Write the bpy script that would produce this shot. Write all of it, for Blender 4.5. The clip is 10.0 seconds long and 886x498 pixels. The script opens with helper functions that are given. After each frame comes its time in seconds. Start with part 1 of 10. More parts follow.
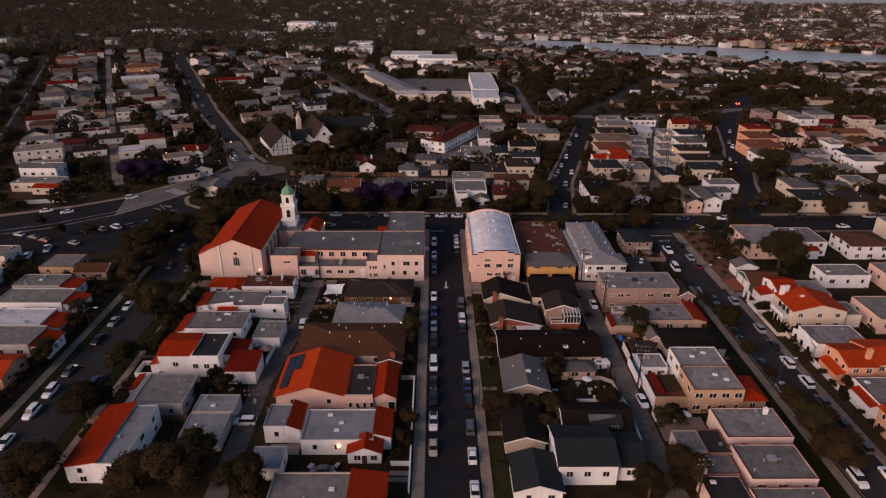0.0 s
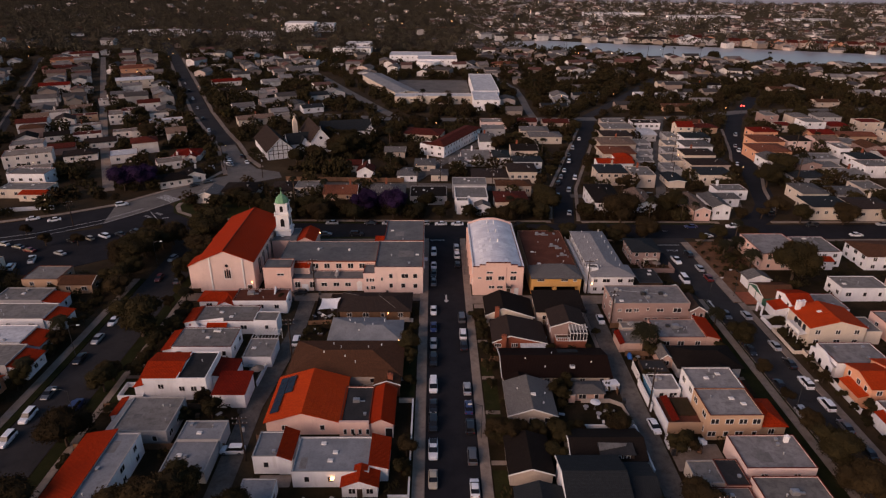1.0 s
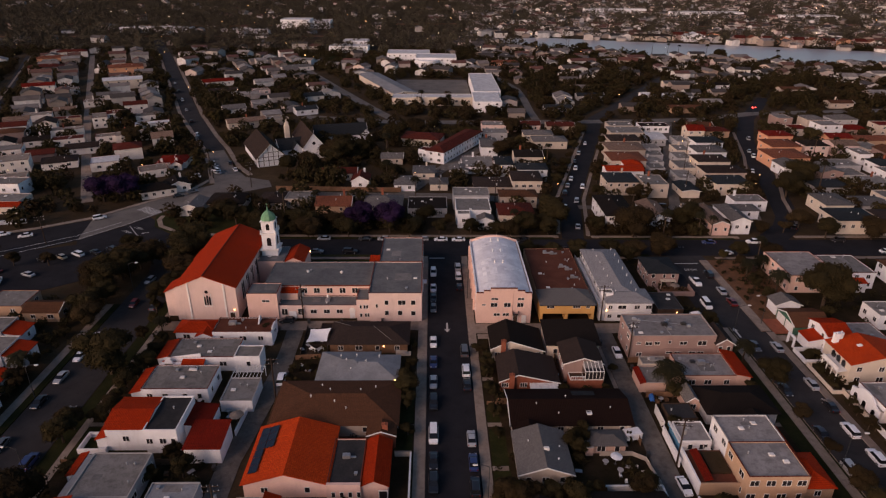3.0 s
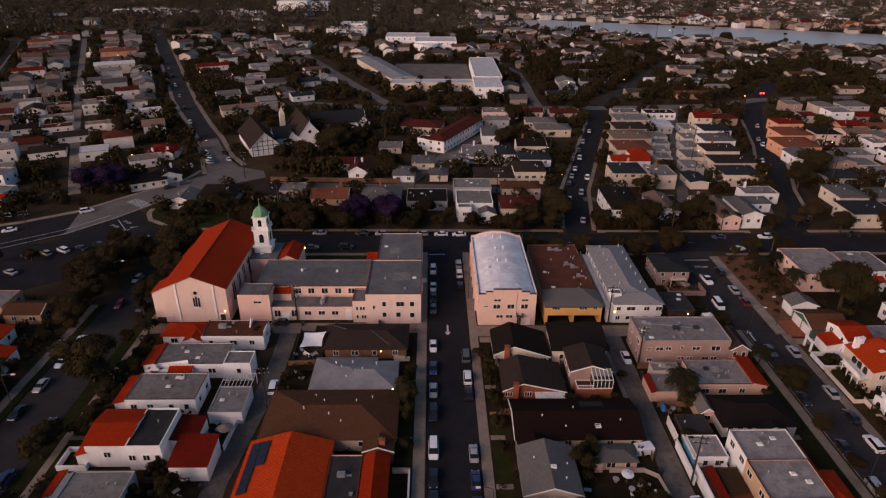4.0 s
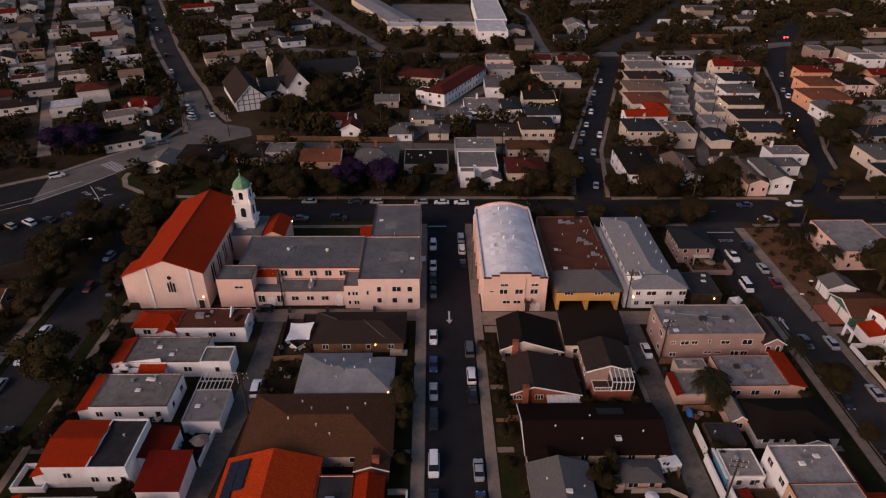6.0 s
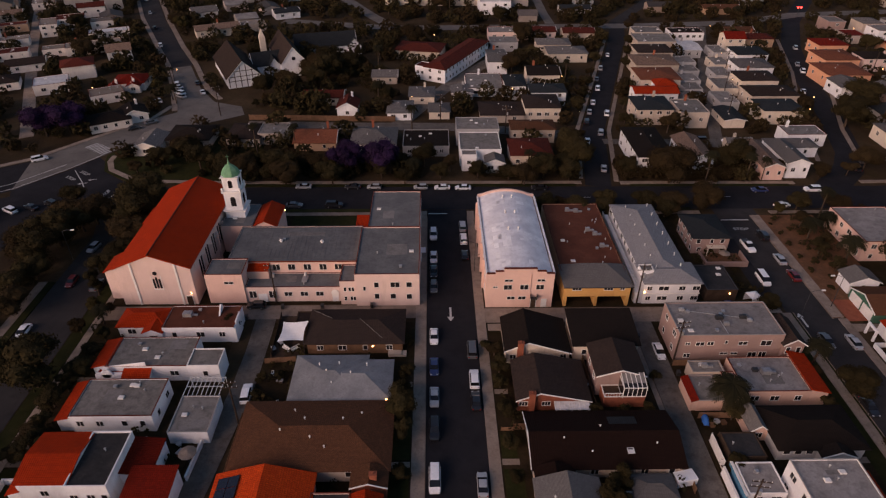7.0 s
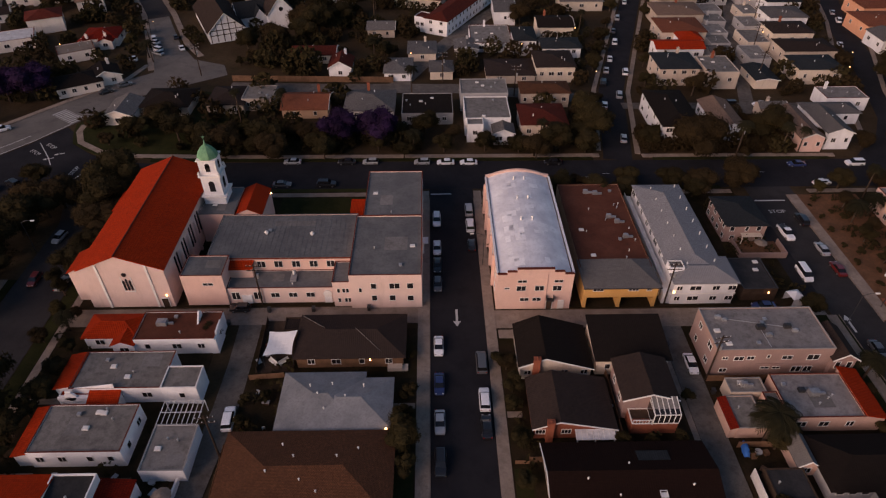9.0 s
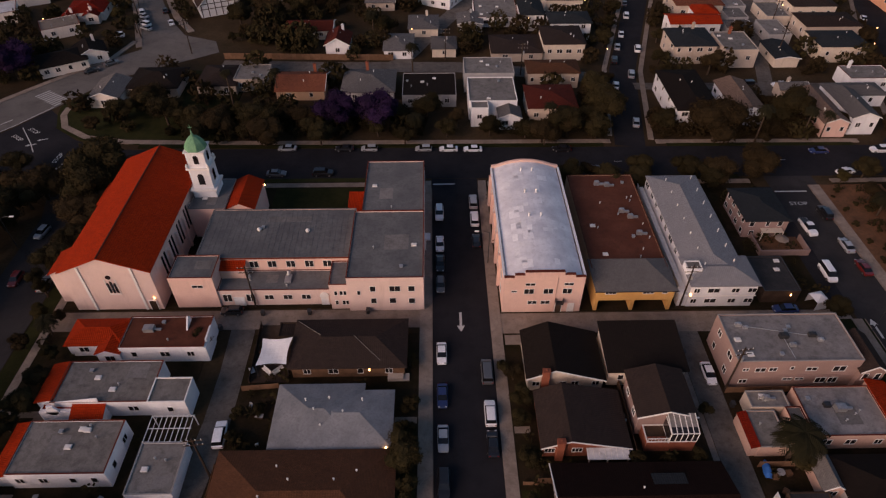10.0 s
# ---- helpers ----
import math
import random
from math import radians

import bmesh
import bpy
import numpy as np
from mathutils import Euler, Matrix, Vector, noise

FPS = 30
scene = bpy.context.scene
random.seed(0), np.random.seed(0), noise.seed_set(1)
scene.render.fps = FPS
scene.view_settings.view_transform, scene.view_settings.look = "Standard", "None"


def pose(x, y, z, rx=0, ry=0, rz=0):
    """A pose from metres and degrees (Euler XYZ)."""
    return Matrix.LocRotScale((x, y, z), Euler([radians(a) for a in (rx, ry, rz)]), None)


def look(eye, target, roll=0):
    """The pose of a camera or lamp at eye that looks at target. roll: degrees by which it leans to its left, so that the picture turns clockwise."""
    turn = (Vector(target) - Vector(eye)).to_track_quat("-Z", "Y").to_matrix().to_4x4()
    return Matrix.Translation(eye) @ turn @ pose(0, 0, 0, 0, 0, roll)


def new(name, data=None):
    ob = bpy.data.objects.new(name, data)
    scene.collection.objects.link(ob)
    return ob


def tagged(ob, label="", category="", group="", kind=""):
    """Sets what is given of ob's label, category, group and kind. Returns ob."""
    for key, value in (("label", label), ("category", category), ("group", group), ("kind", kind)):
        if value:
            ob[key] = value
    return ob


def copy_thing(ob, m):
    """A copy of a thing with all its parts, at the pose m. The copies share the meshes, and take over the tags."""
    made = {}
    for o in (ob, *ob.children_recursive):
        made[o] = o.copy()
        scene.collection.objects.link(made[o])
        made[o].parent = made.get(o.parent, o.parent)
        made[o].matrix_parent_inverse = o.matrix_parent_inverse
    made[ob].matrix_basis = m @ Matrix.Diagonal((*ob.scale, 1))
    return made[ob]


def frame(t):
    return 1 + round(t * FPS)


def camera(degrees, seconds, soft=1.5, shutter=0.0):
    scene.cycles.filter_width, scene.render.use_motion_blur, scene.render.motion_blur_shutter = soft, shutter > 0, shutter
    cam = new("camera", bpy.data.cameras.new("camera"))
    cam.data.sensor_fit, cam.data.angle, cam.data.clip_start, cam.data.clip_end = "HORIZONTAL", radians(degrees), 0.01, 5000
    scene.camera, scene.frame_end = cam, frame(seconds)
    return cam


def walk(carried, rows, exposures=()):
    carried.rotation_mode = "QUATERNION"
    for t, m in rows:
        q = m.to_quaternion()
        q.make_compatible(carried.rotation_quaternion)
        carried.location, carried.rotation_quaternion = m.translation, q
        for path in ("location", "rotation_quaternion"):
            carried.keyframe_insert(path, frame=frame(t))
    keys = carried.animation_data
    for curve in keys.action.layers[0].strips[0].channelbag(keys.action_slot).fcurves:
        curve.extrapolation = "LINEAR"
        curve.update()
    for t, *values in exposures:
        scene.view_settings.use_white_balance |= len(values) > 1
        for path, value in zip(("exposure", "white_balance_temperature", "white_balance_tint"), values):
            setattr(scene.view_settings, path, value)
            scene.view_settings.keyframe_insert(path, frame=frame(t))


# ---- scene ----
cam = camera(70.2, 10.0, soft=1.25)
PATH = [
    (0, (-0.386, 1.077, 87.226), (-0.361, 2.901, 86.406), 0.4),
    (0.5, (-0.405, 5.262, 87.254), (-0.379, 7.085, 86.433), 0.4),
    (1, (-0.481, 9.528, 87.289), (-0.454, 11.351, 86.468), 0.4),
    (1.5, (-0.562, 13.866, 87.331), (-0.535, 15.689, 86.51), 0.4),
    (2, (-0.642, 18.208, 87.393), (-0.614, 20.032, 86.572), 0.4),
    (2.5, (-0.726, 22.556, 87.462), (-0.696, 24.378, 86.639), 0.4),
    (4, (-0.777, 35.814, 87.737), (-0.745, 37.61, 86.856), 0.4),
    (4.5, (-0.721, 40.34, 87.8), (-0.689, 42.116, 86.882), 0.4),
    (5, (-0.643, 44.944, 87.837), (-0.612, 46.7, 86.879), 0.3),
    (5.5, (-0.583, 49.634, 87.867), (-0.553, 51.366, 86.867), 0.3),
    (7, (-0.623, 63.702, 87.889), (-0.594, 65.359, 86.769), 0.2),
    (7.5, (-0.767, 68.491, 87.857), (-0.739, 70.121, 86.698), 0.2),
    (8, (-0.997, 73.258, 87.798), (-0.968, 74.86, 86.602), 0.2),
    (8.5, (-1.182, 78.043, 87.727), (-1.154, 79.618, 86.494), 0.1),
    (9, (-1.273, 82.786, 87.691), (-1.246, 84.332, 86.422), 0.0),
    (9.5, (-1.319, 87.498, 87.683), (-1.296, 89.012, 86.377), -0.1),
    (10, (-1.417, 92.2, 87.702), (-1.396, 93.678, 86.355), -0.1),
]
walk(cam, [(t, look(eye, target, roll)) for t, eye, target, roll in PATH], [(0, 0.17, 6850, 25), (10, 0.14, 6850, 25)])

# ---------------------------------------------------------------- world, sun
world = bpy.data.worlds.new("dusk_sky")
scene.world = world
world.use_nodes = True
wn = world.node_tree.nodes
sky = wn.new("ShaderNodeTexSky")
sky.sky_type = "NISHITA"
sky.sun_disc = False
sky.sun_elevation = radians(9)
sky.sun_rotation = radians(228)
sky.air_density, sky.dust_density, sky.ozone_density = 1.2, 1.0, 3.0
wn["Background"].inputs["Strength"].default_value = 0.111
world.node_tree.links.new(sky.outputs["Color"], wn["Background"].inputs["Color"])

sun_data = bpy.data.lights.new("sun", "SUN")
sun_data.energy = 2.65
sun_data.angle = radians(50)
sun_data.color = (1.0, 0.74, 0.58)
sun = new("sun", sun_data)
sun.matrix_world = look((-70, -62, 32), (0, 0, 0))


# ---------------------------------------------------------------- materials
def nodes_of(name):
    m = bpy.data.materials.new(name)
    m.use_nodes = True
    return m, m.node_tree.nodes, m.node_tree.links, m.node_tree.nodes["Principled BSDF"]


def ramp(n, lk, fac, a, b, p0=0.35, p1=0.65):
    r = n.new("ShaderNodeValToRGB")
    r.color_ramp.elements[0].position, r.color_ramp.elements[1].position = p0, p1
    r.color_ramp.elements[0].color, r.color_ramp.elements[1].color = (*a, 1), (*b, 1)
    lk.new(fac, r.inputs["Fac"])
    return r.outputs["Color"]


def noise_of(n, lk, vec, scale, detail=4, rough=0.6):
    t = n.new("ShaderNodeTexNoise")
    t.inputs["Scale"].default_value, t.inputs["Detail"].default_value, t.inputs["Roughness"].default_value = scale, detail, rough
    lk.new(vec, t.inputs["Vector"])
    return t.outputs["Fac"]


def mixed(n, lk, fac, a, b, mode="MIX"):
    m = n.new("ShaderNodeMix")
    m.data_type, m.blend_type = "RGBA", mode
    if isinstance(fac, float):
        m.inputs[0].default_value = fac
    else:
        lk.new(fac, m.inputs[0])
    for s, c in ((6, a), (7, b)):
        if isinstance(c, tuple):
            m.inputs[s].default_value = (*c, 1)
        else:
            lk.new(c, m.inputs[s])
    return m.outputs[2]


def surface(name, a, b, big=0.25, fine=6.0, rough=0.85, stain=None, amount=0.35, bump=0.25, spread=0.12, metal=0.0, streak=False, island=False):
    """A matt surface: two tones in large patches, fine grain, sparse stains, and a tone that differs from thing to thing."""
    m, n, lk, p = nodes_of(name)
    pos = n.new("ShaderNodeNewGeometry")
    vec = pos.outputs["Position"]
    col = ramp(n, lk, noise_of(n, lk, vec, big), a, b)
    grain = noise_of(n, lk, vec, fine, 3)
    dark = tuple(c * 0.72 for c in a)
    col = mixed(n, lk, ramp(n, lk, grain, (0, 0, 0), (0.55, 0.55, 0.55), 0.45, 0.75), col, dark)
    if stain:
        sv = vec
        if streak:
            mp = n.new("ShaderNodeMapping")
            mp.inputs["Scale"].default_value = (1.0, 1.0, 0.16)
            lk.new(vec, mp.inputs["Vector"])
            sv = mp.outputs["Vector"]
        spots = ramp(n, lk, noise_of(n, lk, sv, big * 3.1 if not streak else 0.9, 6, 0.7), (0, 0, 0), (1, 1, 1), 0.62 - amount * 0.2, 0.72)
        mm = n.new("ShaderNodeMath")
        mm.operation = "MULTIPLY"
        mm.inputs[1].default_value = amount
        lk.new(spots, mm.inputs[0])
        col = mixed(n, lk, mm.outputs[0], col, stain)
    hsv = n.new("ShaderNodeHueSaturation")
    if island:
        rnd = pos.outputs["Random Per Island"]
    else:
        rnd = n.new("ShaderNodeObjectInfo").outputs["Random"]
    mr = n.new("ShaderNodeMapRange")
    mr.inputs["To Min"].default_value, mr.inputs["To Max"].default_value = 1 - spread, 1 + spread
    lk.new(rnd, mr.inputs["Value"])
    lk.new(mr.outputs["Result"], hsv.inputs["Value"])
    lk.new(col, hsv.inputs["Color"])
    lk.new(hsv.outputs["Color"], p.inputs["Base Color"])
    p.inputs["Roughness"].default_value, p.inputs["Metallic"].default_value = rough, metal
    p.inputs["Specular IOR Level"].default_value = 0.06
    if bump:
        bm_ = n.new("ShaderNodeBump")
        bm_.inputs["Strength"].default_value, bm_.inputs["Distance"].default_value = bump, 0.05
        lk.new(grain, bm_.inputs["Height"])
        lk.new(bm_.outputs["Normal"], p.inputs["Normal"])
    return m


def tiled(name, a, b, dirt, pitch=0.33, course=0.38, spread=0.12, relief=0.7, rough=0.8):
    """Barrel tiles or shingles: rows across the slope and courses down it, each tile a shade of its own."""
    m, n, lk, p = nodes_of(name)
    uv = n.new("ShaderNodeUVMap")
    uv.uv_map = "slope"
    br = n.new("ShaderNodeTexBrick")
    br.inputs["Scale"].default_value = 1.0
    br.inputs["Brick Width"].default_value, br.inputs["Row Height"].default_value = pitch, course
    br.inputs["Mortar Size"].default_value = 0.025
    br.inputs["Color1"].default_value, br.inputs["Color2"].default_value = (*a, 1), (*b, 1)
    br.inputs["Mortar"].default_value = (*(c * 0.45 for c in a), 1)
    lk.new(uv.outputs["UV"], br.inputs["Vector"])
    pos = n.new("ShaderNodeNewGeometry").outputs["Position"]
    spots = ramp(n, lk, noise_of(n, lk, pos, 0.35, 6, 0.7), (0, 0, 0), (0.6, 0.6, 0.6), 0.48, 0.72)
    col = mixed(n, lk, spots, br.outputs["Color"], dirt)
    fine = ramp(n, lk, noise_of(n, lk, pos, 3.0, 3), (0.85, 0.85, 0.85), (1.12, 1.12, 1.12))
    col = mixed(n, lk, 1.0, col, fine, "MULTIPLY")
    hsv = n.new("ShaderNodeHueSaturation")
    mr = n.new("ShaderNodeMapRange")
    mr.inputs["To Min"].default_value, mr.inputs["To Max"].default_value = 1 - spread, 1 + spread
    lk.new(n.new("ShaderNodeObjectInfo").outputs["Random"], mr.inputs["Value"])
    lk.new(mr.outputs["Result"], hsv.inputs["Value"])
    lk.new(col, hsv.inputs["Color"])
    lk.new(hsv.outputs["Color"], p.inputs["Base Color"])
    w = n.new("ShaderNodeTexWave")
    w.inputs["Scale"].default_value = 0.314 / pitch
    w.inputs["Distortion"].default_value = 0.4
    lk.new(uv.outputs["UV"], w.inputs["Vector"])
    bp = n.new("ShaderNodeBump")
    bp.inputs["Strength"].default_value, bp.inputs["Distance"].default_value = relief, 0.06
    lk.new(w.outputs["Fac"], bp.inputs["Height"])
    lk.new(bp.outputs["Normal"], p.inputs["Normal"])
    p.inputs["Roughness"].default_value = rough
    p.inputs["Specular IOR Level"].default_value = 0.06
    return m


def plain(name, c, rough=0.5, metal=0.0, coat=0.0, spread=0.0):
    m, n, lk, p = nodes_of(name)
    p.inputs["Roughness"].default_value, p.inputs["Metallic"].default_value = rough, metal
    p.inputs["Coat Weight"].default_value = coat
    pos = n.new("ShaderNodeNewGeometry").outputs["Position"]
    col = ramp(n, lk, noise_of(n, lk, pos, 4.0, 4), tuple(x * 0.88 for x in c), tuple(min(1, x * 1.08) for x in c))
    lk.new(col, p.inputs["Base Color"])
    return m


def glowing(name, c, power):
    m, n, lk, p = nodes_of(name)
    p.inputs["Base Color"].default_value = (*c, 1)
    p.inputs["Emission Color"].default_value = (*c, 1)
    p.inputs["Emission Strength"].default_value = power
    return m


M = {}
M["asphalt"] = surface("asphalt", (0.0202, 0.0193, 0.0225), (0.0291, 0.0275, 0.0310), 0.12, 9, 0.9, (0.0134, 0.0132, 0.0155), 0.6, 0.3, 0)
M["worn_asphalt"] = surface("worn_asphalt", (0.036, 0.033, 0.034), (0.052, 0.048, 0.048), 0.12, 9, 0.9, (0.024, 0.022, 0.0225), 0.6, 0.3, 0)
M["old_asphalt"] = surface("old_asphalt", (0.135, 0.122, 0.113), (0.184, 0.167, 0.155), 0.10, 9, 0.9, (0.077, 0.070, 0.067), 0.6, 0.3, 0)
M["concrete"] = surface("concrete", (0.2184, 0.1701, 0.1380), (0.3192, 0.2541, 0.2100), 0.3, 5, 0.9, (0.1176, 0.0903, 0.0720), 0.55, 0.25, 0.12)
M["soil"] = surface("soil", (0.0376, 0.0246, 0.0140), (0.0729, 0.0493, 0.0282), 0.06, 1.2, 0.95, (0.0265, 0.0246, 0.0109), 0.6, 0.5, 0)
M["grass"] = surface("grass", (0.0168, 0.0196, 0.0066), (0.0336, 0.0333, 0.0114), 0.2, 6, 0.95, (0.0492, 0.0379, 0.0171), 0.5, 0.6, 0.15)
M["yard"] = surface("yard", (0.0182, 0.0138, 0.0066), (0.0455, 0.0299, 0.0181), 0.15, 3, 0.95, (0.0169, 0.0161, 0.0057), 0.7, 0.5, 0.1)
M["mulch"] = surface("mulch", (0.1276, 0.0648, 0.0365), (0.1914, 0.0950, 0.0537), 0.4, 5, 0.95, (0.0580, 0.0432, 0.0257), 0.6, 0.5, 0.1)
M["paint"] = plain("road_paint", (0.55, 0.54, 0.52), 0.7)
M["tile"] = tiled("red_clay_tile", (0.405, 0.035, 0.006), (0.331, 0.024, 0.004), (0.230, 0.020, 0.006))
M["dark_tile"] = tiled("dark_red_clay_tile", (0.193, 0.015, 0.006), (0.156, 0.011, 0.005), (0.101, 0.011, 0.006))
M["orange_tile"] = tiled("orange_clay_tile", (0.56, 0.062, 0.010), (0.47, 0.044, 0.008), (0.34, 0.032, 0.008))
M["brown_shingle"] = tiled("brown_shingle", (0.129, 0.057, 0.031), (0.099, 0.044, 0.025), (0.072, 0.033, 0.021), 0.35, 0.2, 0.15, 0.25, 0.9)
M["dark_shingle"] = tiled("dark_shingle", (0.0225, 0.0168, 0.0143), (0.0180, 0.0133, 0.0117), (0.0135, 0.0105, 0.0091), 0.35, 0.2, 0.15, 0.25, 0.95)
M["taupe_shingle"] = tiled("taupe_shingle", (0.047, 0.033, 0.028), (0.037, 0.026, 0.023), (0.026, 0.019, 0.018), 0.35, 0.2, 0.15, 0.25, 0.9)
M["grey_shingle"] = tiled("grey_shingle", (0.166, 0.154, 0.150), (0.133, 0.124, 0.121), (0.101, 0.092, 0.090), 0.35, 0.2, 0.16, 0.25, 0.9)
M["slate"] = tiled("dark_slate", (0.031, 0.035, 0.039), (0.025, 0.028, 0.031), (0.018, 0.020, 0.024), 0.35, 0.25, 0.12, 0.25, 0.8)
M["red_shingle"] = tiled("maroon_shingle", (0.120, 0.026, 0.017), (0.092, 0.020, 0.014), (0.060, 0.018, 0.014), 0.35, 0.2, 0.15, 0.25, 0.9)
M["maroon_dark"] = tiled("dark_maroon_shingle", (0.0210, 0.0104, 0.0080), (0.0165, 0.0080, 0.0064), (0.0120, 0.0064, 0.0056), 0.35, 0.2, 0.1, 0.25, 0.9)
M["orange_brown"] = tiled("rust_shingle", (0.221, 0.078, 0.044), (0.184, 0.064, 0.037), (0.129, 0.046, 0.032), 0.35, 0.2, 0.15, 0.25, 0.9)
M["felt"] = surface("grey_roofing_felt", (0.1780, 0.1633, 0.1517), (0.2380, 0.2198, 0.2054), 0.22, 4, 0.9, (0.0850, 0.0772, 0.0710), 0.8, 0.15, 0.16)
# paler copy of the grey felt: western light on eastern roofs, as colour
M["lit_felt"] = surface("lit_roofing_felt", (0.232, 0.213, 0.207), (0.305, 0.284, 0.277), 0.22, 4, 0.9, (0.115, 0.104, 0.10), 0.8, 0.15, 0.12)
M["dark_felt"] = surface("dark_roofing_felt", (0.029, 0.029, 0.030), (0.048, 0.045, 0.046), 0.3, 3, 0.9, (0.092, 0.083, 0.078), 0.3, 0.2, 0.12)
M["blue_felt"] = surface("bluish_roofing_felt", (0.200, 0.206, 0.220), (0.265, 0.270, 0.284), 0.25, 3, 0.85, (0.13, 0.13, 0.137), 0.5, 0.2, 0.1)
M["brown_felt"] = surface("brown_roofing_gravel", (0.106, 0.037, 0.024), (0.143, 0.052, 0.033), 0.22, 4, 0.95, (0.064, 0.028, 0.020), 0.6, 0.3, 0.08)
M["white_roof"] = surface("white_roof_coating", (0.50, 0.50, 0.52), (0.66, 0.66, 0.68), 0.25, 2, 0.7, (0.30, 0.30, 0.31), 0.7, 0.1, 0.08)
M["membrane"] = surface("patched_silver_membrane", (0.6264, 0.6264, 0.6840), (0.8584, 0.8584, 0.9006), 0.3, 1.2, 0.55, (0.4640, 0.4640, 0.5016), 0.5, 0.15, 0)
M["silver_patch"] = surface("fresh_silver_coating", (0.7844, 0.7844, 0.8295), (0.8904, 0.8904, 0.9200), 0.5, 2, 0.5, (0.6360, 0.6360, 0.6720), 0.5, 0.1, 0.06)
M["school_felt"] = surface("bluish_roof_sheet", (0.1215, 0.1218, 0.1260), (0.1700, 0.1683, 0.1683), 0.2, 2, 0.8, (0.0876, 0.0871, 0.0900), 0.6, 0.15, 0.06)
M["silver_shingle"] = tiled("silvery_shingle", (0.3050, 0.2989, 0.3100), (0.2562, 0.2501, 0.2604), (0.1952, 0.1891, 0.1984), 0.35, 0.2, 0.06, 0.25, 0.85)
M["felt_pale"] = surface("pale_felt_patch", (0.17, 0.158, 0.152), (0.235, 0.22, 0.212), 0.4, 3, 0.9, (0.11, 0.1, 0.096), 0.6, 0.2, 0.2)
M["alley"] = surface("worn_alley_concrete", (0.118, 0.102, 0.090), (0.180, 0.157, 0.140), 0.22, 4, 0.9, (0.052, 0.044, 0.040), 0.7, 0.3, 0.1)
M["sky_blue"] = surface("blue_painted_wall", (0.06, 0.17, 0.27), (0.08, 0.21, 0.32), 0.4, 6, 0.85, (0.04, 0.1, 0.16), 0.4, 0.2, 0.05)
M["pink"] = surface("pale_pink_stucco", (0.70, 0.53, 0.48), (0.77, 0.59, 0.54), 0.3, 8, 0.9, (0.45, 0.32, 0.28), 0.35, 0.2, 0.05, 0, True)
M["peach"] = surface("peach_stucco", (0.6930, 0.4647, 0.3984), (0.7568, 0.5241, 0.4522), 0.3, 8, 0.9, (0.4285, 0.2868, 0.2369), 0.35, 0.2, 0.06, 0, True)
M["white"] = surface("white_stucco", (0.7370, 0.7300, 0.7539), (0.8487, 0.8440, 0.8620), 0.3, 8, 0.9, (0.4694, 0.4330, 0.4190), 0.35, 0.2, 0.08, 0, True)
M["warm_white"] = surface("warm_white_stucco", (0.78, 0.70, 0.64), (0.88, 0.80, 0.74), 0.3, 8, 0.9, (0.50, 0.42, 0.36), 0.35, 0.2, 0.1, 0, True)
M["dusty_peach"] = surface("dusty_peach_stucco", (0.50, 0.33, 0.27), (0.57, 0.38, 0.31), 0.3, 8, 0.9, (0.31, 0.20, 0.16), 0.35, 0.2, 0.1, 0, True)
M["tan_felt"] = surface("tan_roofing_felt", (0.20, 0.165, 0.14), (0.27, 0.225, 0.19), 0.22, 4, 0.9, (0.11, 0.09, 0.076), 0.5, 0.15, 0.2)
M["cream"] = surface("cream_stucco", (0.62, 0.53, 0.44), (0.70, 0.60, 0.50), 0.3, 8, 0.9, (0.36, 0.29, 0.23), 0.35, 0.2, 0.1, 0, True)
M["tan"] = surface("tan_stucco", (0.46, 0.30, 0.20), (0.52, 0.345, 0.23), 0.3, 8, 0.9, (0.30, 0.18, 0.12), 0.35, 0.2, 0.08, 0, True)
M["yellow"] = surface("ochre_yellow_stucco", (0.66, 0.36, 0.12), (0.72, 0.41, 0.14), 0.3, 8, 0.9, (0.4, 0.22, 0.08), 0.3, 0.2, 0.05, 0, True)
M["rose"] = surface("dusty_rose_stucco", (0.2952, 0.2018, 0.1789), (0.3395, 0.2297, 0.2064), 0.3, 8, 0.9, (0.1919, 0.1253, 0.1101), 0.35, 0.2, 0.08, 0, True)
M["beige"] = surface("beige_stucco", (0.46, 0.38, 0.32), (0.54, 0.45, 0.38), 0.3, 8, 0.9, (0.28, 0.22, 0.18), 0.35, 0.2, 0.12, 0, True)
M["coral"] = surface("coral_stucco", (0.66, 0.33, 0.20), (0.72, 0.37, 0.23), 0.3, 8, 0.9, (0.45, 0.22, 0.14), 0.3, 0.2, 0.08, 0, True)
M["grey_wall"] = surface("grey_painted_wall", (0.36, 0.35, 0.36), (0.43, 0.42, 0.42), 0.3, 8, 0.9, (0.22, 0.21, 0.2), 0.35, 0.2, 0.1, 0, True)
M["dark_wood"] = surface("dark_stained_timber", (0.045, 0.030, 0.022), (0.075, 0.050, 0.036), 0.6, 9, 0.85, (0.03, 0.02, 0.016), 0.4, 0.3, 0.15)
M["fence"] = surface("weathered_fence_timber", (0.15, 0.085, 0.05), (0.21, 0.12, 0.075), 0.6, 9, 0.9, (0.08, 0.05, 0.035), 0.5, 0.3, 0.15)
M["brick"] = surface("red_brick", (0.24, 0.075, 0.045), (0.30, 0.10, 0.06), 0.8, 12, 0.9, (0.12, 0.05, 0.035), 0.5, 0.4, 0.1)
M["green_wall"] = surface("green_painted_wall", (0.050, 0.125, 0.088), (0.065, 0.150, 0.105), 0.5, 8, 0.85, (0.04, 0.07, 0.05), 0.3, 0.2, 0.05)
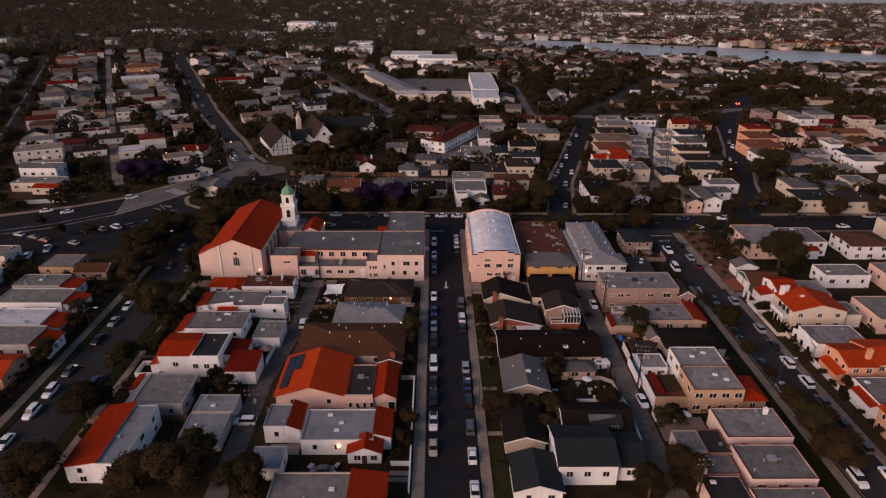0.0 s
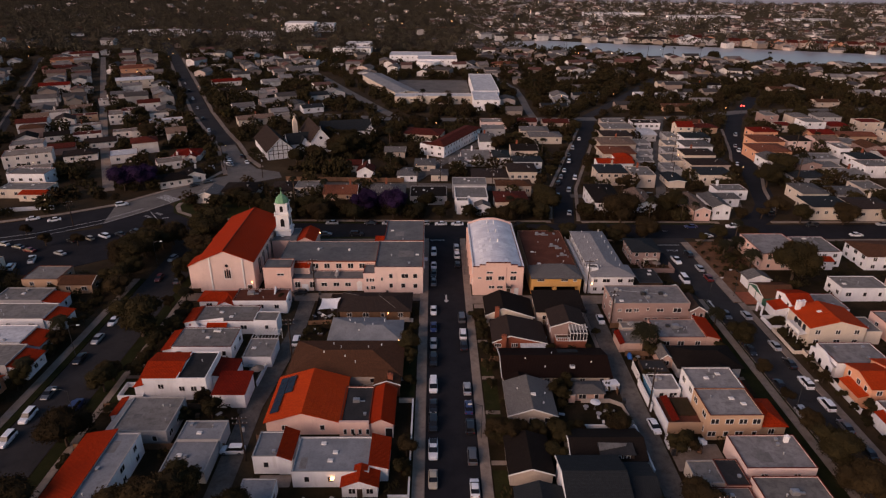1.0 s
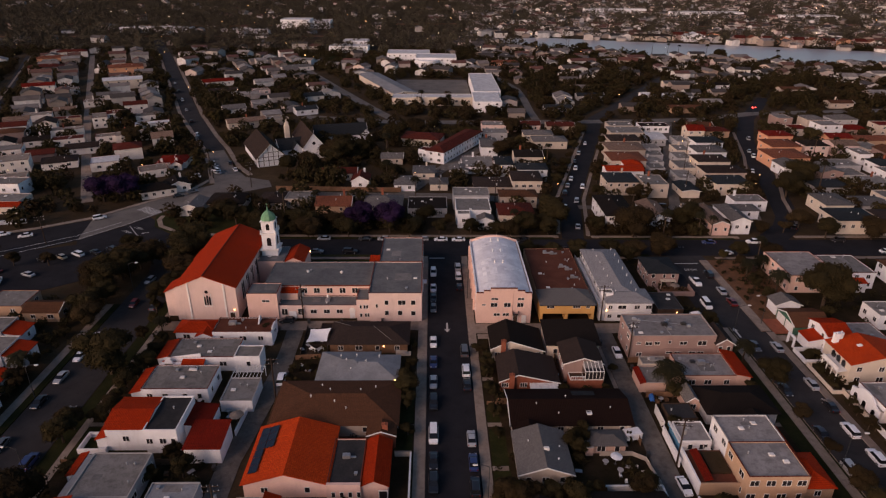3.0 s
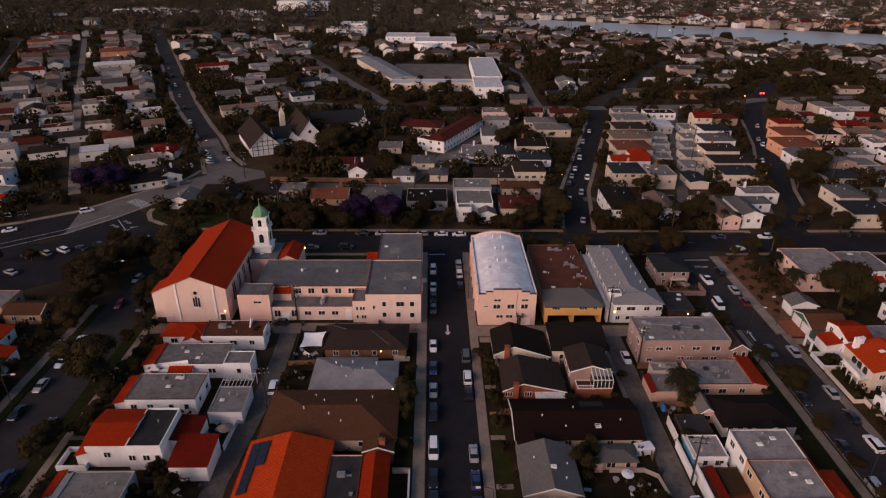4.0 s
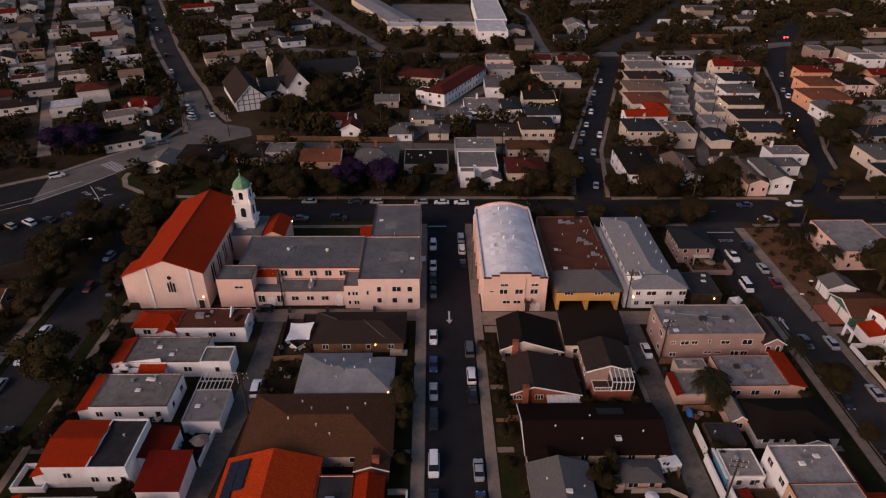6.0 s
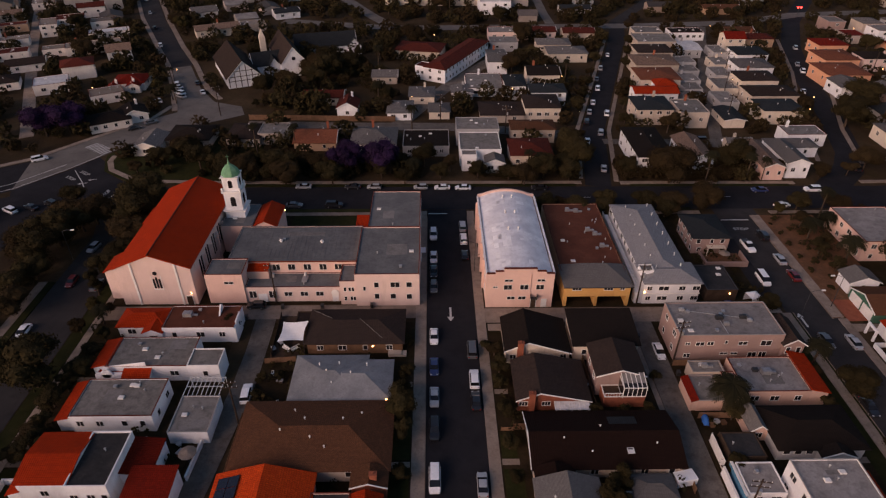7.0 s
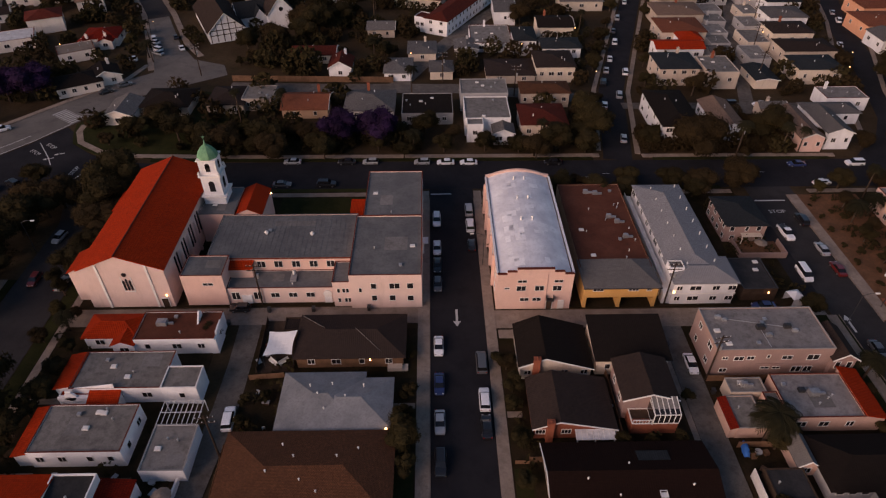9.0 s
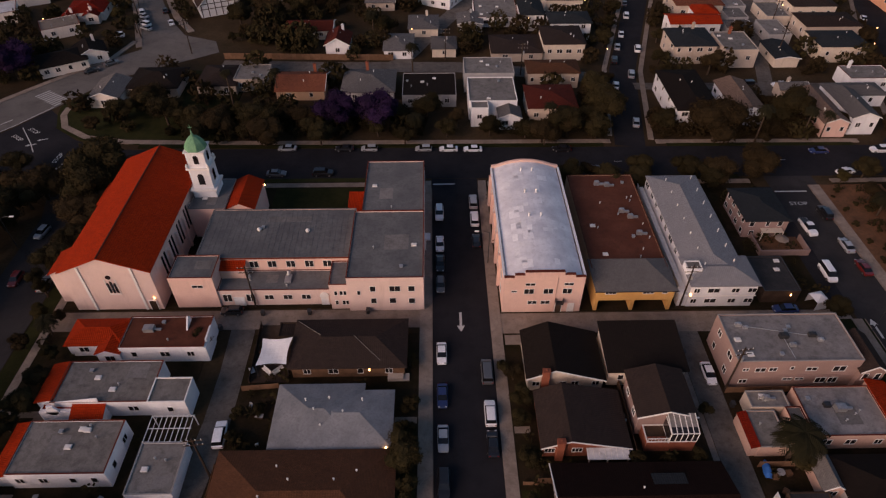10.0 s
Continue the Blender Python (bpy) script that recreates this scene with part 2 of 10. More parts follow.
M["copper"] = surface("green_copper", (0.13, 0.30, 0.17), (0.19, 0.38, 0.23), 0.9, 5, 0.6, (0.08, 0.16, 0.10), 0.5, 0.2, 0.05)
M["trim"] = surface("white_trim", (0.713, 0.690, 0.667), (0.828, 0.805, 0.782), 0.8, 6, 0.7, (0.460, 0.437, 0.414), 0.3, 0.1, 0.06)
M["coping"] = surface("red_clay_coping", (0.128, 0.032, 0.022), (0.165, 0.042, 0.028), 0.9, 8, 0.85, (0.090, 0.030, 0.022), 0.5, 0.3, 0.1)
M["grey_coping"] = surface("grey_metal_coping", (0.30, 0.28, 0.27), (0.38, 0.36, 0.34), 0.9, 8, 0.6, (0.2, 0.18, 0.17), 0.4, 0.1, 0.1)
M["glass"] = plain("dark_window_glass", (0.020, 0.019, 0.021), 0.12)
M["metal"] = surface("galvanised_metal", (0.38, 0.38, 0.39), (0.50, 0.50, 0.51), 1.5, 9, 0.45, (0.25, 0.22, 0.2), 0.4, 0.1, 0.1, 0.6)
M["dark_metal"] = plain("dark_metal", (0.045, 0.045, 0.048), 0.5, 0.4)
M["canvas"] = surface("white_canvas", (0.74, 0.74, 0.76), (0.82, 0.82, 0.84), 0.5, 6, 0.8, (0.6, 0.6, 0.62), 0.3, 0.1, 0.04)
M["blue_tarp"] = surface("blue_tarpaulin", (0.03, 0.13, 0.42), (0.05, 0.18, 0.52), 0.8, 5, 0.6, (0.02, 0.08, 0.25), 0.3, 0.3, 0.05)
M["solar"] = plain("solar_panel", (0.018, 0.020, 0.034), 0.18, 0.2)
M["bark"] = surface("bark", (0.055, 0.038, 0.027), (0.085, 0.062, 0.045), 0.8, 9, 0.95, (0.03, 0.025, 0.02), 0.4, 0.5, 0.1)
M["pole"] = surface("creosoted_pole", (0.040, 0.027, 0.021), (0.062, 0.043, 0.033), 0.8, 9, 0.9, (0.03, 0.02, 0.018), 0.4, 0.4, 0.1)
M["tyre"] = plain("tyre_rubber", (0.018, 0.018, 0.019), 0.85)
M["rim"] = plain("alloy_rim", (0.35, 0.35, 0.36), 0.35, 0.8)
M["car_glass"] = plain("car_glass", (0.012, 0.012, 0.014), 0.08)
M["lamp_glass"] = plain("headlamp_glass", (0.45, 0.45, 0.46), 0.2)
M["tail_glass"] = plain("tail_lamp_glass", (0.28, 0.015, 0.012), 0.25)
for cname, cc in (("white", (0.88, 0.88, 0.90)), ("silver", (0.42, 0.43, 0.45)), ("black", (0.014, 0.014, 0.017)), ("grey", (0.11, 0.115, 0.125)),
                  ("red", (0.15, 0.016, 0.014)), ("blue", (0.025, 0.040, 0.13)), ("beige", (0.46, 0.40, 0.31))):
    M["car_" + cname] = plain(cname + "_car_paint", cc, 0.28, 0.15 if cname in ("silver", "grey") else 0.0, 0.6)
M["warm_glow"] = glowing("warm_lamp", (1.0, 0.50, 0.18), 9.0)
M["white_glow"] = glowing("white_lamp", (1.0, 0.80, 0.55), 7.0)
M["red_glow"] = glowing("red_lamp", (1.0, 0.05, 0.04), 8.0)


def leafy(name, a, b, tip, soft=0.42):
    m, n, lk, p = nodes_of(name)
    pos = n.new("ShaderNodeNewGeometry")
    col = ramp(n, lk, pos.outputs["Random Per Island"], a, b, 0.0, 1.0)
    col = mixed(n, lk, ramp(n, lk, noise_of(n, lk, pos.outputs["Position"], 0.5, 3), (0, 0, 0), (0.7, 0.7, 0.7), 0.45, 0.7), col, tip)
    hsv = n.new("ShaderNodeHueSaturation")
    mr = n.new("ShaderNodeMapRange")
    mr.inputs["To Min"].default_value, mr.inputs["To Max"].default_value = 0.7, 1.25
    lk.new(n.new("ShaderNodeObjectInfo").outputs["Random"], mr.inputs["Value"])
    lk.new(mr.outputs["Result"], hsv.inputs["Value"])
    lk.new(col, hsv.inputs["Color"])
    lk.new(hsv.outputs["Color"], p.inputs["Base Color"])
    p.inputs["Roughness"].default_value = 0.9
    p.inputs["Specular IOR Level"].default_value = 0.08
    soft_n = n.new("ShaderNodeVectorMath")
    soft_n.operation = "MULTIPLY_ADD"
    soft_n.inputs[1].default_value = (soft, soft, soft)
    soft_n.inputs[2].default_value = (-0.08, -0.10, 0.55)
    lk.new(pos.outputs["Normal"], soft_n.inputs[0])
    unit = n.new("ShaderNodeVectorMath")
    unit.operation = "NORMALIZE"
    lk.new(soft_n.outputs[0], unit.inputs[0])
    lk.new(unit.outputs[0], p.inputs["Normal"])
    return m


M["leaf"] = leafy("dark_green_leaves", (0.0225, 0.0181, 0.0077), (0.0380, 0.0290, 0.0114), (0.0303, 0.0213, 0.0082))
M["leaf2"] = leafy("brownish_green_leaves", (0.0238, 0.0161, 0.0073), (0.0364, 0.0240, 0.0103), (0.0303, 0.0197, 0.0079))
M["leaf3"] = leafy("olive_leaves", (0.0256, 0.0213, 0.0073), (0.0440, 0.0328, 0.0111), (0.0357, 0.0262, 0.0087))
# far foliage is lightened: its base colour carries the haze of distance
M["hazed_leaf"] = leafy("hazed_grey_green_leaves", (0.0819, 0.0701, 0.0477), (0.1046, 0.0883, 0.0606), (0.0931, 0.0779, 0.0541), 0.14)
M["hazed_leaf2"] = leafy("hazed_olive_leaves", (0.0781, 0.0676, 0.0405), (0.1004, 0.0850, 0.0527), (0.0893, 0.0759, 0.0467), 0.14)
M["purple"] = leafy("purple_blossom", (0.0216, 0.0097, 0.0339), (0.0342, 0.0153, 0.0532), (0.0180, 0.0113, 0.0242))
M["frond"] = leafy("palm_fronds", (0.0143, 0.0137, 0.0070), (0.0257, 0.0229, 0.0112), (0.0193, 0.0170, 0.0084))


# ---------------------------------------------------------------- mesh helpers
class Geo:
    """Collects faces with slope coordinates for one mesh."""

    def __init__(self):
        self.v, self.f, self.uv = [], [], []

    def face(self, pts, along=None):
        n = len(self.v)
        self.v += [tuple(p) for p in pts]
        self.f.append(tuple(range(n, n + len(pts))))
        a, b, c = Vector(pts[0]), Vector(pts[1]), Vector(pts[2])
        nor = (b - a).cross(c - a)
        nor = nor.normalized() if nor.length > 1e-9 else Vector((0, 0, 1))
        if along is None:
            u = Vector((-nor.y, nor.x, 0))
            u = u.normalized() if u.length > 1e-4 else Vector((1, 0, 0))
        else:
            u = Vector((*along, 0)).normalized()
        w = nor.cross(u)
        self.uv.append([(Vector(p).dot(u), Vector(p).dot(w)) for p in pts])
        return self

    def box(self, x0, y0, z0, x1, y1, z1, bottom=True, top=True):
        p = [(x0, y0, z0), (x1, y0, z0), (x1, y1, z0), (x0, y1, z0), (x0, y0, z1), (x1, y0, z1), (x1, y1, z1), (x0, y1, z1)]
        q = [(0, 1, 5, 4), (1, 2, 6, 5), (2, 3, 7, 6), (3, 0, 4, 7)]
        if top:
            q.append((4, 5, 6, 7))
        if bottom:
            q.append((3, 2, 1, 0))
        for k in q:
            self.face([p[i] for i in k])
        return self

    def prism(self, poly, z0, z1):
        n = len(poly)
        self.face([(*p, z1) for p in poly])
        self.face([(*p, z0) for p in reversed(poly)])
        for i in range(n):
            a, b = poly[i], poly[(i + 1) % n]
            self.face([(*a, z0), (*b, z0), (*b, z1), (*a, z1)])
        return self

    def ring(self, x0, y0, x1, y1, t, z0, z1):
        """A closed frame of four walls of thickness t."""
        self.box(x0, y0, z0, x1, y0 + t, z1)
        self.box(x0, y1 - t, z0, x1, y1, z1)
        self.box(x0, y0 + t, z0, x0 + t, y1 - t, z1)
        self.box(x1 - t, y0 + t, z0, x1, y1 - t, z1)
        return self

    def tube(self, a, b, r0, r1, n=8, caps=True):
        a, b = Vector(a), Vector(b)
        d = (b - a).normalized()
        s = d.orthogonal().normalized()
        t = d.cross(s)
        ca = [a + (s * math.cos(6.28319 * i / n) + t * math.sin(6.28319 * i / n)) * r0 for i in range(n)]
        cb = [b + (s * math.cos(6.28319 * i / n) + t * math.sin(6.28319 * i / n)) * r1 for i in range(n)]
        for i in range(n):
            j = (i + 1) % n
            self.face([ca[i], ca[j], cb[j], cb[i]])
        if caps:
            self.face(cb)
            self.face(list(reversed(ca)))
        return self

    def slope(self, pts, along, t=0.14):
        """A roof plane with thickness t below it."""
        self.face(pts, along)
        low = [(p[0], p[1], p[2] - t) for p in pts]
        self.face(list(reversed(low)))
        for i in range(len(pts)):
            j = (i + 1) % len(pts)
            self.face([low[i], low[j], pts[j], pts[i]])
        return self

    def mesh(self, name, material, smooth=False):
        me = bpy.data.meshes.new(name)
        me.from_pydata(self.v, [], self.f)
        lay = me.uv_layers.new(name="slope")
        lay.data.foreach_set("uv", [c for face in self.uv for p in face for c in p])
        me.materials.append(material)
        if smooth:
            me.shade_smooth()
        return me


def put(name, me, parent=None, at=None, label="", kind=""):
    ob = new(name, me)
    ob.parent = parent
    if at is not None:
        ob.matrix_basis = at
    return tagged(ob, label, kind=kind)


def part(name, geo, material, parent, label="", smooth=False):
    return put(name, geo.mesh(name, material, smooth), parent, None, label)


def thing(name, label, category, x=0.0, y=0.0, z=0.0, rot=0.0, group=""):
    e = new(name)
    e.empty_display_size = 0.5
    e.matrix_basis = pose(x, y, z, 0, 0, rot)
    return tagged(e, label, category, group)


def setting(name, geo, material, label="", smooth=False):
    return tagged(new(name, geo.mesh(name, material, smooth)), label, kind="structure")


# ---------------------------------------------------------------- ground, roads, pavements
g = Geo()
step, half = 500, 4500
for i in range(-half, half, step):
    for j in range(-1500, 4500, step):
        g.face([(i, j, -0.06), (i + step, j, -0.06), (i + step, j + step, -0.06), (i, j + step, -0.06)])
setting("ground", g, M["soil"], "dark dusky ground of earth and scrub")


def ribbon(points, width, z, geo=None, side=0.0):
    """A flat strip of even width along a bent line."""
    geo = geo or Geo()
    pts = [Vector((*p, 0)) for p in points]
    edge = []
    for i, p in enumerate(pts):
        d = (pts[min(i + 1, len(pts) - 1)] - pts[max(i - 1, 0)]).normalized()
        nrm = Vector((-d.y, d.x, 0))
        edge.append((p + nrm * (width / 2 - side), p - nrm * (width / 2 + side)))
    for (a, b), (c, d) in zip(edge, edge[1:]):
        geo.face([(b.x, b.y, z), (d.x, d.y, z), (c.x, c.y, z), (a.x, a.y, z)])
    return geo


def raised(points, width, z0, z1, side=0.0):
    """The same strip as a low wall, from z0 up to z1."""
    geo = Geo()
    pts = [Vector((*p, 0)) for p in points]
    edge = []
    for i, p in enumerate(pts):
        d = (pts[min(i + 1, len(pts) - 1)] - pts[max(i - 1, 0)]).normalized()
        nrm = Vector((-d.y, d.x, 0))
        edge.append((p + nrm * (width / 2 - side), p - nrm * (width / 2 + side)))
    for (a, b), (c, d) in zip(edge, edge[1:]):
        geo.face([(b.x, b.y, z1), (d.x, d.y, z1), (c.x, c.y, z1), (a.x, a.y, z1)])
        geo.face([(a.x, a.y, z0), (a.x, a.y, z1), (c.x, c.y, z1), (c.x, c.y, z0)])
        geo.face([(d.x, d.y, z0), (d.x, d.y, z1), (b.x, b.y, z1), (b.x, b.y, z0)])
    (a, b), (c, d) = edge[0], edge[-1]
    geo.face([(a.x, a.y, z0), (b.x, b.y, z0), (b.x, b.y, z1), (a.x, a.y, z1)])
    geo.face([(d.x, d.y, z0), (c.x, c.y, z0), (c.x, c.y, z1), (d.x, d.y, z1)])
    return geo


roads = {
    "road_centre": ([(3.0, -60), (3.0, 213)], 10.6, "asphalt"),
    "road_west": ([(-81.8, -60), (-81.8, 200), (-88, 222)], 11.6, "worn_asphalt"),
    "road_east": ([(81.6, -60), (81.6, 213)], 11.4, "worn_asphalt"),
    "road_cross": ([(-96, 222), (-76, 219.8), (-40, 219.8), (130, 219.0), (330, 221), (700, 240)], 13.0, "asphalt"),
    "road_northwest": ([(-109.4, 336), (-125, 367), (-150, 417), (-261, 670), (-330, 820)], 9.6, "worn_asphalt"),
    "road_street_two": ([(47.6, 226), (54.8, 267), (72.6, 323), (90.8, 380), (97.5, 409)], 7.6, "asphalt"),
    "road_street_three": ([(115, 224), (127, 236), (133, 246), (141, 270), (149, 297), (156, 326), (171, 366), (192, 410), (234, 475)], 8.6, "asphalt"),
    "road_school": ([(-80, 412), (-20, 398), (110, 402), (165, 408), (200, 424), (330, 440), (600, 430)], 9.0, "old_asphalt"),
    "road_far_west": ([(-238, 348), (-283, 442), (-395, 670)], 5.0, "worn_asphalt"),
    "road_school_west": ([(-20, 398), (-35, 425), (-72, 505), (-110, 590)], 7.0, "old_asphalt"),
    "road_hill": ([(97, 409), (115.5, 438), (146, 488), (190, 560)], 6.5, "worn_asphalt"),
    "road_curve": ([(61.5, 406), (61.2, 430), (62.3, 469), (62, 506), (50, 560)], 5.0, "old_asphalt"),
}
for i, (rn, (pts, w, mt)) in enumerate(roads.items()):
    setting(rn, ribbon(pts, w, 0.004 * (i + 1)), M[mt], "worn asphalt road")
alleys = {
    "alley_west": ([(-39.7, -60), (-39.7, 120), (-38.9, 126), (-37.4, 140), (-36.6, 148), (-36.3, 158), (-36.6, 171)], 4.3),
    "alley_east": ([(43.3, -60), (43.3, 170)], 4.4),
    "alley_front": ([(-74, 169.6), (-2.4, 169.6)], 4.6),
    "alley_front_east": ([(8.4, 168.0), (75, 168.0)], 4.8),
    "alley_north": ([(-66, 272.4), (-33, 270.6), (4, 270), (20, 267.5), (47, 262)], 6.5),
    "alley_garages": ([(-13, 271), (-4.5, 290), (6, 312), (30, 352)], 6.0),
    "alley_northeast": ([(92, 250), (98.6, 272), (106.4, 299), (114, 325), (123, 351), (140, 400)], 4.2),
    "alley_northwest": ([(-137, 262), (-186.5, 361.5), (-337, 677)], 4.4),
    "alley_ne_cross": ([(56, 257), (110, 256), (124, 256)], 4.0),
}
for i, (rn, (pts, w)) in enumerate(alleys.items()):
    setting(rn, ribbon(pts, w, 0.062 + 0.004 * i), M["concrete" if "front" in rn or "west" in rn[6:] and "north" in rn else "alley"], "cracked concrete back alley")

blvd = [(-330, 175), (-200, 205), (-142, 234), (-126, 244), (-114.5, 261.5), (-101.5, 277.5), (-94, 284), (-102.3, 308), (-114.7, 338.6), (-106.4, 338.6), (-92.7, 308.5), (-83.5, 294.5), (-72, 289.5), (-69, 281.5), (-74, 278),
        (-85, 271), (-96, 263.5), (-103, 254), (-106, 247), (-112, 237), (-122, 225), (-140, 211), (-200, 184), (-330, 155)]
bl = Geo()
left = blvd[:7]
right = [blvd[23], blvd[22], blvd[21], blvd[20], blvd[18], blvd[16], blvd[15]]
bd = Geo()
for k_, ((a, b_), (c, d)) in enumerate(zip(zip(left, right), zip(left[1:], right[1:]))):
    (bd if k_ < 3 else bl).face([(*a, 0.008), (*b_, 0.008), (*d, 0.008), (*c, 0.008)])
bl.face([(*p, 0.012) for p in (blvd[6], blvd[15], blvd[14], blvd[13], blvd[12], blvd[11], blvd[10], blvd[9], blvd[8], blvd[7])][::1])
setting("road_boulevard_west", bd, M["asphalt"], "dark asphalt boulevard")
setting("road_boulevard", bl, M["old_asphalt"], "broad pale worn boulevard and junction")
setting("road_turn", Geo().face([(*p, 0.056) for p in ((-122, 225), (-116, 212), (-88, 211), (-88, 229), (-93, 231), (-100.5, 237), (-103, 243.5), (-106, 246.5), (-112, 237))]), M["asphalt"], "dark asphalt turning lane")

# blocks of yards, raised to the kerb's height
lots = [(-330, -60, -91.5, 150), (-72.5, -60, -41.85, 166), (-34.3, -60, -4.6, 166), (10.4, -60, 40.8, 165.4), (45.7, -60, 72.4, 165.4), (91, -60, 330, 212),
        (-72.5, 172.4, -5, 212.2), (10.4, 170.9, 72.4, 212.0)]
for x0, y0, x1, y1 in lots:
    setting("yard_block", Geo().box(x0, y0, -0.06, x1, y1, 0.10, False), M["yard"], "dark yards with trodden earth and dry grass")

# pavements and verges beside the roads
walks = {
    "centre": [([(-3.52, -60), (-3.52, 212)], 2.16), ([(9.35, -60), (9.35, 212)], 1.84)],
    "west": [([(-72.1, -60), (-72.1, 205)], 1.5), ([(-90.5, -60), (-90.5, 181)], 2.0)],
    "east": [([(75.7, -60), (75.7, 168)], 1.9), ([(86.98, -60), (86.98, 166)], 1.7), ([(86.25, 166.4), (86.25, 209)], 2.4)],
    "cross": [([(-66, 210.8), (-5, 210.8)], 1.6), ([(10.6, 210.8), (72, 210.8)], 1.6), ([(91, 210.6), (300, 212.4)], 1.6),
              ([(-76, 229.6), (-40, 228.9), (43, 228.4)], 1.6), ([(54.5, 228), (106, 227.6)], 1.6), ([(126, 228), (300, 230)], 1.6)],
    "street_two": [([(43.4, 231), (49.6, 268), (67.4, 324), (85.4, 381)], 1.4), ([(53.6, 229), (60.0, 266), (77.8, 322), (96, 379)], 1.4)],
    "street_three": [([(120, 240), (129, 268), (153, 327), (169, 376)], 1.4), ([(133.5, 240), (141.5, 266), (165, 322), (181, 371)], 1.4)],
    "northwest": [([(-95.4, 285.5), (-103.6, 308), (-115.8, 338), (-132.0, 369), (-157, 418), (-268, 670)], 2.0), ([(-82.0, 297), (-90.6, 309.5), (-104.6, 340), (-118, 365), (-143, 417), (-254, 670)], 2.2)],
    "far_west": [([(-240.6, 348), (-391.5, 668)], 1.4)],
    "boulevard": [([(-230, 196), (-142, 235.4), (-127, 245.4), (-115, 261), (-101, 278), (-98, 290)], 1.8)],
}
for key, rows in walks.items():
    for pts, w in rows:
        setting("pavement", raised(pts, w, -0.06, 0.155), M["concrete"], "pale concrete pavement with a kerb")
verges = [([(-74.3, -60), (-74.3, 203)], 2.8), ([(-88.6, -60), (-88.6, 181)], 1.7),
          ([(73.15, -60), (73.15, 168)], 3.0), ([(76.88, -60), (76.88, 168)], 0.42), ([(-66, 212.7), (-6, 212.7)], 1.4), ([(12, 212.7), (70, 212.7)], 1.4),
          ([(-76, 227.9), (-40, 227.2), (41, 226.8)], 1.4), ([(57, 226.6), (104, 226.2)], 1.4)]
for pts, w in verges:
    setting("verge", raised(pts, w, -0.06, 0.13), M["grass"], "strip of dark grass between kerb and pavement")

for x, y0, y1 in ((77.18, -60, 168), (86.05, -60, 166), (84.9, 166, 209)):
    setting("kerb", Geo().box(x - 0.08, y0, -0.06, x + 0.08, y1, 0.16), M["concrete"], "concrete kerb")
# kerb stones along the central street
for x in (-2.35, 8.35):
    setting("kerb", Geo().box(x - 0.09, -60, -0.06, x + 0.09, 209, 0.16), M["concrete"], "concrete kerb")

# corner island with its curved pavement by the crossing of the boulevard
isl = [(-56, 228.2), (-75, 228.6), (-92, 231), (-100.5, 237), (-103, 243.5), (-104, 248), (-101, 254), (-94, 263), (-84, 269.5), (-66, 268.5), (-56, 267)]
setting("island", Geo().prism(isl, -0.06, 0.14), M["grass"], "planted corner of grass and earth")
bend = [(-66, 229.6), (-80, 230.0), (-91, 232.4), (-98.5, 237.6), (-101.4, 243.6), (-101.6, 247.6)]
setting("pavement", raised(bend, 1.7, 0.0, 0.165), M["concrete"], "curved pale paved edge")
setting("terrace", Geo().box(-33.2, 155.6, 0.02, -26.4, 168.2, 0.13), M["dark_wood"], "dark boarded terrace under a sun sail")
setting("lawn", Geo().box(-38, 194, 0.0, -17.8, 209.6, 0.13), M["grass"], "dark clipped lawn")
setting("parking_lot", Geo().prism([(-160, 186), (-122, 183.5), (-101, 199), (-98, 212), (-113, 224), (-160, 207)], -0.06, 0.03), M["asphalt"], "worn grey parking lot")
setting("forecourt", Geo().box(60.5, 171.0, 0.0, 76.0, 208.6, 0.018), M["asphalt"], "dark asphalt forecourt")
setting("driveway", Geo().box(87.85, 165.2, 0.02, 91.95, 172.4, 0.135), M["brick"], "red brick drive before the garage")
setting("driveway", Geo().box(87.85, 161.9, 0.02, 100.0, 164.2, 0.13), M["concrete"], "pale concrete drive")
setting("corner_bed", Geo().prism([(85.0, 166.2), (91.4, 167), (102, 172), (102, 209), (85.0, 209)], 0.0, 0.12), M["mulch"], "dry corner bed of bark mulch")
setting("school_yard", Geo().box(-30, 470, -0.06, 26, 545, 0.05), M["old_asphalt"], "grey school playground")
setting("playing_field", Geo().prism([(-170, 590), (-70, 600), (-60, 680), (-190, 690)], -0.06, 0.08), M["grass"], "dark grass playing field")

# road markings
for (x, y, s) in ((2.9, 169.2, -1), (78.2, 165.0, 1)):
    a = Geo()
    a.box(x - 0.22, y - 1.6, 0.055, x + 0.22, y + 1.6, 0.066)
    a.face([(x - 0.75, y + s * 1.6, 0.066), (x + 0.75, y + s * 1.6, 0.066), (x, y + s * 3.0, 0.066)][::s])
    setting("road_marking", a, M["paint"], "white painted arrow on the road")
z = Geo()
for k in range(9):
    c = Vector((-112.4, 255.6, 0)).lerp(Vector((-105.0, 250.4, 0)), k / 8)
    d = Vector((0.60, 0.80, 0)) * 2.2
    w = Vector((0.82, -0.57, 0)) * 0.24
    z.face([(*(c - d - w).xy, 0.07), (*(c + d - w).xy, 0.07), (*(c + d + w).xy, 0.07), (*(c - d + w).xy, 0.07)])
setting("zebra_crossing", z, M["paint"], "white zebra crossing")
ln = Geo()
ribbon([(-250, 168), (-140, 212.6), (-122, 226.2), (-112, 238.4), (-106, 248)], 0.25, 0.07, ln)
ribbon([(-250, 172), (-141, 216.5), (-124, 229), (-114, 241.5)], 0.25, 0.07, ln)
ribbon([(-109.5, 237.5), (-104, 230), (-101.5, 226)], 0.22, 0.07, ln)
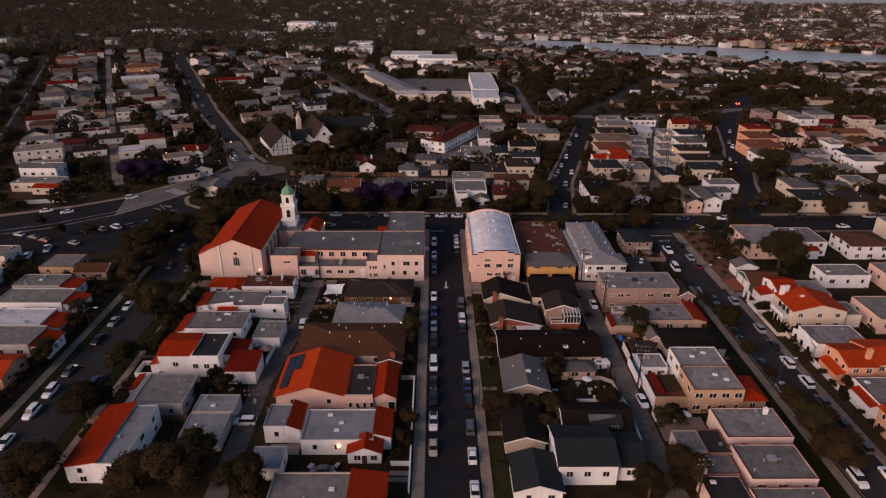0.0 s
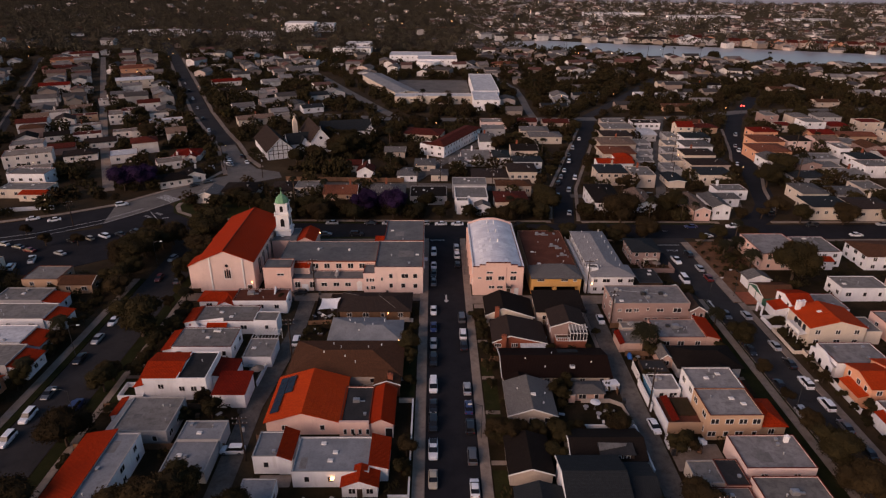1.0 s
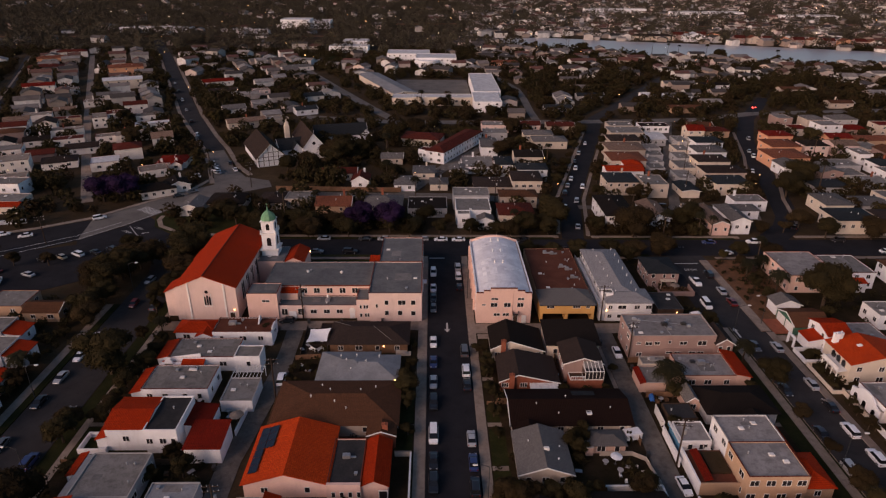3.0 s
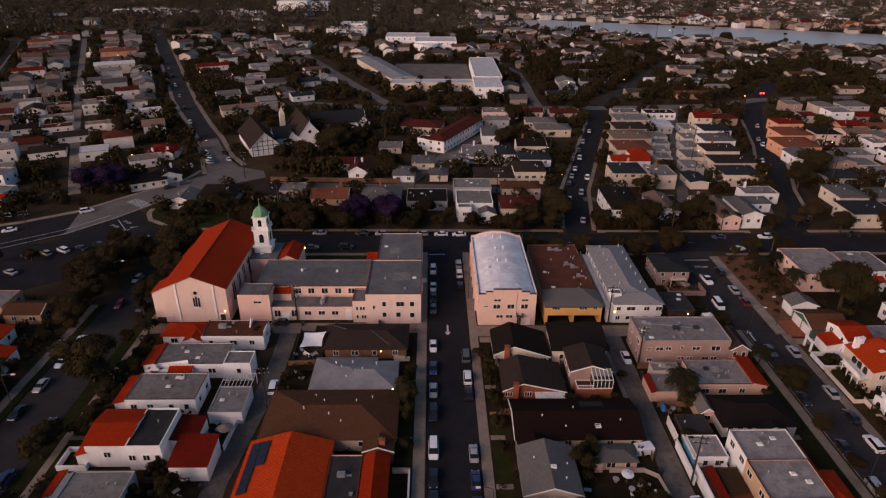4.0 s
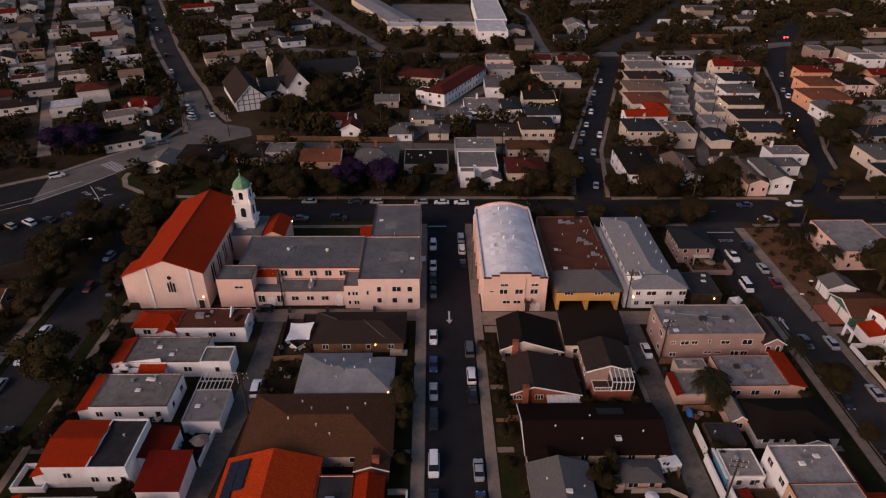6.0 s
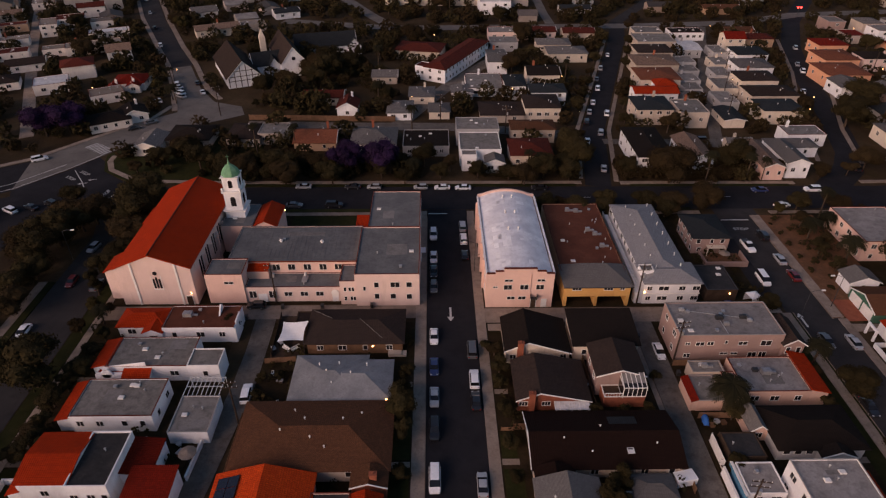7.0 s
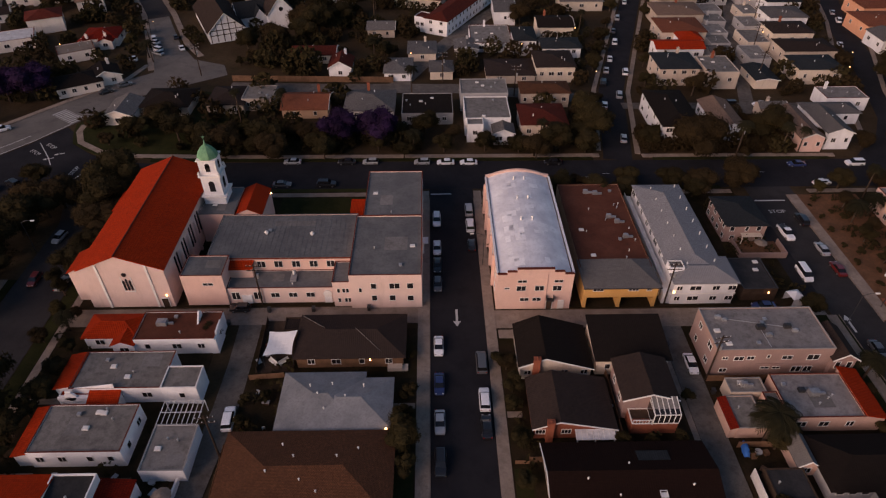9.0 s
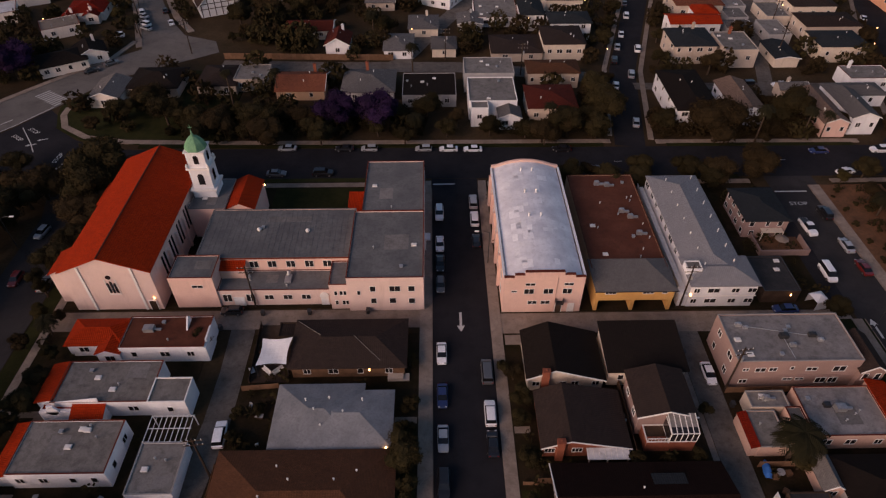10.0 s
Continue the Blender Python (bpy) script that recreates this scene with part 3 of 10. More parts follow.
setting("road_marking", ln, M["paint"], "white painted lane lines")
ln = Geo()
for k in range(12):
    ln.box(-94.6 + 0.9 * k * 0.3, 212 + 0.9 * k, 0.055, -94.2 + 0.27 * k, 212.45 + 0.9 * k, 0.066)
for k in (3, 9, 12, 14):
    ln.box(-30 + 8 * k, 219.34, 0.055, -28 + 8 * k, 219.46, 0.066)
ln.box(76.2, 206.4, 0.12, 83.6, 206.8, 0.125)
for ax_, ay_ in ((-103.1, 228.9), (-101.2, 231.3)):
    ln.face([(ax_ - 0.9, ay_ + 0.2, 0.068), (ax_ - 0.75, ay_ - 0.05, 0.068), (ax_ + 0.9, ay_ + 0.55, 0.068), (ax_ + 0.75, ay_ + 0.8, 0.068)])
    ln.face([(ax_ - 1.7, ay_ - 0.2, 0.068), (ax_ - 0.7, ay_ - 0.45, 0.068), (ax_ - 1.0, ay_ + 0.5, 0.068)])
ln.box(-2, 210.6, 0.055, 3, 211.0, 0.066)
setting("road_marking", ln, M["paint"], "white dashes and stop lines")
font_me = bpy.data.curves.new("stop_text", "FONT")
font_me.body = "STOP"
font_me.size = 1.7
font_me.extrude = 0.004
font_me.align_x = "CENTER"
font_me.materials.append(M["paint"])
for (x, y, rz) in ((-108.8, 232.0, -35), (-106.0, 235.2, -35), (-93.5, 223.0, 85), (79.8, 201.6, 0)):
    ob = new("stop_marking", font_me)
    ob.matrix_basis = pose(x, y, 0.075, 0, 0, rz)
    tagged(ob, "white painted word STOP on the road", kind="structure")

# lake and far shore
lake = [(62, 835), (118, 744), (205, 700), (300, 650), (423, 606), (640, 520), (1000, 470), (1400, 480), (1400, 640), (900, 640), (501, 724), (356, 782), (240, 815), (134, 856)]
wm, wnn, wl, wp = nodes_of("sky_tinted_lake")
# pale grey base colour stands in for the bright sky mirrored in the water
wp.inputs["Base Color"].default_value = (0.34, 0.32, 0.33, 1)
wp.inputs["Roughness"].default_value = 0.3
wb = wnn.new("ShaderNodeBump")
wb.inputs["Strength"].default_value, wb.inputs["Distance"].default_value = 0.25, 0.4
wl.new(noise_of(wnn, wl, wnn.new("ShaderNodeNewGeometry").outputs["Position"], 0.15, 4), wb.inputs["Height"])
wl.new(wb.outputs["Normal"], wp.inputs["Normal"])
setting("water", Geo().face([(*p, 0.02) for p in lake]), wm, "calm lagoon with pale sky reflection put into its grey")
# sheet added for the pale far band, lilac haze painted into its colour
bay = [(0, 1860), (300, 1790), (900, 1700), (3500, 1640), (3500, 4400), (0, 4400)]
M["bay"] = surface("haze_tinted_bay", (0.40, 0.37, 0.40), (0.46, 0.43, 0.46), 0.01, 0.05, 0.6, bump=0, spread=0)
setting("bay", Geo().face([(*p, 0.05) for p in bay]), M["bay"], "far water sheet with lilac haze put into its colour")


# ---------------------------------------------------------------- parts of houses
WIN = {}
OCC = []


def simple_window():
    if "simple" not in WIN:
        f = Geo().box(-0.75, -0.08, -0.7, 0.75, 0.04, 0.7)
        me = f.mesh("window", M["trim"])
        me.materials.append(M["glass"])
        n0 = len(f.f)
        g2 = Geo().box(-0.75, -0.08, -0.7, 0.75, 0.04, 0.7).box(-0.6, -0.1, -0.55, -0.05, -0.07, 0.55).box(0.05, -0.1, -0.55, 0.6, -0.07, 0.55)
        me = g2.mesh("window", M["trim"])
        me.materials.append(M["glass"])
        for i, p in enumerate(me.polygons):
            p.material_index = 1 if i >= n0 else 0
        WIN["simple"] = me
    return WIN["simple"]


def window_meshes(w, h, bars, arch=False):
    key = (w, h, bars, arch)
    if key not in WIN:
        f, p = Geo(), Geo()
        t = 0.065
        f.box(-w / 2 - t, -0.07, -h / 2 - t, -w / 2, 0.05, h / 2 + t)
        f.box(w / 2, -0.07, -h / 2 - t, w / 2 + t, 0.05, h / 2 + t)
        f.box(-w / 2, -0.07, h / 2, w / 2, 0.05, h / 2 + t)
        f.box(-w / 2, -0.10, -h / 2 - t, w / 2, 0.05, -h / 2)
        for k in range(bars):
            x = -w / 2 + w * (k + 1) / (bars + 1)
            f.box(x - 0.04, -0.05, -h / 2, x + 0.04, 0.04, h / 2)
        p.box(-w / 2, -0.03, -h / 2, w / 2, -0.01, h / 2)
        WIN[key] = (f.mesh("window", M["trim"]), p.mesh("pane", M["glass"]))
    return WIN[key]


def window(parent, m, w=1.2, h=1.2, bars=1, simple=False):
    f, p = window_meshes(w, h, bars)
    ob = put("window", f, parent, m)
    put("pane", p, ob)
    return ob


class House:
    """A house as an empty with parts; coordinates are those of the plan, or its own where it is turned."""

    def __init__(self, label, x, y, rot=0.0, category="house", name="house", group="", own=None):
        self.e = thing(name, label, category, x, y, 0, rot, group)
        own = rot != 0 if own is None else own
        self.ox, self.oy = (0.0, 0.0) if own else (x, y)
        self.turn = radians(rot)
        self.far = False
        self.rng = random.Random(int(abs(x) * 131 + abs(y) * 17 + 5))

    def part(self, name, geo, mat_, label="", smooth=False):
        geo.v = [(a - self.ox, b - self.oy, c) for a, b, c in geo.v]
        return part(name, geo, M[mat_], self.e, label, smooth)

    def window(self, side, along, at, z, w=1.2, h=1.2, bars=1):
        if side in "sn":
            m = pose(along - self.ox, at - self.oy, z, 0, 0, 0 if side == "s" else 180)
        else:
            m = pose(at - self.ox, along - self.oy, z, 0, 0, 90 if side == "e" else -90)
        if self.far:
            return put("window", simple_window(), self.e, m)
        return window(self.e, m, w, h, bars)

    def windows(self, spec, x0, y0, x1, y1, z0, h, storeys, size):
        for word in spec.split():
            side, count = word[0], int(word[1:])
            a, b = (x0, x1) if side in "sn" else (y0, y1)
            at = {"s": y0, "n": y1, "w": x0, "e": x1}[side]
            for st in range(storeys):
                zc = z0 + (h - z0) * (st + 0.56) / storeys
                for k in range(count):
                    c = a + (b - a) * (k + 0.5) / count + self.rng.uniform(-0.35, 0.35)
                    w = size[0] * self.rng.choice((0.75, 1, 1, 1.35))
                    self.window(side, c, at, zc, round(w, 2), size[1], 1 if w > 1 else 0)

    def vol(self, x0, y0, x1, y1, h, roof="flat", wall="white", top="felt", cop="grey_coping", rise=1.7, axis=None, para=0.45, over=0.45,
            win="", z0=0.0, storeys=None, size=(1.15, 1.15), vents=None, wall_label="", roof_label=""):
        storeys = storeys or (2 if h - z0 > 5.4 else 1)
        if roof == "flat":
            h, para = h + para * 0.6, max(0.1, para * 0.4)
        wc = self.e.matrix_basis @ Vector(((x0 + x1) / 2 - self.ox, (y0 + y1) / 2 - self.oy, 0))
        OCC.append((wc.x, wc.y, (x1 - x0) / 2, (y1 - y0) / 2, self.turn))
        g = Geo()
        if roof == "flat":
            g.box(x0, y0, z0, x1, y1, h + para, False, False)
            t = 0.15
            g.face([(x0 + t, y0 + t, h), (x0 + t, y0 + t, h + para), (x1 - t, y0 + t, h + para), (x1 - t, y0 + t, h)])
            g.face([(x1 - t, y1 - t, h), (x1 - t, y1 - t, h + para), (x0 + t, y1 - t, h + para), (x0 + t, y1 - t, h)])
            g.face([(x1 - t, y0 + t, h), (x1 - t, y0 + t, h + para), (x1 - t, y1 - t, h + para), (x1 - t, y1 - t, h)])
            g.face([(x0 + t, y1 - t, h), (x0 + t, y1 - t, h + para), (x0 + t, y0 + t, h + para), (x0 + t, y0 + t, h)])
            self.part("wall", g, wall, wall_label)
            self.part("roof", Geo().box(x0 + t, y0 + t, h - 0.25, x1 - t, y1 - t, h), top, roof_label)
            self.part("coping", Geo().ring(x0 - 0.04, y0 - 0.04, x1 + 0.04, y1 + 0.04, 0.2, h + para, h + para + 0.07), cop)
            if not self.far and top in ("felt", "lit_felt", "school_felt", "blue_felt") and (x1 - x0) * (y1 - y0) > 45 and wc.y < 215:
                for pk in range(1, 2):
                    pw, pd = self.rng.uniform(1.2, (x1 - x0) * 0.4), self.rng.uniform(0.8, (y1 - y0) * 0.4)
                    px, py = self.rng.uniform(x0 + 0.4, x1 - 0.4 - pw), self.rng.uniform(y0 + 0.4, y1 - 0.4 - pd)
                    self.part("roof_patch", Geo().box(px, py, h, px + pw, py + pd, h + 0.006 + 0.005 * pk), "felt_pale")
            n = vents if vents is not None else int((x1 - x0) * (y1 - y0) / 45) + 1
            for _ in range(n):
                self.vent(self.rng.uniform(x0 + 1, x1 - 1), self.rng.uniform(y0 + 1, y1 - 1), h)
        elif roof == "gable":
            axis = axis or ("y" if y1 - y0 > x1 - x0 else "x")
            g.box(x0, y0, z0, x1, y1, h, False, False)
            r = Geo()
            o = over
            if axis == "y":
                xm = (x0 + x1) / 2
                k = rise / (xm - x0)
                g.face([(x0, y0, h), (x1, y0, h), (xm, y0, h + rise)])
                g.face([(x1, y1, h), (x0, y1, h), (xm, y1, h + rise)])
                e = h - o * k
                r.slope([(x0 - o, y1 + o, e + 0.14), (x0 - o, y0 - o, e + 0.14), (xm, y0 - o, h + rise + 0.14), (xm, y1 + o, h + rise + 0.14)], (0, 1))
                r.slope([(x1 + o, y0 - o, e + 0.14), (x1 + o, y1 + o, e + 0.14), (xm, y1 + o, h + rise + 0.14), (xm, y0 - o, h + rise + 0.14)], (0, 1))
            else:
                ym = (y0 + y1) / 2
                k = rise / (ym - y0)
                g.face([(x0, y1, h), (x0, y0, h), (x0, ym, h + rise)])
                g.face([(x1, y0, h), (x1, y1, h), (x1, ym, h + rise)])
                e = h - o * k
                r.slope([(x0 - o, y0 - o, e + 0.14), (x1 + o, y0 - o, e + 0.14), (x1 + o, ym, h + rise + 0.14), (x0 - o, ym, h + rise + 0.14)], (1, 0))
                r.slope([(x1 + o, y1 + o, e + 0.14), (x0 - o, y1 + o, e + 0.14), (x0 - o, ym, h + rise + 0.14), (x1 + o, ym, h + rise + 0.14)], (1, 0))
            self.part("wall", g, wall, wall_label)
            self.part("roof", r, top, roof_label)
            if not self.far and top not in ("tile", "orange_tile", "dark_tile"):
                for sg in (-1, 1):
                    rk = Geo()
                    if axis == "y":
                        xe = x0 - o if sg < 0 else x1 + o
                        rk.face([(xe, y0 - o - 0.03, e - 0.06), (xe, y0 - o - 0.03, e + 0.17), (xm, y0 - o - 0.03, h + rise + 0.17), (xm, y0 - o - 0.03, h + rise - 0.06)][::sg])
                        rk.face([(xe, y0 - o - 0.03, e + 0.17), (xe, y0 - o + 0.09, e + 0.17), (xm, y0 - o + 0.09, h + rise + 0.17), (xm, y0 - o - 0.03, h + rise + 0.17)][::sg])
                        rk.face([(xe, y0 - o + 0.09, e + 0.17), (xe, y0 - o + 0.09, e - 0.06), (xm, y0 - o + 0.09, h + rise - 0.06), (xm, y0 - o + 0.09, h + rise + 0.17)][::sg])
                    else:
                        ye = y0 - o if sg < 0 else y1 + o
                        xe = x0 - o if x0 > 0 else x1 + o
                        rk.face([(xe - 0.06, ye, e + 0.17), (xe + 0.06, ye, e + 0.17), (xe + 0.06, ym, h + rise + 0.17), (xe - 0.06, ym, h + rise + 0.17)][::sg])
                        rk.face([(xe - 0.06, ye, e - 0.06), (xe - 0.06, ye, e + 0.17), (xe - 0.06, ym, h + rise + 0.17), (xe - 0.06, ym, h + rise - 0.06)][::sg])
                        rk.face([(xe + 0.06, ye, e + 0.17), (xe + 0.06, ye, e - 0.06), (xe + 0.06, ym, h + rise - 0.06), (xe + 0.06, ym, h + rise + 0.17)][::sg])
                    self.part("bargeboard", rk, "trim")
        elif roof == "hip":
            g.box(x0, y0, z0, x1, y1, h, False, False)
            self.part("wall", g, wall, wall_label)
            o = over
            a0, b0, a1, b1 = x0 - o, y0 - o, x1 + o, y1 + o
            r = Geo()
            zt = h + rise
            if a1 - a0 >= b1 - b0:
                ym, q = (b0 + b1) / 2, (b1 - b0) / 2
                l, rr = (a0 + q, ym, zt), (a1 - q, ym, zt)
                r.slope([(a0, b0, h), (a1, b0, h), rr, l], (1, 0))
                r.slope([(a1, b1, h), (a0, b1, h), l, rr], (1, 0))
                r.slope([(a0, b1, h), (a0, b0, h), l], (0, 1))
                r.slope([(a1, b0, h), (a1, b1, h), rr], (0, 1))
            else:
                xm, q = (a0 + a1) / 2, (a1 - a0) / 2
                l, rr = (xm, b0 + q, zt), (xm, b1 - q, zt)
                r.slope([(a0, b1, h), (a0, b0, h), l, rr], (0, 1))
                r.slope([(a1, b0, h), (a1, b1, h), rr, l], (0, 1))
                r.slope([(a0, b0, h), (a1, b0, h), l], (1, 0))
                r.slope([(a1, b1, h), (a0, b1, h), rr], (1, 0))
            self.part("roof", r, top, roof_label)
        elif roof.startswith("shed"):
            g.box(x0, y0, z0, x1, y1, h, False, False)
            o, s = over, roof[-1]
            r = Geo()
            zs = {"s": (0, 0, 1, 1), "n": (1, 1, 0, 0), "w": (0, 1, 1, 0), "e": (1, 0, 0, 1)}[s]
            c = [(x0, y0), (x1, y0), (x1, y1), (x0, y1)]
            for i in range(4):
                j = (i + 1) % 4
                if zs[i] or zs[j]:
                    f = [(*c[i], h), (*c[j], h)]
                    if zs[j]:
                        f.append((*c[j], h + rise))
                    if zs[i]:
                        f.append((*c[i], h + rise))
                    g.face(f)
            self.part("wall", g, wall, wall_label)
            oc = [(x0 - o, y0 - o), (x1 + o, y0 - o), (x1 + o, y1 + o), (x0 - o, y1 + o)]
            r.slope([(*oc[i], h + 0.15 + rise * zs[i]) for i in range(4)], (1, 0) if s in "sn" else (0, 1))
            self.part("roof", r, top, roof_label)
        if win:
            self.windows(win, x0, y0, x1, y1, z0, h, storeys, size)
        return self

    def saltbox(self, x0, xr, x1, y0, y1, zw, zr, ze, wall, top, over=0.4, roof_label=""):
        """A gable along y whose eastern slope runs lower and longer than the western one."""
        OCC.append(((x0 + x1) / 2, (y0 + y1) / 2, (x1 - x0) / 2, (y1 - y0) / 2, 0.0))
        g = Geo()
        g.face([(x0, y0, 0), (x1, y0, 0), (x1, y0, ze), (xr, y0, zr), (x0, y0, zw)])
        g.face([(x1, y1, 0), (x0, y1, 0), (x0, y1, zw), (xr, y1, zr), (x1, y1, ze)])
        g.face([(x0, y1, 0), (x0, y0, 0), (x0, y0, zw), (x0, y1, zw)])
        g.face([(x1, y0, 0), (x1, y1, 0), (x1, y1, ze), (x1, y0, ze)])
        self.part("wall", g, wall)
        o, t = over, 0.15
        a, b = zw - o * (zr - zw) / (xr - x0) + t, ze - o * (zr - ze) / (x1 - xr) + t
        r = Geo()
        r.slope([(x0 - o, y1 + o, a), (x0 - o, y0 - o, a), (xr, y0 - o, zr + t), (xr, y1 + o, zr + t)], (0, 1))
        r.slope([(x1 + o, y0 - o, b), (x1 + o, y1 + o, b), (xr, y1 + o, zr + t), (xr, y0 - o, zr + t)], (0, 1))
        self.part("roof", r, top, roof_label)
        for xa, za in ((x0 - o, a), (x1 + o, b)):
            q = [(xa, y0 - o - 0.04, za - 0.2), (xa, y0 - o - 0.04, za + 0.03), (xr, y0 - o - 0.04, zr + t + 0.03), (xr, y0 - o - 0.04, zr + t - 0.2)]
            f = Geo().face(q if xa > xr else q[::-1])
            w = [(p, q_ + 0.1, z_) for p, q_, z_ in (q[1], q[2])]
            f.face([q[1], q[2], w[1], w[0]][::1 if xa < xr else -1])
            self.part("bargeboard", f, "trim")
        return self

    def vent(self, x, y, z):
        k = self.rng.random()
        if k < 0.5:
            self.part("vent", Geo().tube((x, y, z), (x, y, z + 0.5), 0.11, 0.11, 8).tube((x, y, z + 0.5), (x, y, z + 0.62), 0.2, 0.12, 8), "metal")
        elif k < 0.75:
            self.part("vent", Geo().box(x - 0.25, y - 0.25, z, x + 0.25, y + 0.25, z + 0.35).box(x - 0.32, y - 0.32, z + 0.35, x + 0.32, y + 0.32, z + 0.42), "metal")
        else:
            self.part("skylight", Geo().box(x - 0.5, y - 0.4, z, x + 0.5, y + 0.4, z + 0.2).box(x - 0.42, y - 0.32, z + 0.2, x + 0.42, y + 0.32, z + 0.26), "trim")

    def pipe(self, x, y, z, tall=0.4):
        self.part("vent", Geo().tube((x, y, z - 0.3), (x, y, z + tall), 0.1, 0.1, 6).tube((x, y, z + tall), (x, y, z + tall + 0.1), 0.17, 0.13, 6), "trim")

    def chimney(self, x, y, z0, z1, mat_="brick", w=0.55):
        self.part("chimney", Geo().box(x - w, y - w * 0.7, z0, x + w, y + w * 0.7, z1).box(x - w - 0.08, y - w * 0.7 - 0.08, z1, x + w + 0.08, y + w * 0.7 + 0.08, z1 + 0.14)
                  .tube((x, y, z1 + 0.14), (x, y, z1 + 0.5), 0.16, 0.14, 8), mat_)

    def ac(self, x, y, z, s=0.7):
        g = Geo().box(x - s, y - s * 0.7, z + 0.12, x + s, y + s * 0.7, z + 1.0)
        g.tube((x, y, z + 1.0), (x, y, z + 1.08), s * 0.5, s * 0.5, 12)
        g.box(x - s, y - s * 0.7, z, x - s + 0.12, y + s * 0.7, z + 0.12).box(x + s - 0.12, y - s * 0.7, z, x + s, y + s * 0.7, z + 0.12)
        g.box(x + s, y - 0.2, z + 0.1, x + s + 1.1, y + 0.2, z + 0.5)
        self.part("air_conditioner", g, "metal")

    def door(self, side, along, at, w=1.0, h=2.05, mat_="dark_wood", z=0.1):
        d = 0.06
        g = Geo()
        if side in "sn":
            g.box(along - w / 2, at - d, z, along + w / 2, at + d, z + h)
            f = Geo().box(along - w / 2 - 0.12, at - d - 0.03, z, along - w / 2, at + d, z + h + 0.12).box(along + w / 2, at - d - 0.03, z, along + w / 2 + 0.12, at + d, z + h + 0.12).box(along - w / 2, at - d - 0.03, z + h, along + w / 2, at + d, z + h + 0.12)
        else:
            g.box(at - d, along - w / 2, z, at + d, along + w / 2, z + h)
            f = Geo().box(at - d - 0.03, along - w / 2 - 0.12, z, at + d + 0.03, along - w / 2, z + h + 0.12).box(at - d - 0.03, along + w / 2, z, at + d + 0.03, along + w / 2 + 0.12, z + h + 0.12).box(at - d - 0.03, along - w / 2, z + h, at + d + 0.03, along + w / 2, z + h + 0.12)
        ob = self.part("door", g, mat_)
        fr = self.part("door_frame", f, "trim")
        return ob, fr

    def lamp(self, x, y, z, glow="warm_glow", r=0.16):
        self.part("wall_lamp", Geo().tube((x, y, z), (x, y, z + 0.3), r, r * 0.7, 8), glow, "lit wall lamp")


# ---------------------------------------------------------------- the church
C = House("pale pink stucco church with a steep red tile roof", -61, 189, category="church", name="church")
x0, x1, y0, y1, ze, za = -68.3, -52.3, 172.6, 207.6, 9.8, 13.1
xm = -60.4
g = Geo().box(x0, y0, 0, x1, y1, ze, False, False)
g.face([(x0, y0, ze), (x1, y0, ze), (xm, y0, za)])
g.face([(x1, y1, ze), (x0, y1, ze), (xm, y1, za)])
C.part("wall", g, "pink")
r = Geo()
o, rz = 0.3, 0.16
for s, a in ((1, x0 - o), (-1, x1 + o)):
    k = (za - ze) / abs(xm - (x0 if s > 0 else x1))
    q = [(a, y1 + 0.3, ze - o * k + rz), (a, y0 - 0.25, ze - o * k + rz), (xm, y0 - 0.25, za + rz), (xm, y1 + 0.3, za + rz)]
    r.slope(q if s > 0 else q[::-1], (0, 1), 0.2)
C.part("roof", r, "tile", "bright red clay tile roof")
C.part("ridge_cap", Geo().tube((xm, y0 - 0.25, za + rz), (xm, y1 + 0.3, za + rz), 0.16, 0.16, 8), "coping")
for px_ in (-64.7, -55.4):
    C.part("pilaster", Geo().box(px_ - 0.22, y0 - 0.16, 0, px_ + 0.22, y0 - 0.002, ze + 1.2), "trim")
for i, dx in enumerate((-0.62, 0.0, 0.62)):
    hgt = 2.5 if i != 1 else 2.9
    lan = Geo().prism([(-0.2, 0), (0.2, 0), (0.2, hgt - 0.3), (0.1, hgt), (-0.1, hgt), (-0.2, hgt - 0.3)], 0, 0.1)
    lan.v = [(a + xm + 0.45 + dx, y0 - c - 0.002, b + 4.6) for a, b, c in lan.v]
    C.part("lancet_window", lan, "glass")
C.part("round_window", Geo().tube((xm + 0.45, y0 - 0.1, 8.5), (xm + 0.45, y0 - 0.002, 8.5), 0.48, 0.48, 14), "glass")
C.part("window_surround", Geo().box(xm - 0.55, y0 - 0.07, 4.3, xm - 0.4, y0 - 0.002, 7.9).box(xm + 1.4, y0 - 0.07, 4.3, xm + 1.55, y0 - 0.002, 7.9).box(xm - 0.55, y0 - 0.12, 4.2, xm + 1.55, y0 - 0.002, 4.35), "trim")
for yy in (178.8, 183.4, 188.0, 192.6):
    for dy in (-0.65, 0.65):
        C.part("side_window", Geo().box(x1 + 0.002, yy + dy - 0.28, 3.4, x1 + 0.1, yy + dy + 0.28, 8.2), "glass")
    C.part("buttress", Geo().box(x1 + 0.002, yy + 2.0, 0, x1 + 0.5, yy + 2.6, 7.6), "pink")
C.vol(-71.8, 174.8, -68.32, 180.6, 7.2, "shedw", "pink", "tile", rise=2.0, over=0.3)
C.vol(-71.4, 196, -68.32, 203.0, 6.6, "shedw", "pink", "tile", rise=1.3, over=0.3)
C.door("s", -53.9, y0 - 0.06, 1.3, 2.3)
C.lamp(-53.2, y0 - 0.25, 3.2, "warm_glow", 0.14)

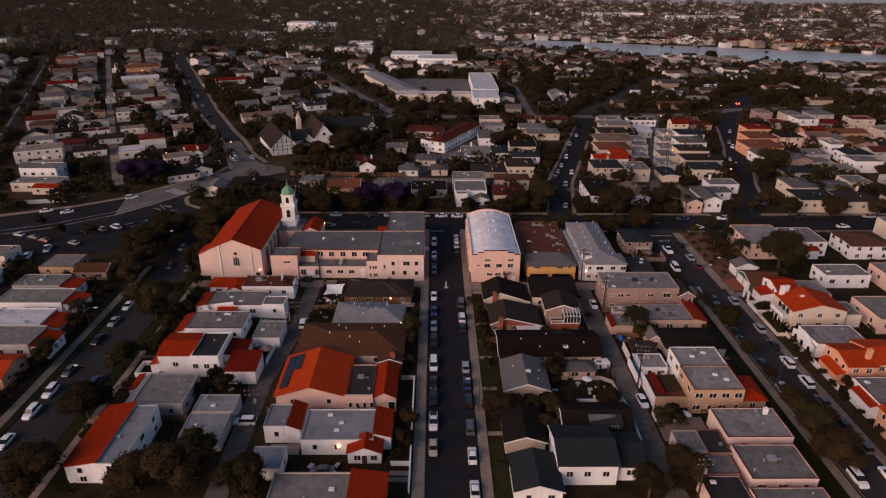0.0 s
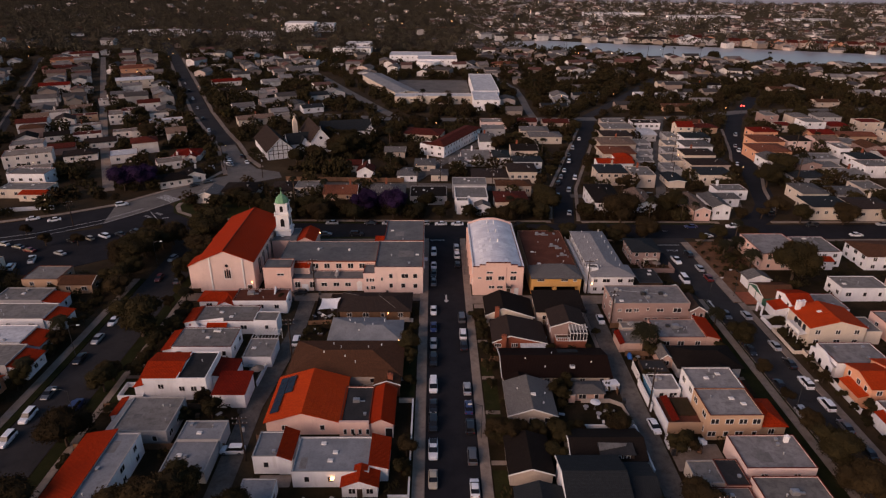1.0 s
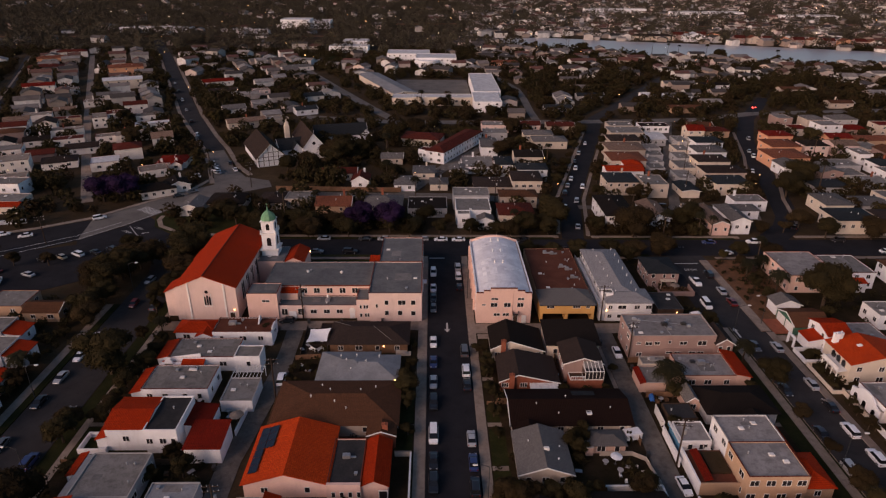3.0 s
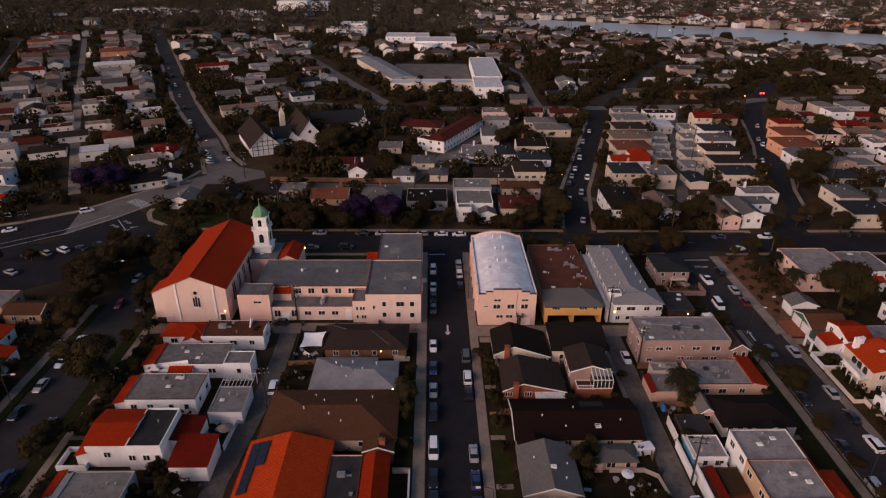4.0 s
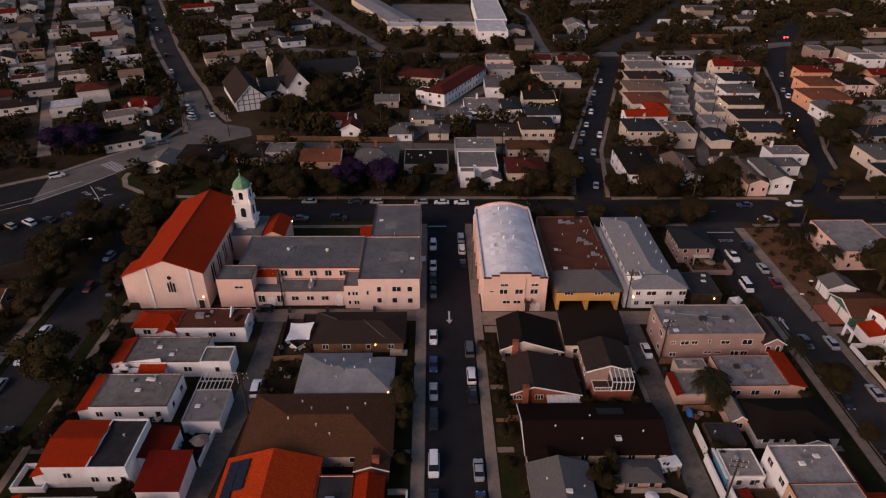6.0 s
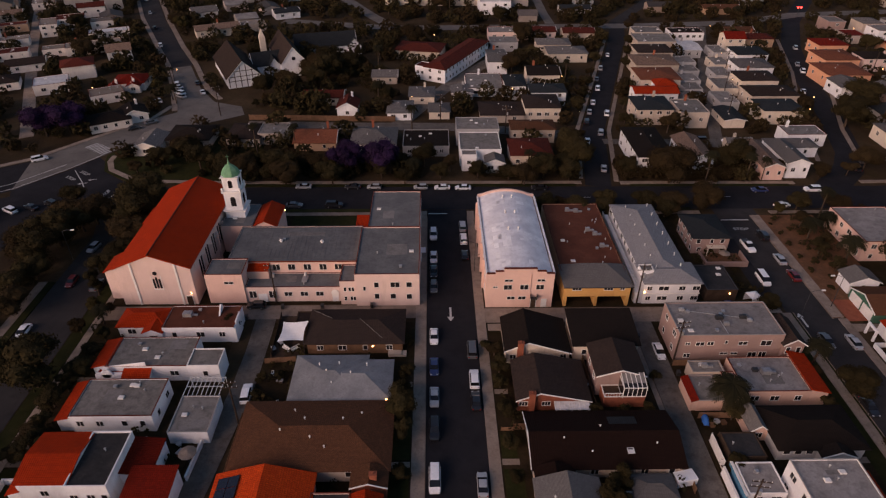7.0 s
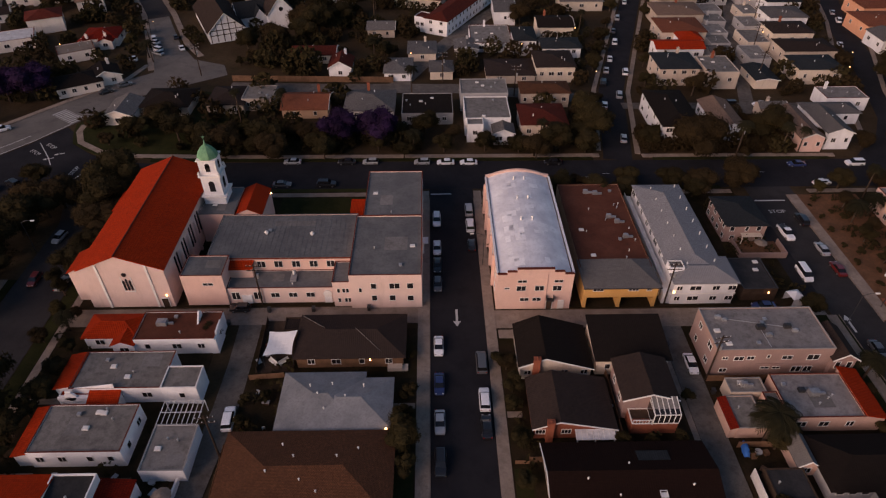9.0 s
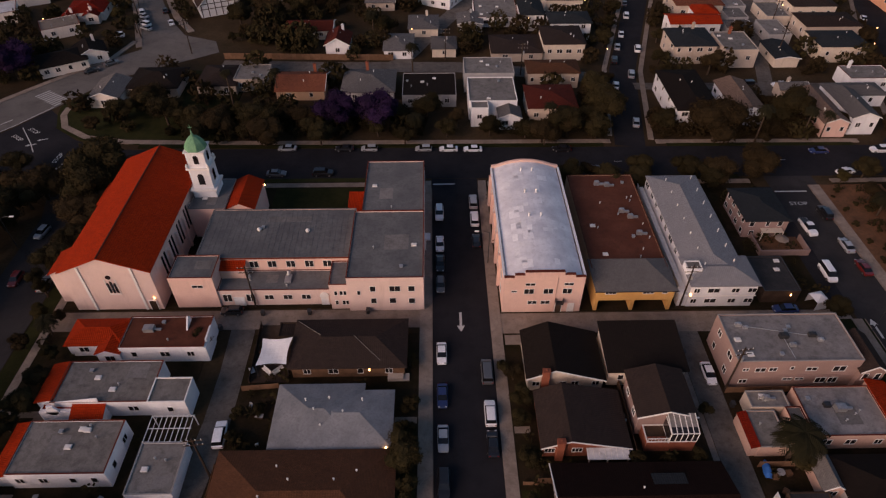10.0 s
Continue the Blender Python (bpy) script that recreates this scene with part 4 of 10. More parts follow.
# bell tower
T = House("white stucco bell tower with a green copper dome", -49.1, 199.4, category="tower", name="bell_tower")
tx, ty, a = -49.1, 199.4, 2.35
T.part("shaft", Geo().box(tx - a, ty - a, 0, tx + a, ty + a, 9.2, True, True), "white")
T.part("cornice", Geo().box(tx - a - 0.35, ty - a - 0.35, 9.2, tx + a + 0.35, ty + a + 0.35, 9.55), "trim")
b = 2.05
T.part("belfry", Geo().box(tx - b, ty - b, 9.55, tx + b, ty + b, 14.2), "white")
# belfry box is closed: dark panels stand for the shade inside its arches
for dx, dy in ((0, -b), (b, 0), (0, b), (-b, 0)):
    n_ = Geo()
    if dx == 0:
        n_.box(tx - 0.62, ty + dy - 0.05, 10.5, tx + 0.62, ty + dy + 0.05, 12.5).tube((tx, ty + dy - 0.05, 12.5), (tx, ty + dy + 0.05, 12.5), 0.62, 0.62, 14)
    else:
        n_.box(tx + dx - 0.05, ty - 0.62, 10.5, tx + dx + 0.05, ty + 0.62, 12.5).tube((tx + dx - 0.05, ty, 12.5), (tx + dx + 0.05, ty, 12.5), 0.62, 0.62, 14)
    T.part("bell_arch", n_, "glass", "dark panel for the shade in the bell arch")
T.part("cornice", Geo().box(tx - b - 0.32, ty - b - 0.32, 14.2, tx + b + 0.32, ty + b + 0.32, 14.55), "trim")
c = 1.85
T.part("lantern", Geo().box(tx - c, ty - c, 14.55, tx + c, ty + c, 18.0), "white")
# lantern arches likewise: dark panels in place of shaded openings
for sd, dx, dy in (("s", 0, -c), ("e", c, 0), ("n", 0, c), ("w", -c, 0)):
    n_ = Geo()
    if dx == 0:
        n_.box(tx - 0.5, ty + dy - 0.04, 15.4, tx + 0.5, ty + dy + 0.04, 16.9).tube((tx, ty + dy - 0.04, 16.9), (tx, ty + dy + 0.04, 16.9), 0.5, 0.5, 12)
    else:
        n_.box(tx + dx - 0.04, ty - 0.5, 15.4, tx + dx + 0.04, ty + 0.5, 16.9).tube((tx + dx - 0.04, ty, 16.9), (tx + dx + 0.04, ty, 16.9), 0.5, 0.5, 12)
    T.part("arched_opening", n_, "glass")
for sx in (-1, 1):
    for sy in (-1, 1):
        T.part("urn", Geo().tube((tx + sx * 2.1, ty + sy * 2.1, 14.55), (tx + sx * 2.1, ty + sy * 2.1, 15.1), 0.22, 0.3, 8).tube((tx + sx * 2.1, ty + sy * 2.1, 15.1), (tx + sx * 2.1, ty + sy * 2.1, 15.6), 0.3, 0.04, 8), "trim")
T.part("cornice", Geo().box(tx - c - 0.25, ty - c - 0.25, 18.0, tx + c + 0.25, ty + c + 0.25, 18.25), "trim")
d = Geo()
prof = [(2.05, 18.25), (1.95, 18.9), (1.6, 19.7), (1.0, 20.4), (0.4, 20.85), (0.22, 21.3)]
for (ra, zaa), (rb, zbb) in zip(prof, prof[1:]):
    for i in range(8):
        t0, t1 = math.pi / 8 + i * math.pi / 4, math.pi / 8 + (i + 1) * math.pi / 4
        d.face([(tx + ra * math.cos(t0) * 1.08, ty + ra * math.sin(t0) * 1.08, zaa), (tx + ra * math.cos(t1) * 1.08, ty + ra * math.sin(t1) * 1.08, zaa),
                (tx + rb * math.cos(t1) * 1.08, ty + rb * math.sin(t1) * 1.08, zbb), (tx + rb * math.cos(t0) * 1.08, ty + rb * math.sin(t0) * 1.08, zbb)])
T.part("dome", d, "copper", "green weathered copper dome")
T.part("finial", Geo().tube((tx, ty, 21.2), (tx, ty, 22.0), 0.2, 0.12, 8).tube((tx, ty, 22.0), (tx, ty, 23.2), 0.05, 0.04, 6).box(tx - 0.35, ty - 0.04, 22.7, tx + 0.35, ty + 0.04, 22.8), "copper")

# ---------------------------------------------------------------- the parish school beside it
S = House("pale pink stucco school with flat grey roofs and red coping", -26, 188, category="school", name="school_building")
S.vol(-17.6, 171.6, -3.8, 190.5, 8.1, wall="pink", top="school_felt", cop="coping", para=0.5, win="", vents=3)
S.vol(-16.2, 190.5, -3.9, 207.8, 8.2, wall="pink", top="school_felt", cop="coping", para=0.45, win="e4", vents=2)
S.vol(-21.0, 172.2, -17.6, 178.4, 6.0, wall="pink", top="school_felt", cop="coping", para=0.35, vents=0)
S.vol(-46.5, 178.6, -17.62, 193.0, 7.1, wall="peach", top="school_felt", cop="school_felt", para=0.2, vents=1)
S.part("fascia", Geo().box(-46.55, 178.46, 7.0, -17.7, 178.58, 7.32), "coping")
S.vol(-41.8, 173.3, -21.02, 178.58, 3.7, wall="pink", top="school_felt", cop="coping", para=0.35, vents=2)
S.vol(-49.8, 172.9, -41.82, 178.9, 7.4, wall="peach", top="school_felt", cop="coping", para=0.4, vents=0)
S.vol(-51.9, 193.05, -44.42, 203.5, 7.3, wall="peach", top="school_felt", cop="school_felt", para=0.2, vents=1)
S.vol(-44.4, 193.6, -38.6, 203.4, 7.0, "gable", "peach", "tile", rise=1.4, axis="y", over=0.2)
S.vol(-41.8, 176.6, -37.2, 178.5, 5.9, "sheds", "peach", "tile", rise=0.7, over=0.1)
S.vol(-19.6, 193.1, -16.25, 200, 5.2, "sheds", "peach", "tile", rise=0.8, over=0.2)
for xx, zz, w in ((-13.0, 5.8, 0.95), (-9.0, 5.8, 1.9), (-6.0, 5.8, 1.1), (-13.0, 2.7, 0.95), (-9.5, 2.7, 1.1), (-6.0, 2.6, 1.1)):
    S.window("s", xx, 171.6, zz, w, 1.3, 1 if w > 1.5 else 0)
for xx, zz in ((-19.9, 4.2), (-18.9, 4.2), (-18.2, 4.2), (-19.9, 1.7), (-18.6, 1.7), (-17.95, 1.7)):
    S.window("s", xx, 172.2, zz, 0.5, 1.0, 0)
S.window("s", -15.6, 171.6, 4.8, 0.5, 1.0, 0)
for xx in (-32.6, -29.1, -25.7):
    S.window("s", xx, 173.3, 2.2, 1.6, 1.1, 1)
for xx in (-40.3, -36.0):
    S.window("s", xx, 173.3, 2.1, 1.5, 1.8, 1)
for xx in (-35.8, -32.4, -28.9, -25.4, -22.0):
    S.window("s", xx, 178.6, 5.65, 1.55, 1.5, 1)
S.window("s", -44.9, 172.9, 5.6, 1.9, 0.6, 1)
S.door("s", -38.2, 173.24, 1.8, 2.1, "white")
S.door("s", -22.3, 173.24, 1.2, 2.2, "white")
S.part("arch", Geo().tube((-22.3, 173.1, 2.5), (-22.3, 173.28, 2.5), 0.85, 0.85, 16), "trim")
S.part("duct", Geo().box(-29.8, 175.2, 3.7, -28.6, 177.2, 4.3).tube((-29.2, 177.0, 4.3), (-29.2, 177.4, 5.0), 0.35, 0.35, 10), "metal")
S.part("drain_pipe", Geo().tube((-35.0, 173.2, 0), (-35.0, 173.2, 3.7), 0.07, 0.07, 6), "peach")
for (vx, vy) in ((-36, 186.5), (-26.5, 186.0)):
    S.part("vent", Geo().tube((vx, vy, 7.1), (vx, vy, 7.6), 0.3, 0.3, 10).tube((vx, vy, 7.6), (vx, vy, 8.0), 0.5, 0.1, 10), "trim")
for kk in range(27):
    S.part("roof_seam", Geo().box(-45.8 + kk * 1.03, 179.1, 7.22, -45.76 + kk * 1.03, 192.6, 7.25), "school_felt")
S.part("side_porch", Geo().box(-3.78, 188.0, 2.8, -2.6, 190.0, 3.1).box(-3.78, 188.0, 0.1, -3.5, 188.2, 2.8).box(-3.78, 189.8, 0.1, -3.5, 190.0, 2.8), "white")
S.lamp(-38.4, 203.0, 6.0, "warm_glow", 0.14)

# ---------------------------------------------------------------- the vaulted hall
B = House("peach stucco hall with a patched silver barrel roof", 17.8, 188, category="hall", name="vaulted_hall")
bx0, bx1, by0, by1, bz = 10.6, 25.0, 170.8, 205.2, 8.6
B.part("wall", Geo().box(bx0, by0 + 0.5, 0, bx1, by1 - 0.5, bz, False, False), "peach")
nseg = 14
arc = []
for i in range(nseg + 1):
    t = i / nseg
    arc.append((bx0 + 0.35 + (bx1 - bx0 - 0.7) * t, bz - 0.1 + 1.75 * (1 - (2 * t - 1) ** 2)))
va = Geo()
rows_ = 8
for (xa, zaa), (xb, zbb) in zip(arc, arc[1:]):
    for j in range(rows_):
        ya, yb = by0 + 0.4 + (by1 - by0 - 0.8) * j / rows_, by0 + 0.4 + (by1 - by0 - 0.8) * (j + 1) / rows_
        va.face([(xa, ya, zaa), (xb, ya, zbb), (xb, yb, zbb), (xa, yb, zaa)], (0, 1))
B.part("roof", va, "membrane", "patched silvery white barrel vault roof")
pr = random.Random(9)
for _ in range(22):
    i0, n_ = pr.randrange(2, 11), pr.choice((1, 2, 2))
    ya = pr.uniform(by0 + 1.5, by1 - 4.5)
    yb = ya + pr.uniform(1.0, 2.4)
    pg = Geo()
    for (xa, zaa), (xb, zbb) in zip(arc[i0:i0 + n_], arc[i0 + 1:i0 + 1 + n_]):
        pg.face([(xa, ya, zaa + 0.012), (xb, ya, zbb + 0.012), (xb, yb, zbb + 0.012), (xa, yb, zaa + 0.012)], (0, 1))
    B.part("roof_patch", pg, "silver_patch")
for yy in (by0, by1 - 0.5):
    prof_ = [(bx0, 0), (bx1, 0), (bx1, 9.0), (23.2, 9.0), (23.2, 9.6), (21.2, 9.6), (21.2, 10.3), (14.2, 10.3), (14.2, 9.6), (12.4, 9.6), (12.4, 9.0), (bx0, 9.0)]
    if yy > 180:
        prof_ = [(bx0, 0), (bx1, 0), (bx1, 9.2)] + [(p, q + 0.5) for p, q in reversed(arc[1:-1])] + [(bx0, 9.2)]
    gg = Geo().prism(prof_, 0, 0.5)
    gg.v = [(p, yy + 0.5 - q2, q) for p, q, q2 in gg.v]
    B.part("end_wall", gg, "peach")
for (ca, cb, cz) in ((bx0 - 0.05, 12.4, 9.0), (12.4, 14.2, 9.6), (14.2, 21.2, 10.3), (21.2, 23.2, 9.6), (23.2, bx1 + 0.05, 9.0)):
    B.part("coping", Geo().box(ca, by0 - 0.06, cz, cb, by0 + 0.52, cz + 0.1), "coping")
for sx in (bx0, bx1):
    B.part("coping", Geo().box(sx - 0.18, by0 + 0.52, bz, sx + 0.22, by1 - 0.52, bz + 0.28), "white")
for jj in (0, 1, 2):
    for sx in (16.6, 18.9):
        yv = 201.5 - jj * 7.5
        B.part("vent", Geo().tube((sx, yv, 10.1), (sx, yv, 10.9), 0.16, 0.16, 8).tube((sx, yv, 10.9), (sx, yv, 11.05), 0.28, 0.2, 8), "trim")
for xx, zz, w, hh in ((15.3, 7.3, 1.7, 0.6), (22.2, 7.3, 1.6, 0.6), (12.5, 5.55, 0.9, 0.4), (15.2, 5.5, 1.7, 1.2), (18.7, 5.5, 1.7, 1.2), (22.1, 5.5, 1.6, 1.2), (16.0, 2.6, 1.6, 0.8), (18.4, 2.6, 1.6, 0.8)):
    B.window("s", xx, by0, zz, w, hh, 1)
B.door("s", 20.9, by0 - 0.06, 1.1, 2.1, "dark_wood")
B.door("s", 23.2, by0 - 0.06, 1.0, 2.1, "trim")
B.part("landing", Geo().box(20.2, by0 - 0.9, 2.7, 21.6, by0 - 0.01, 2.85).box(20.2, by0 - 0.9, 2.85, 20.26, by0 - 0.01, 3.7).box(21.54, by0 - 0.9, 2.85, 21.6, by0 - 0.01, 3.7), "dark_metal")
B.part("down_pipe", Geo().tube((20.0, by0 - 0.12, 0), (20.0, by0 - 0.12, 9), 0.07, 0.07, 6), "peach")
for k_ in range(5):
    yy = 175 + k_ * 6.2
    B.window("w", yy, bx0, 5.9, 1.4, 1.5, 1)
    B.window("w", yy, bx0, 2.4, 1.4, 1.3, 1)
    B.part("buttress", Geo().box(bx0 - 0.5, yy + 2.6, 0, bx0 - 0.002, yy + 3.3, 8.0), "peach")

# ---------------------------------------------------------------- ochre apartment house with two carports
Y = House("ochre apartment house with a brown gravel roof and carports", 34.8, 188, category="apartment house", name="apartment_house")
Y.vol(27.6, 176.5, 41.8, 206, 5.5, wall="tan", top="brown_felt", cop="brown_felt", para=0.12, vents=9)
Y.part("upper_wall", Geo().box(27.6, 170.9, 2.75, 41.8, 176.48, 5.6), "yellow")
for px_ in (27.6, 34.3, 41.2):
    Y.part("pier", Geo().box(px_, 170.92, 0, px_ + 0.6, 176.4, 2.75), "yellow")
Y.part("carport_back", Geo().box(28.2, 175.9, 0, 41.2, 176.3, 2.75), "tan")
rf = Geo()
rf.slope([(27.2, 170.4, 5.6), (42.2, 170.4, 5.6), (37.6, 177.6, 6.9), (32.2, 177.6, 6.9)], (1, 0))
rf.slope([(27.2, 179.0, 5.6), (27.2, 170.4, 5.6), (32.2, 177.6, 6.9)], (0, 1))
rf.slope([(42.2, 170.4, 5.6), (42.2, 179.0, 5.6), (37.6, 177.6, 6.9)], (0, 1))
rf.slope([(42.2, 179.0, 5.6), (27.2, 179.0, 5.6), (32.2, 177.6, 6.9), (37.6, 177.6, 6.9)], (1, 0))
Y.part("front_roof", rf, "grey_shingle", "weathered grey hipped front roof")
for xx, w in ((30.15, 1.9), (37.0, 1.9), (40.0, 0.9)):
    Y.window("s", xx, 170.9, 4.8, w, 0.65, 2 if w > 1 else 1)
for (ax, ay) in ((33.5, 202.5), (35.6, 202.0), (36.8, 193), (38.2, 191.2), (38.8, 186)):
    Y.ac(ax, ay, 5.5, 0.5)
Y.part("gutter", Geo().box(27.1, 170.3, 5.42, 42.3, 170.42, 5.58), "dark_metal")
for (lx, ly) in ((33, 196), (40, 198), (31, 188), (38.5, 181.5), (40.3, 189)):
    Y.part("pipe", Geo().tube((lx, ly, 5.5), (lx, ly, 6.1), 0.09, 0.09, 6), "trim")

# ---------------------------------------------------------------- long white apartment house
W = House("long white apartment house with a grey hipped roof", 50.8, 188, category="apartment house", name="long_apartment_house")
W.vol(45.3, 173.0, 55.8, 205.2, 5.7, "hip", "white", "silver_shingle", rise=1.6, over=0.3, win="w9", storeys=2, size=(1.5, 1.1), roof_label="weathered grey hipped roof")
W.vol(45.0, 171.6, 57.2, 179.0, 5.7, "hip", "white", "silver_shingle", rise=1.15, over=0.35)
W.vol(44.6, 174.4, 47.4, 176.6, 6.9, "flat", "white", "felt", "trim", z0=5.7, para=0.15, vents=0)
for xx, w in ((46.2, 1.0), (49.3, 2.1), (53.3, 1.3), (56.4, 1.5)):
    W.window("s", xx, 171.6, 4.3, w, 1.0, 1)
    W.window("s", xx, 171.6, 1.6, w, 1.0, 1)
W.part("gallery", Geo().box(43.5, 173.5, 2.75, 44.98, 205, 2.95).box(43.5, 173.5, 2.95, 43.58, 205, 3.95), "trim", "white access gallery along the wall")
for k_ in range(9):
    W.part("post", Geo().box(43.5, 174 + k_ * 3.8, 0, 43.62, 174.12 + k_ * 3.8, 2.75), "trim")
W.part("stair", Geo().box(43.4, 171.8, 0.1, 44.9, 173.4, 2.9), "white")
W.part("string_course", Geo().box(44.96, 171.5, 2.8, 57.44, 171.58, 3.0), "trim")
for k_ in range(7):
    yy = 176 + k_ * 4.4
    W.part("vent", Geo().tube((48.4, yy, 6.3), (48.4, yy, 7.2), 0.1, 0.1, 6), "trim")
    W.part("vent", Geo().tube((54.2, yy + 1, 6.2), (54.2, yy + 1, 7.1), 0.1, 0.1, 6), "trim")
W.lamp(45.2, 171.4, 3.3, "warm_glow", 0.2)

# ---------------------------------------------------------------- dark flat-roofed house and sheds on the forecourt
D = House("dusty rose house with a dark bluish hipped roof and walled patio", 66, 195, name="corner_house")
D.vol(62.6, 191.0, 71.4, 201.6, 4.7, "hip", "rose", "slate", rise=1.2, over=0.45, win="w4 s3", storeys=2, size=(0.9, 1.1))
D.part("patio_wall", Geo().box(64.2, 185.2, 0.0, 64.45, 190.9, 1.5).box(64.45, 185.2, 0.0, 74.4, 185.45, 1.5).box(74.15, 185.45, 0.0, 74.4, 190.2, 1.5), "rose")
D.part("patio_floor", Geo().box(64.45, 185.45, 0.0, 74.15, 190.9, 0.13), "mulch")
D.part("porch", Geo().box(66.0, 189.6, 2.4, 70.4, 190.98, 2.55).box(66.0, 189.6, 0.1, 66.14, 189.74, 2.4).box(70.26, 189.6, 0.1, 70.4, 189.74, 2.4), "cream")
D2 = House("low outbuilding with a dark felt roof", 63, 177, name="outbuilding", category="outbuilding")
D2.vol(59.4, 172.4, 66.2, 181.7, 3.0, "flat", "dark_wood", "dark_felt", "dark_metal", para=0.12, vents=2)
D2.lamp(64.4, 172.1, 2.2, "warm_glow", 0.14)
GZ = thing("canopy_tent", "small white pointed canopy tent beside the outbuilding", "tent", 69.6, 171.6, 0.1, 12)
for sx in (-1, 1):
    part("canvas_slope", Geo().slope([(sx * 1.3, -1.3, 2.1), (sx * 1.3, 1.3, 2.1), (0, 0, 3.0)][::sx], (0, 1), 0.04), M["canvas"], GZ)
    part("canvas_slope", Geo().slope([(-1.3, sx * 1.3, 2.1), (1.3, sx * 1.3, 2.1), (0, 0, 3.0)][::-sx], (1, 0), 0.04), M["canvas"], GZ)
    part("canvas_side", Geo().box(-1.3, sx * 1.3 - 0.02, 0.1, 1.3, sx * 1.3 + 0.02, 2.1), M["canvas"], GZ)
    for sy in (-1, 1):
        part("pole", Geo().tube((sx * 1.27, sy * 1.27, 0), (sx * 1.27, sy * 1.27, 2.1), 0.03, 0.03, 6), M["metal"], GZ)


# ---------------------------------------------------------------- block between the west alley and the central street
H = House("house with a dark brown hipped roof and brown walls", -16.5, 160.8)
H.vol(-25.8, 156.6, -7.0, 166.4, 3.0, "hip", "fence", "taupe_shingle", rise=1.7, over=0.5, win="s4 e2")
H.vol(-29.2, 163.4, -26.3, 166.6, 2.5, "flat", "dark_wood", "taupe_shingle", "dark_wood", para=0.08, vents=0)
for fa_, fb_ in (((-15.6, 161.6, 4.9), (-11.0, 157.4, 3.45)), ((-25.9, 166.4, 3.2), (-21.2, 161.8, 4.85))):
    H.part("hip_flashing", Geo().tube(fa_, fb_, 0.045, 0.045, 5), "felt")
H.vol(-10.2, 157.0, -7.02, 159.0, 2.4, "shede", "beige", "taupe_shingle", rise=0.3, over=0.2, win="s1")
H.part("porch_stair", Geo().box(-9.8, 155.5, 0.1, -7.2, 156.88, 0.9).box(-7.2, 155.5, 0.1, -6.2, 156.88, 0.5), "beige")
H.lamp(-12.8, 156.3, 2.2, "warm_glow", 0.14)
H = House("house with a bluish grey hipped roof", -17.3, 146.8)
H.vol(-26.5, 142.1, -13.6, 152.7, 2.9, "hip", "rose", "blue_felt", rise=1.8, over=0.5, win="s3", roof_label="bluish grey hipped roof")
H.vol(-22.0, 142.0, -8.8, 151.4, 2.9, "hip", "rose", "blue_felt", rise=1.61, over=0.5, win="e2", roof_label="bluish grey hipped roof")
for vx, vy in ((-22, 149.2), (-20.5, 147.3), (-18.4, 149.6), (-16, 146.9), (-13.2, 149.1), (-19.3, 144.9)):
    H.pipe(vx, vy, 2.9 + 1.8 * min(vx + 27.1, -8.4 - vx, vy - 142.0, 153.6 - vy) / 5.8)
H.lamp(-9.2, 141.5, 3.0, "warm_glow", 0.2)
H = House("low house with a broad brown shingle roof", -20.4, 132.2)
H.vol(-33.1, 127.0, -8.2, 140.6, 3.4, "hip", "beige", "brown_shingle", rise=2.2, over=0.6, win="e3 s2", roof_label="broad brown shingle roof")
H.vol(-13.6, 123.6, -8.2, 126.98, 3.3, "gable", "brick", "brown_shingle", rise=1.0, axis="y", over=0.3, win="s1")
H.chimney(-10.2, 124.6, 0.1, 5.2)
for vx, vy in ((-26, 133), (-21, 131.8), (-16, 135.5), (-24.5, 138), (-18.5, 130.2), (-13, 137), (-22.4, 135.6)):
    H.pipe(vx, vy, 3.4 + 2.2 * min(vx + 33.7, -7.6 - vx, vy - 126.4, 141.2 - vy) / 7.4)

H = House("peach stucco house with bright orange tile roofs and solar panels", -21.2, 116.5)
H.vol(-34.4, 111.2, -19.6, 125.8, 3.4, "gable", "peach", "orange_tile", rise=2.3, axis="y", over=0.45, win="s2", roof_label="bright orange tile roof")
H.vol(-19.58, 111.0, -13.6, 122.6, 2.9, "flat", "peach", "dark_felt", "coping", para=0.6, vents=1)
H.vol(-13.58, 110.8, -8.8, 122.2, 3.2, "gable", "peach", "tile", rise=1.2, axis="y", over=0.3, roof_label="red tile roof")
H.part("garden_wall", Geo().box(-19.58, 110.3, 0.1, -13.6, 110.9, 3.9), "peach")
for k_ in range(4):
    H.window("s", -18.4 + 1.5 * k_, 110.3, 1.6, 0.6, 1.2, 0)
H.door("s", -9.6, 110.34, 1.4, 2.3, "glass")
H.ac(-16.9, 117.8, 2.9)
H.part("skylight", Geo().box(-17.6, 113.2, 2.9, -16.4, 114.8, 3.2), "trim")
kx = 2.3 / 7.4
for yy in range(6):
    for xx in range(2):
        if xx == 1 and yy < 3:
            continue
        xa, ya = -34.0 + xx * 1.75, 113.0 + yy * 2.0
        sp = Geo().slope([(xa, ya, 3.78 + (xa + 34.4) * kx), (xa + 1.65, ya, 3.78 + (xa + 1.65 + 34.4) * kx), (xa + 1.65, ya + 1.9, 3.78 + (xa + 1.65 + 34.4) * kx), (xa, ya + 1.9, 3.78 + (xa + 34.4) * kx)], (0, 1), 0.05)
        H.part("solar_panel", sp, "solar")

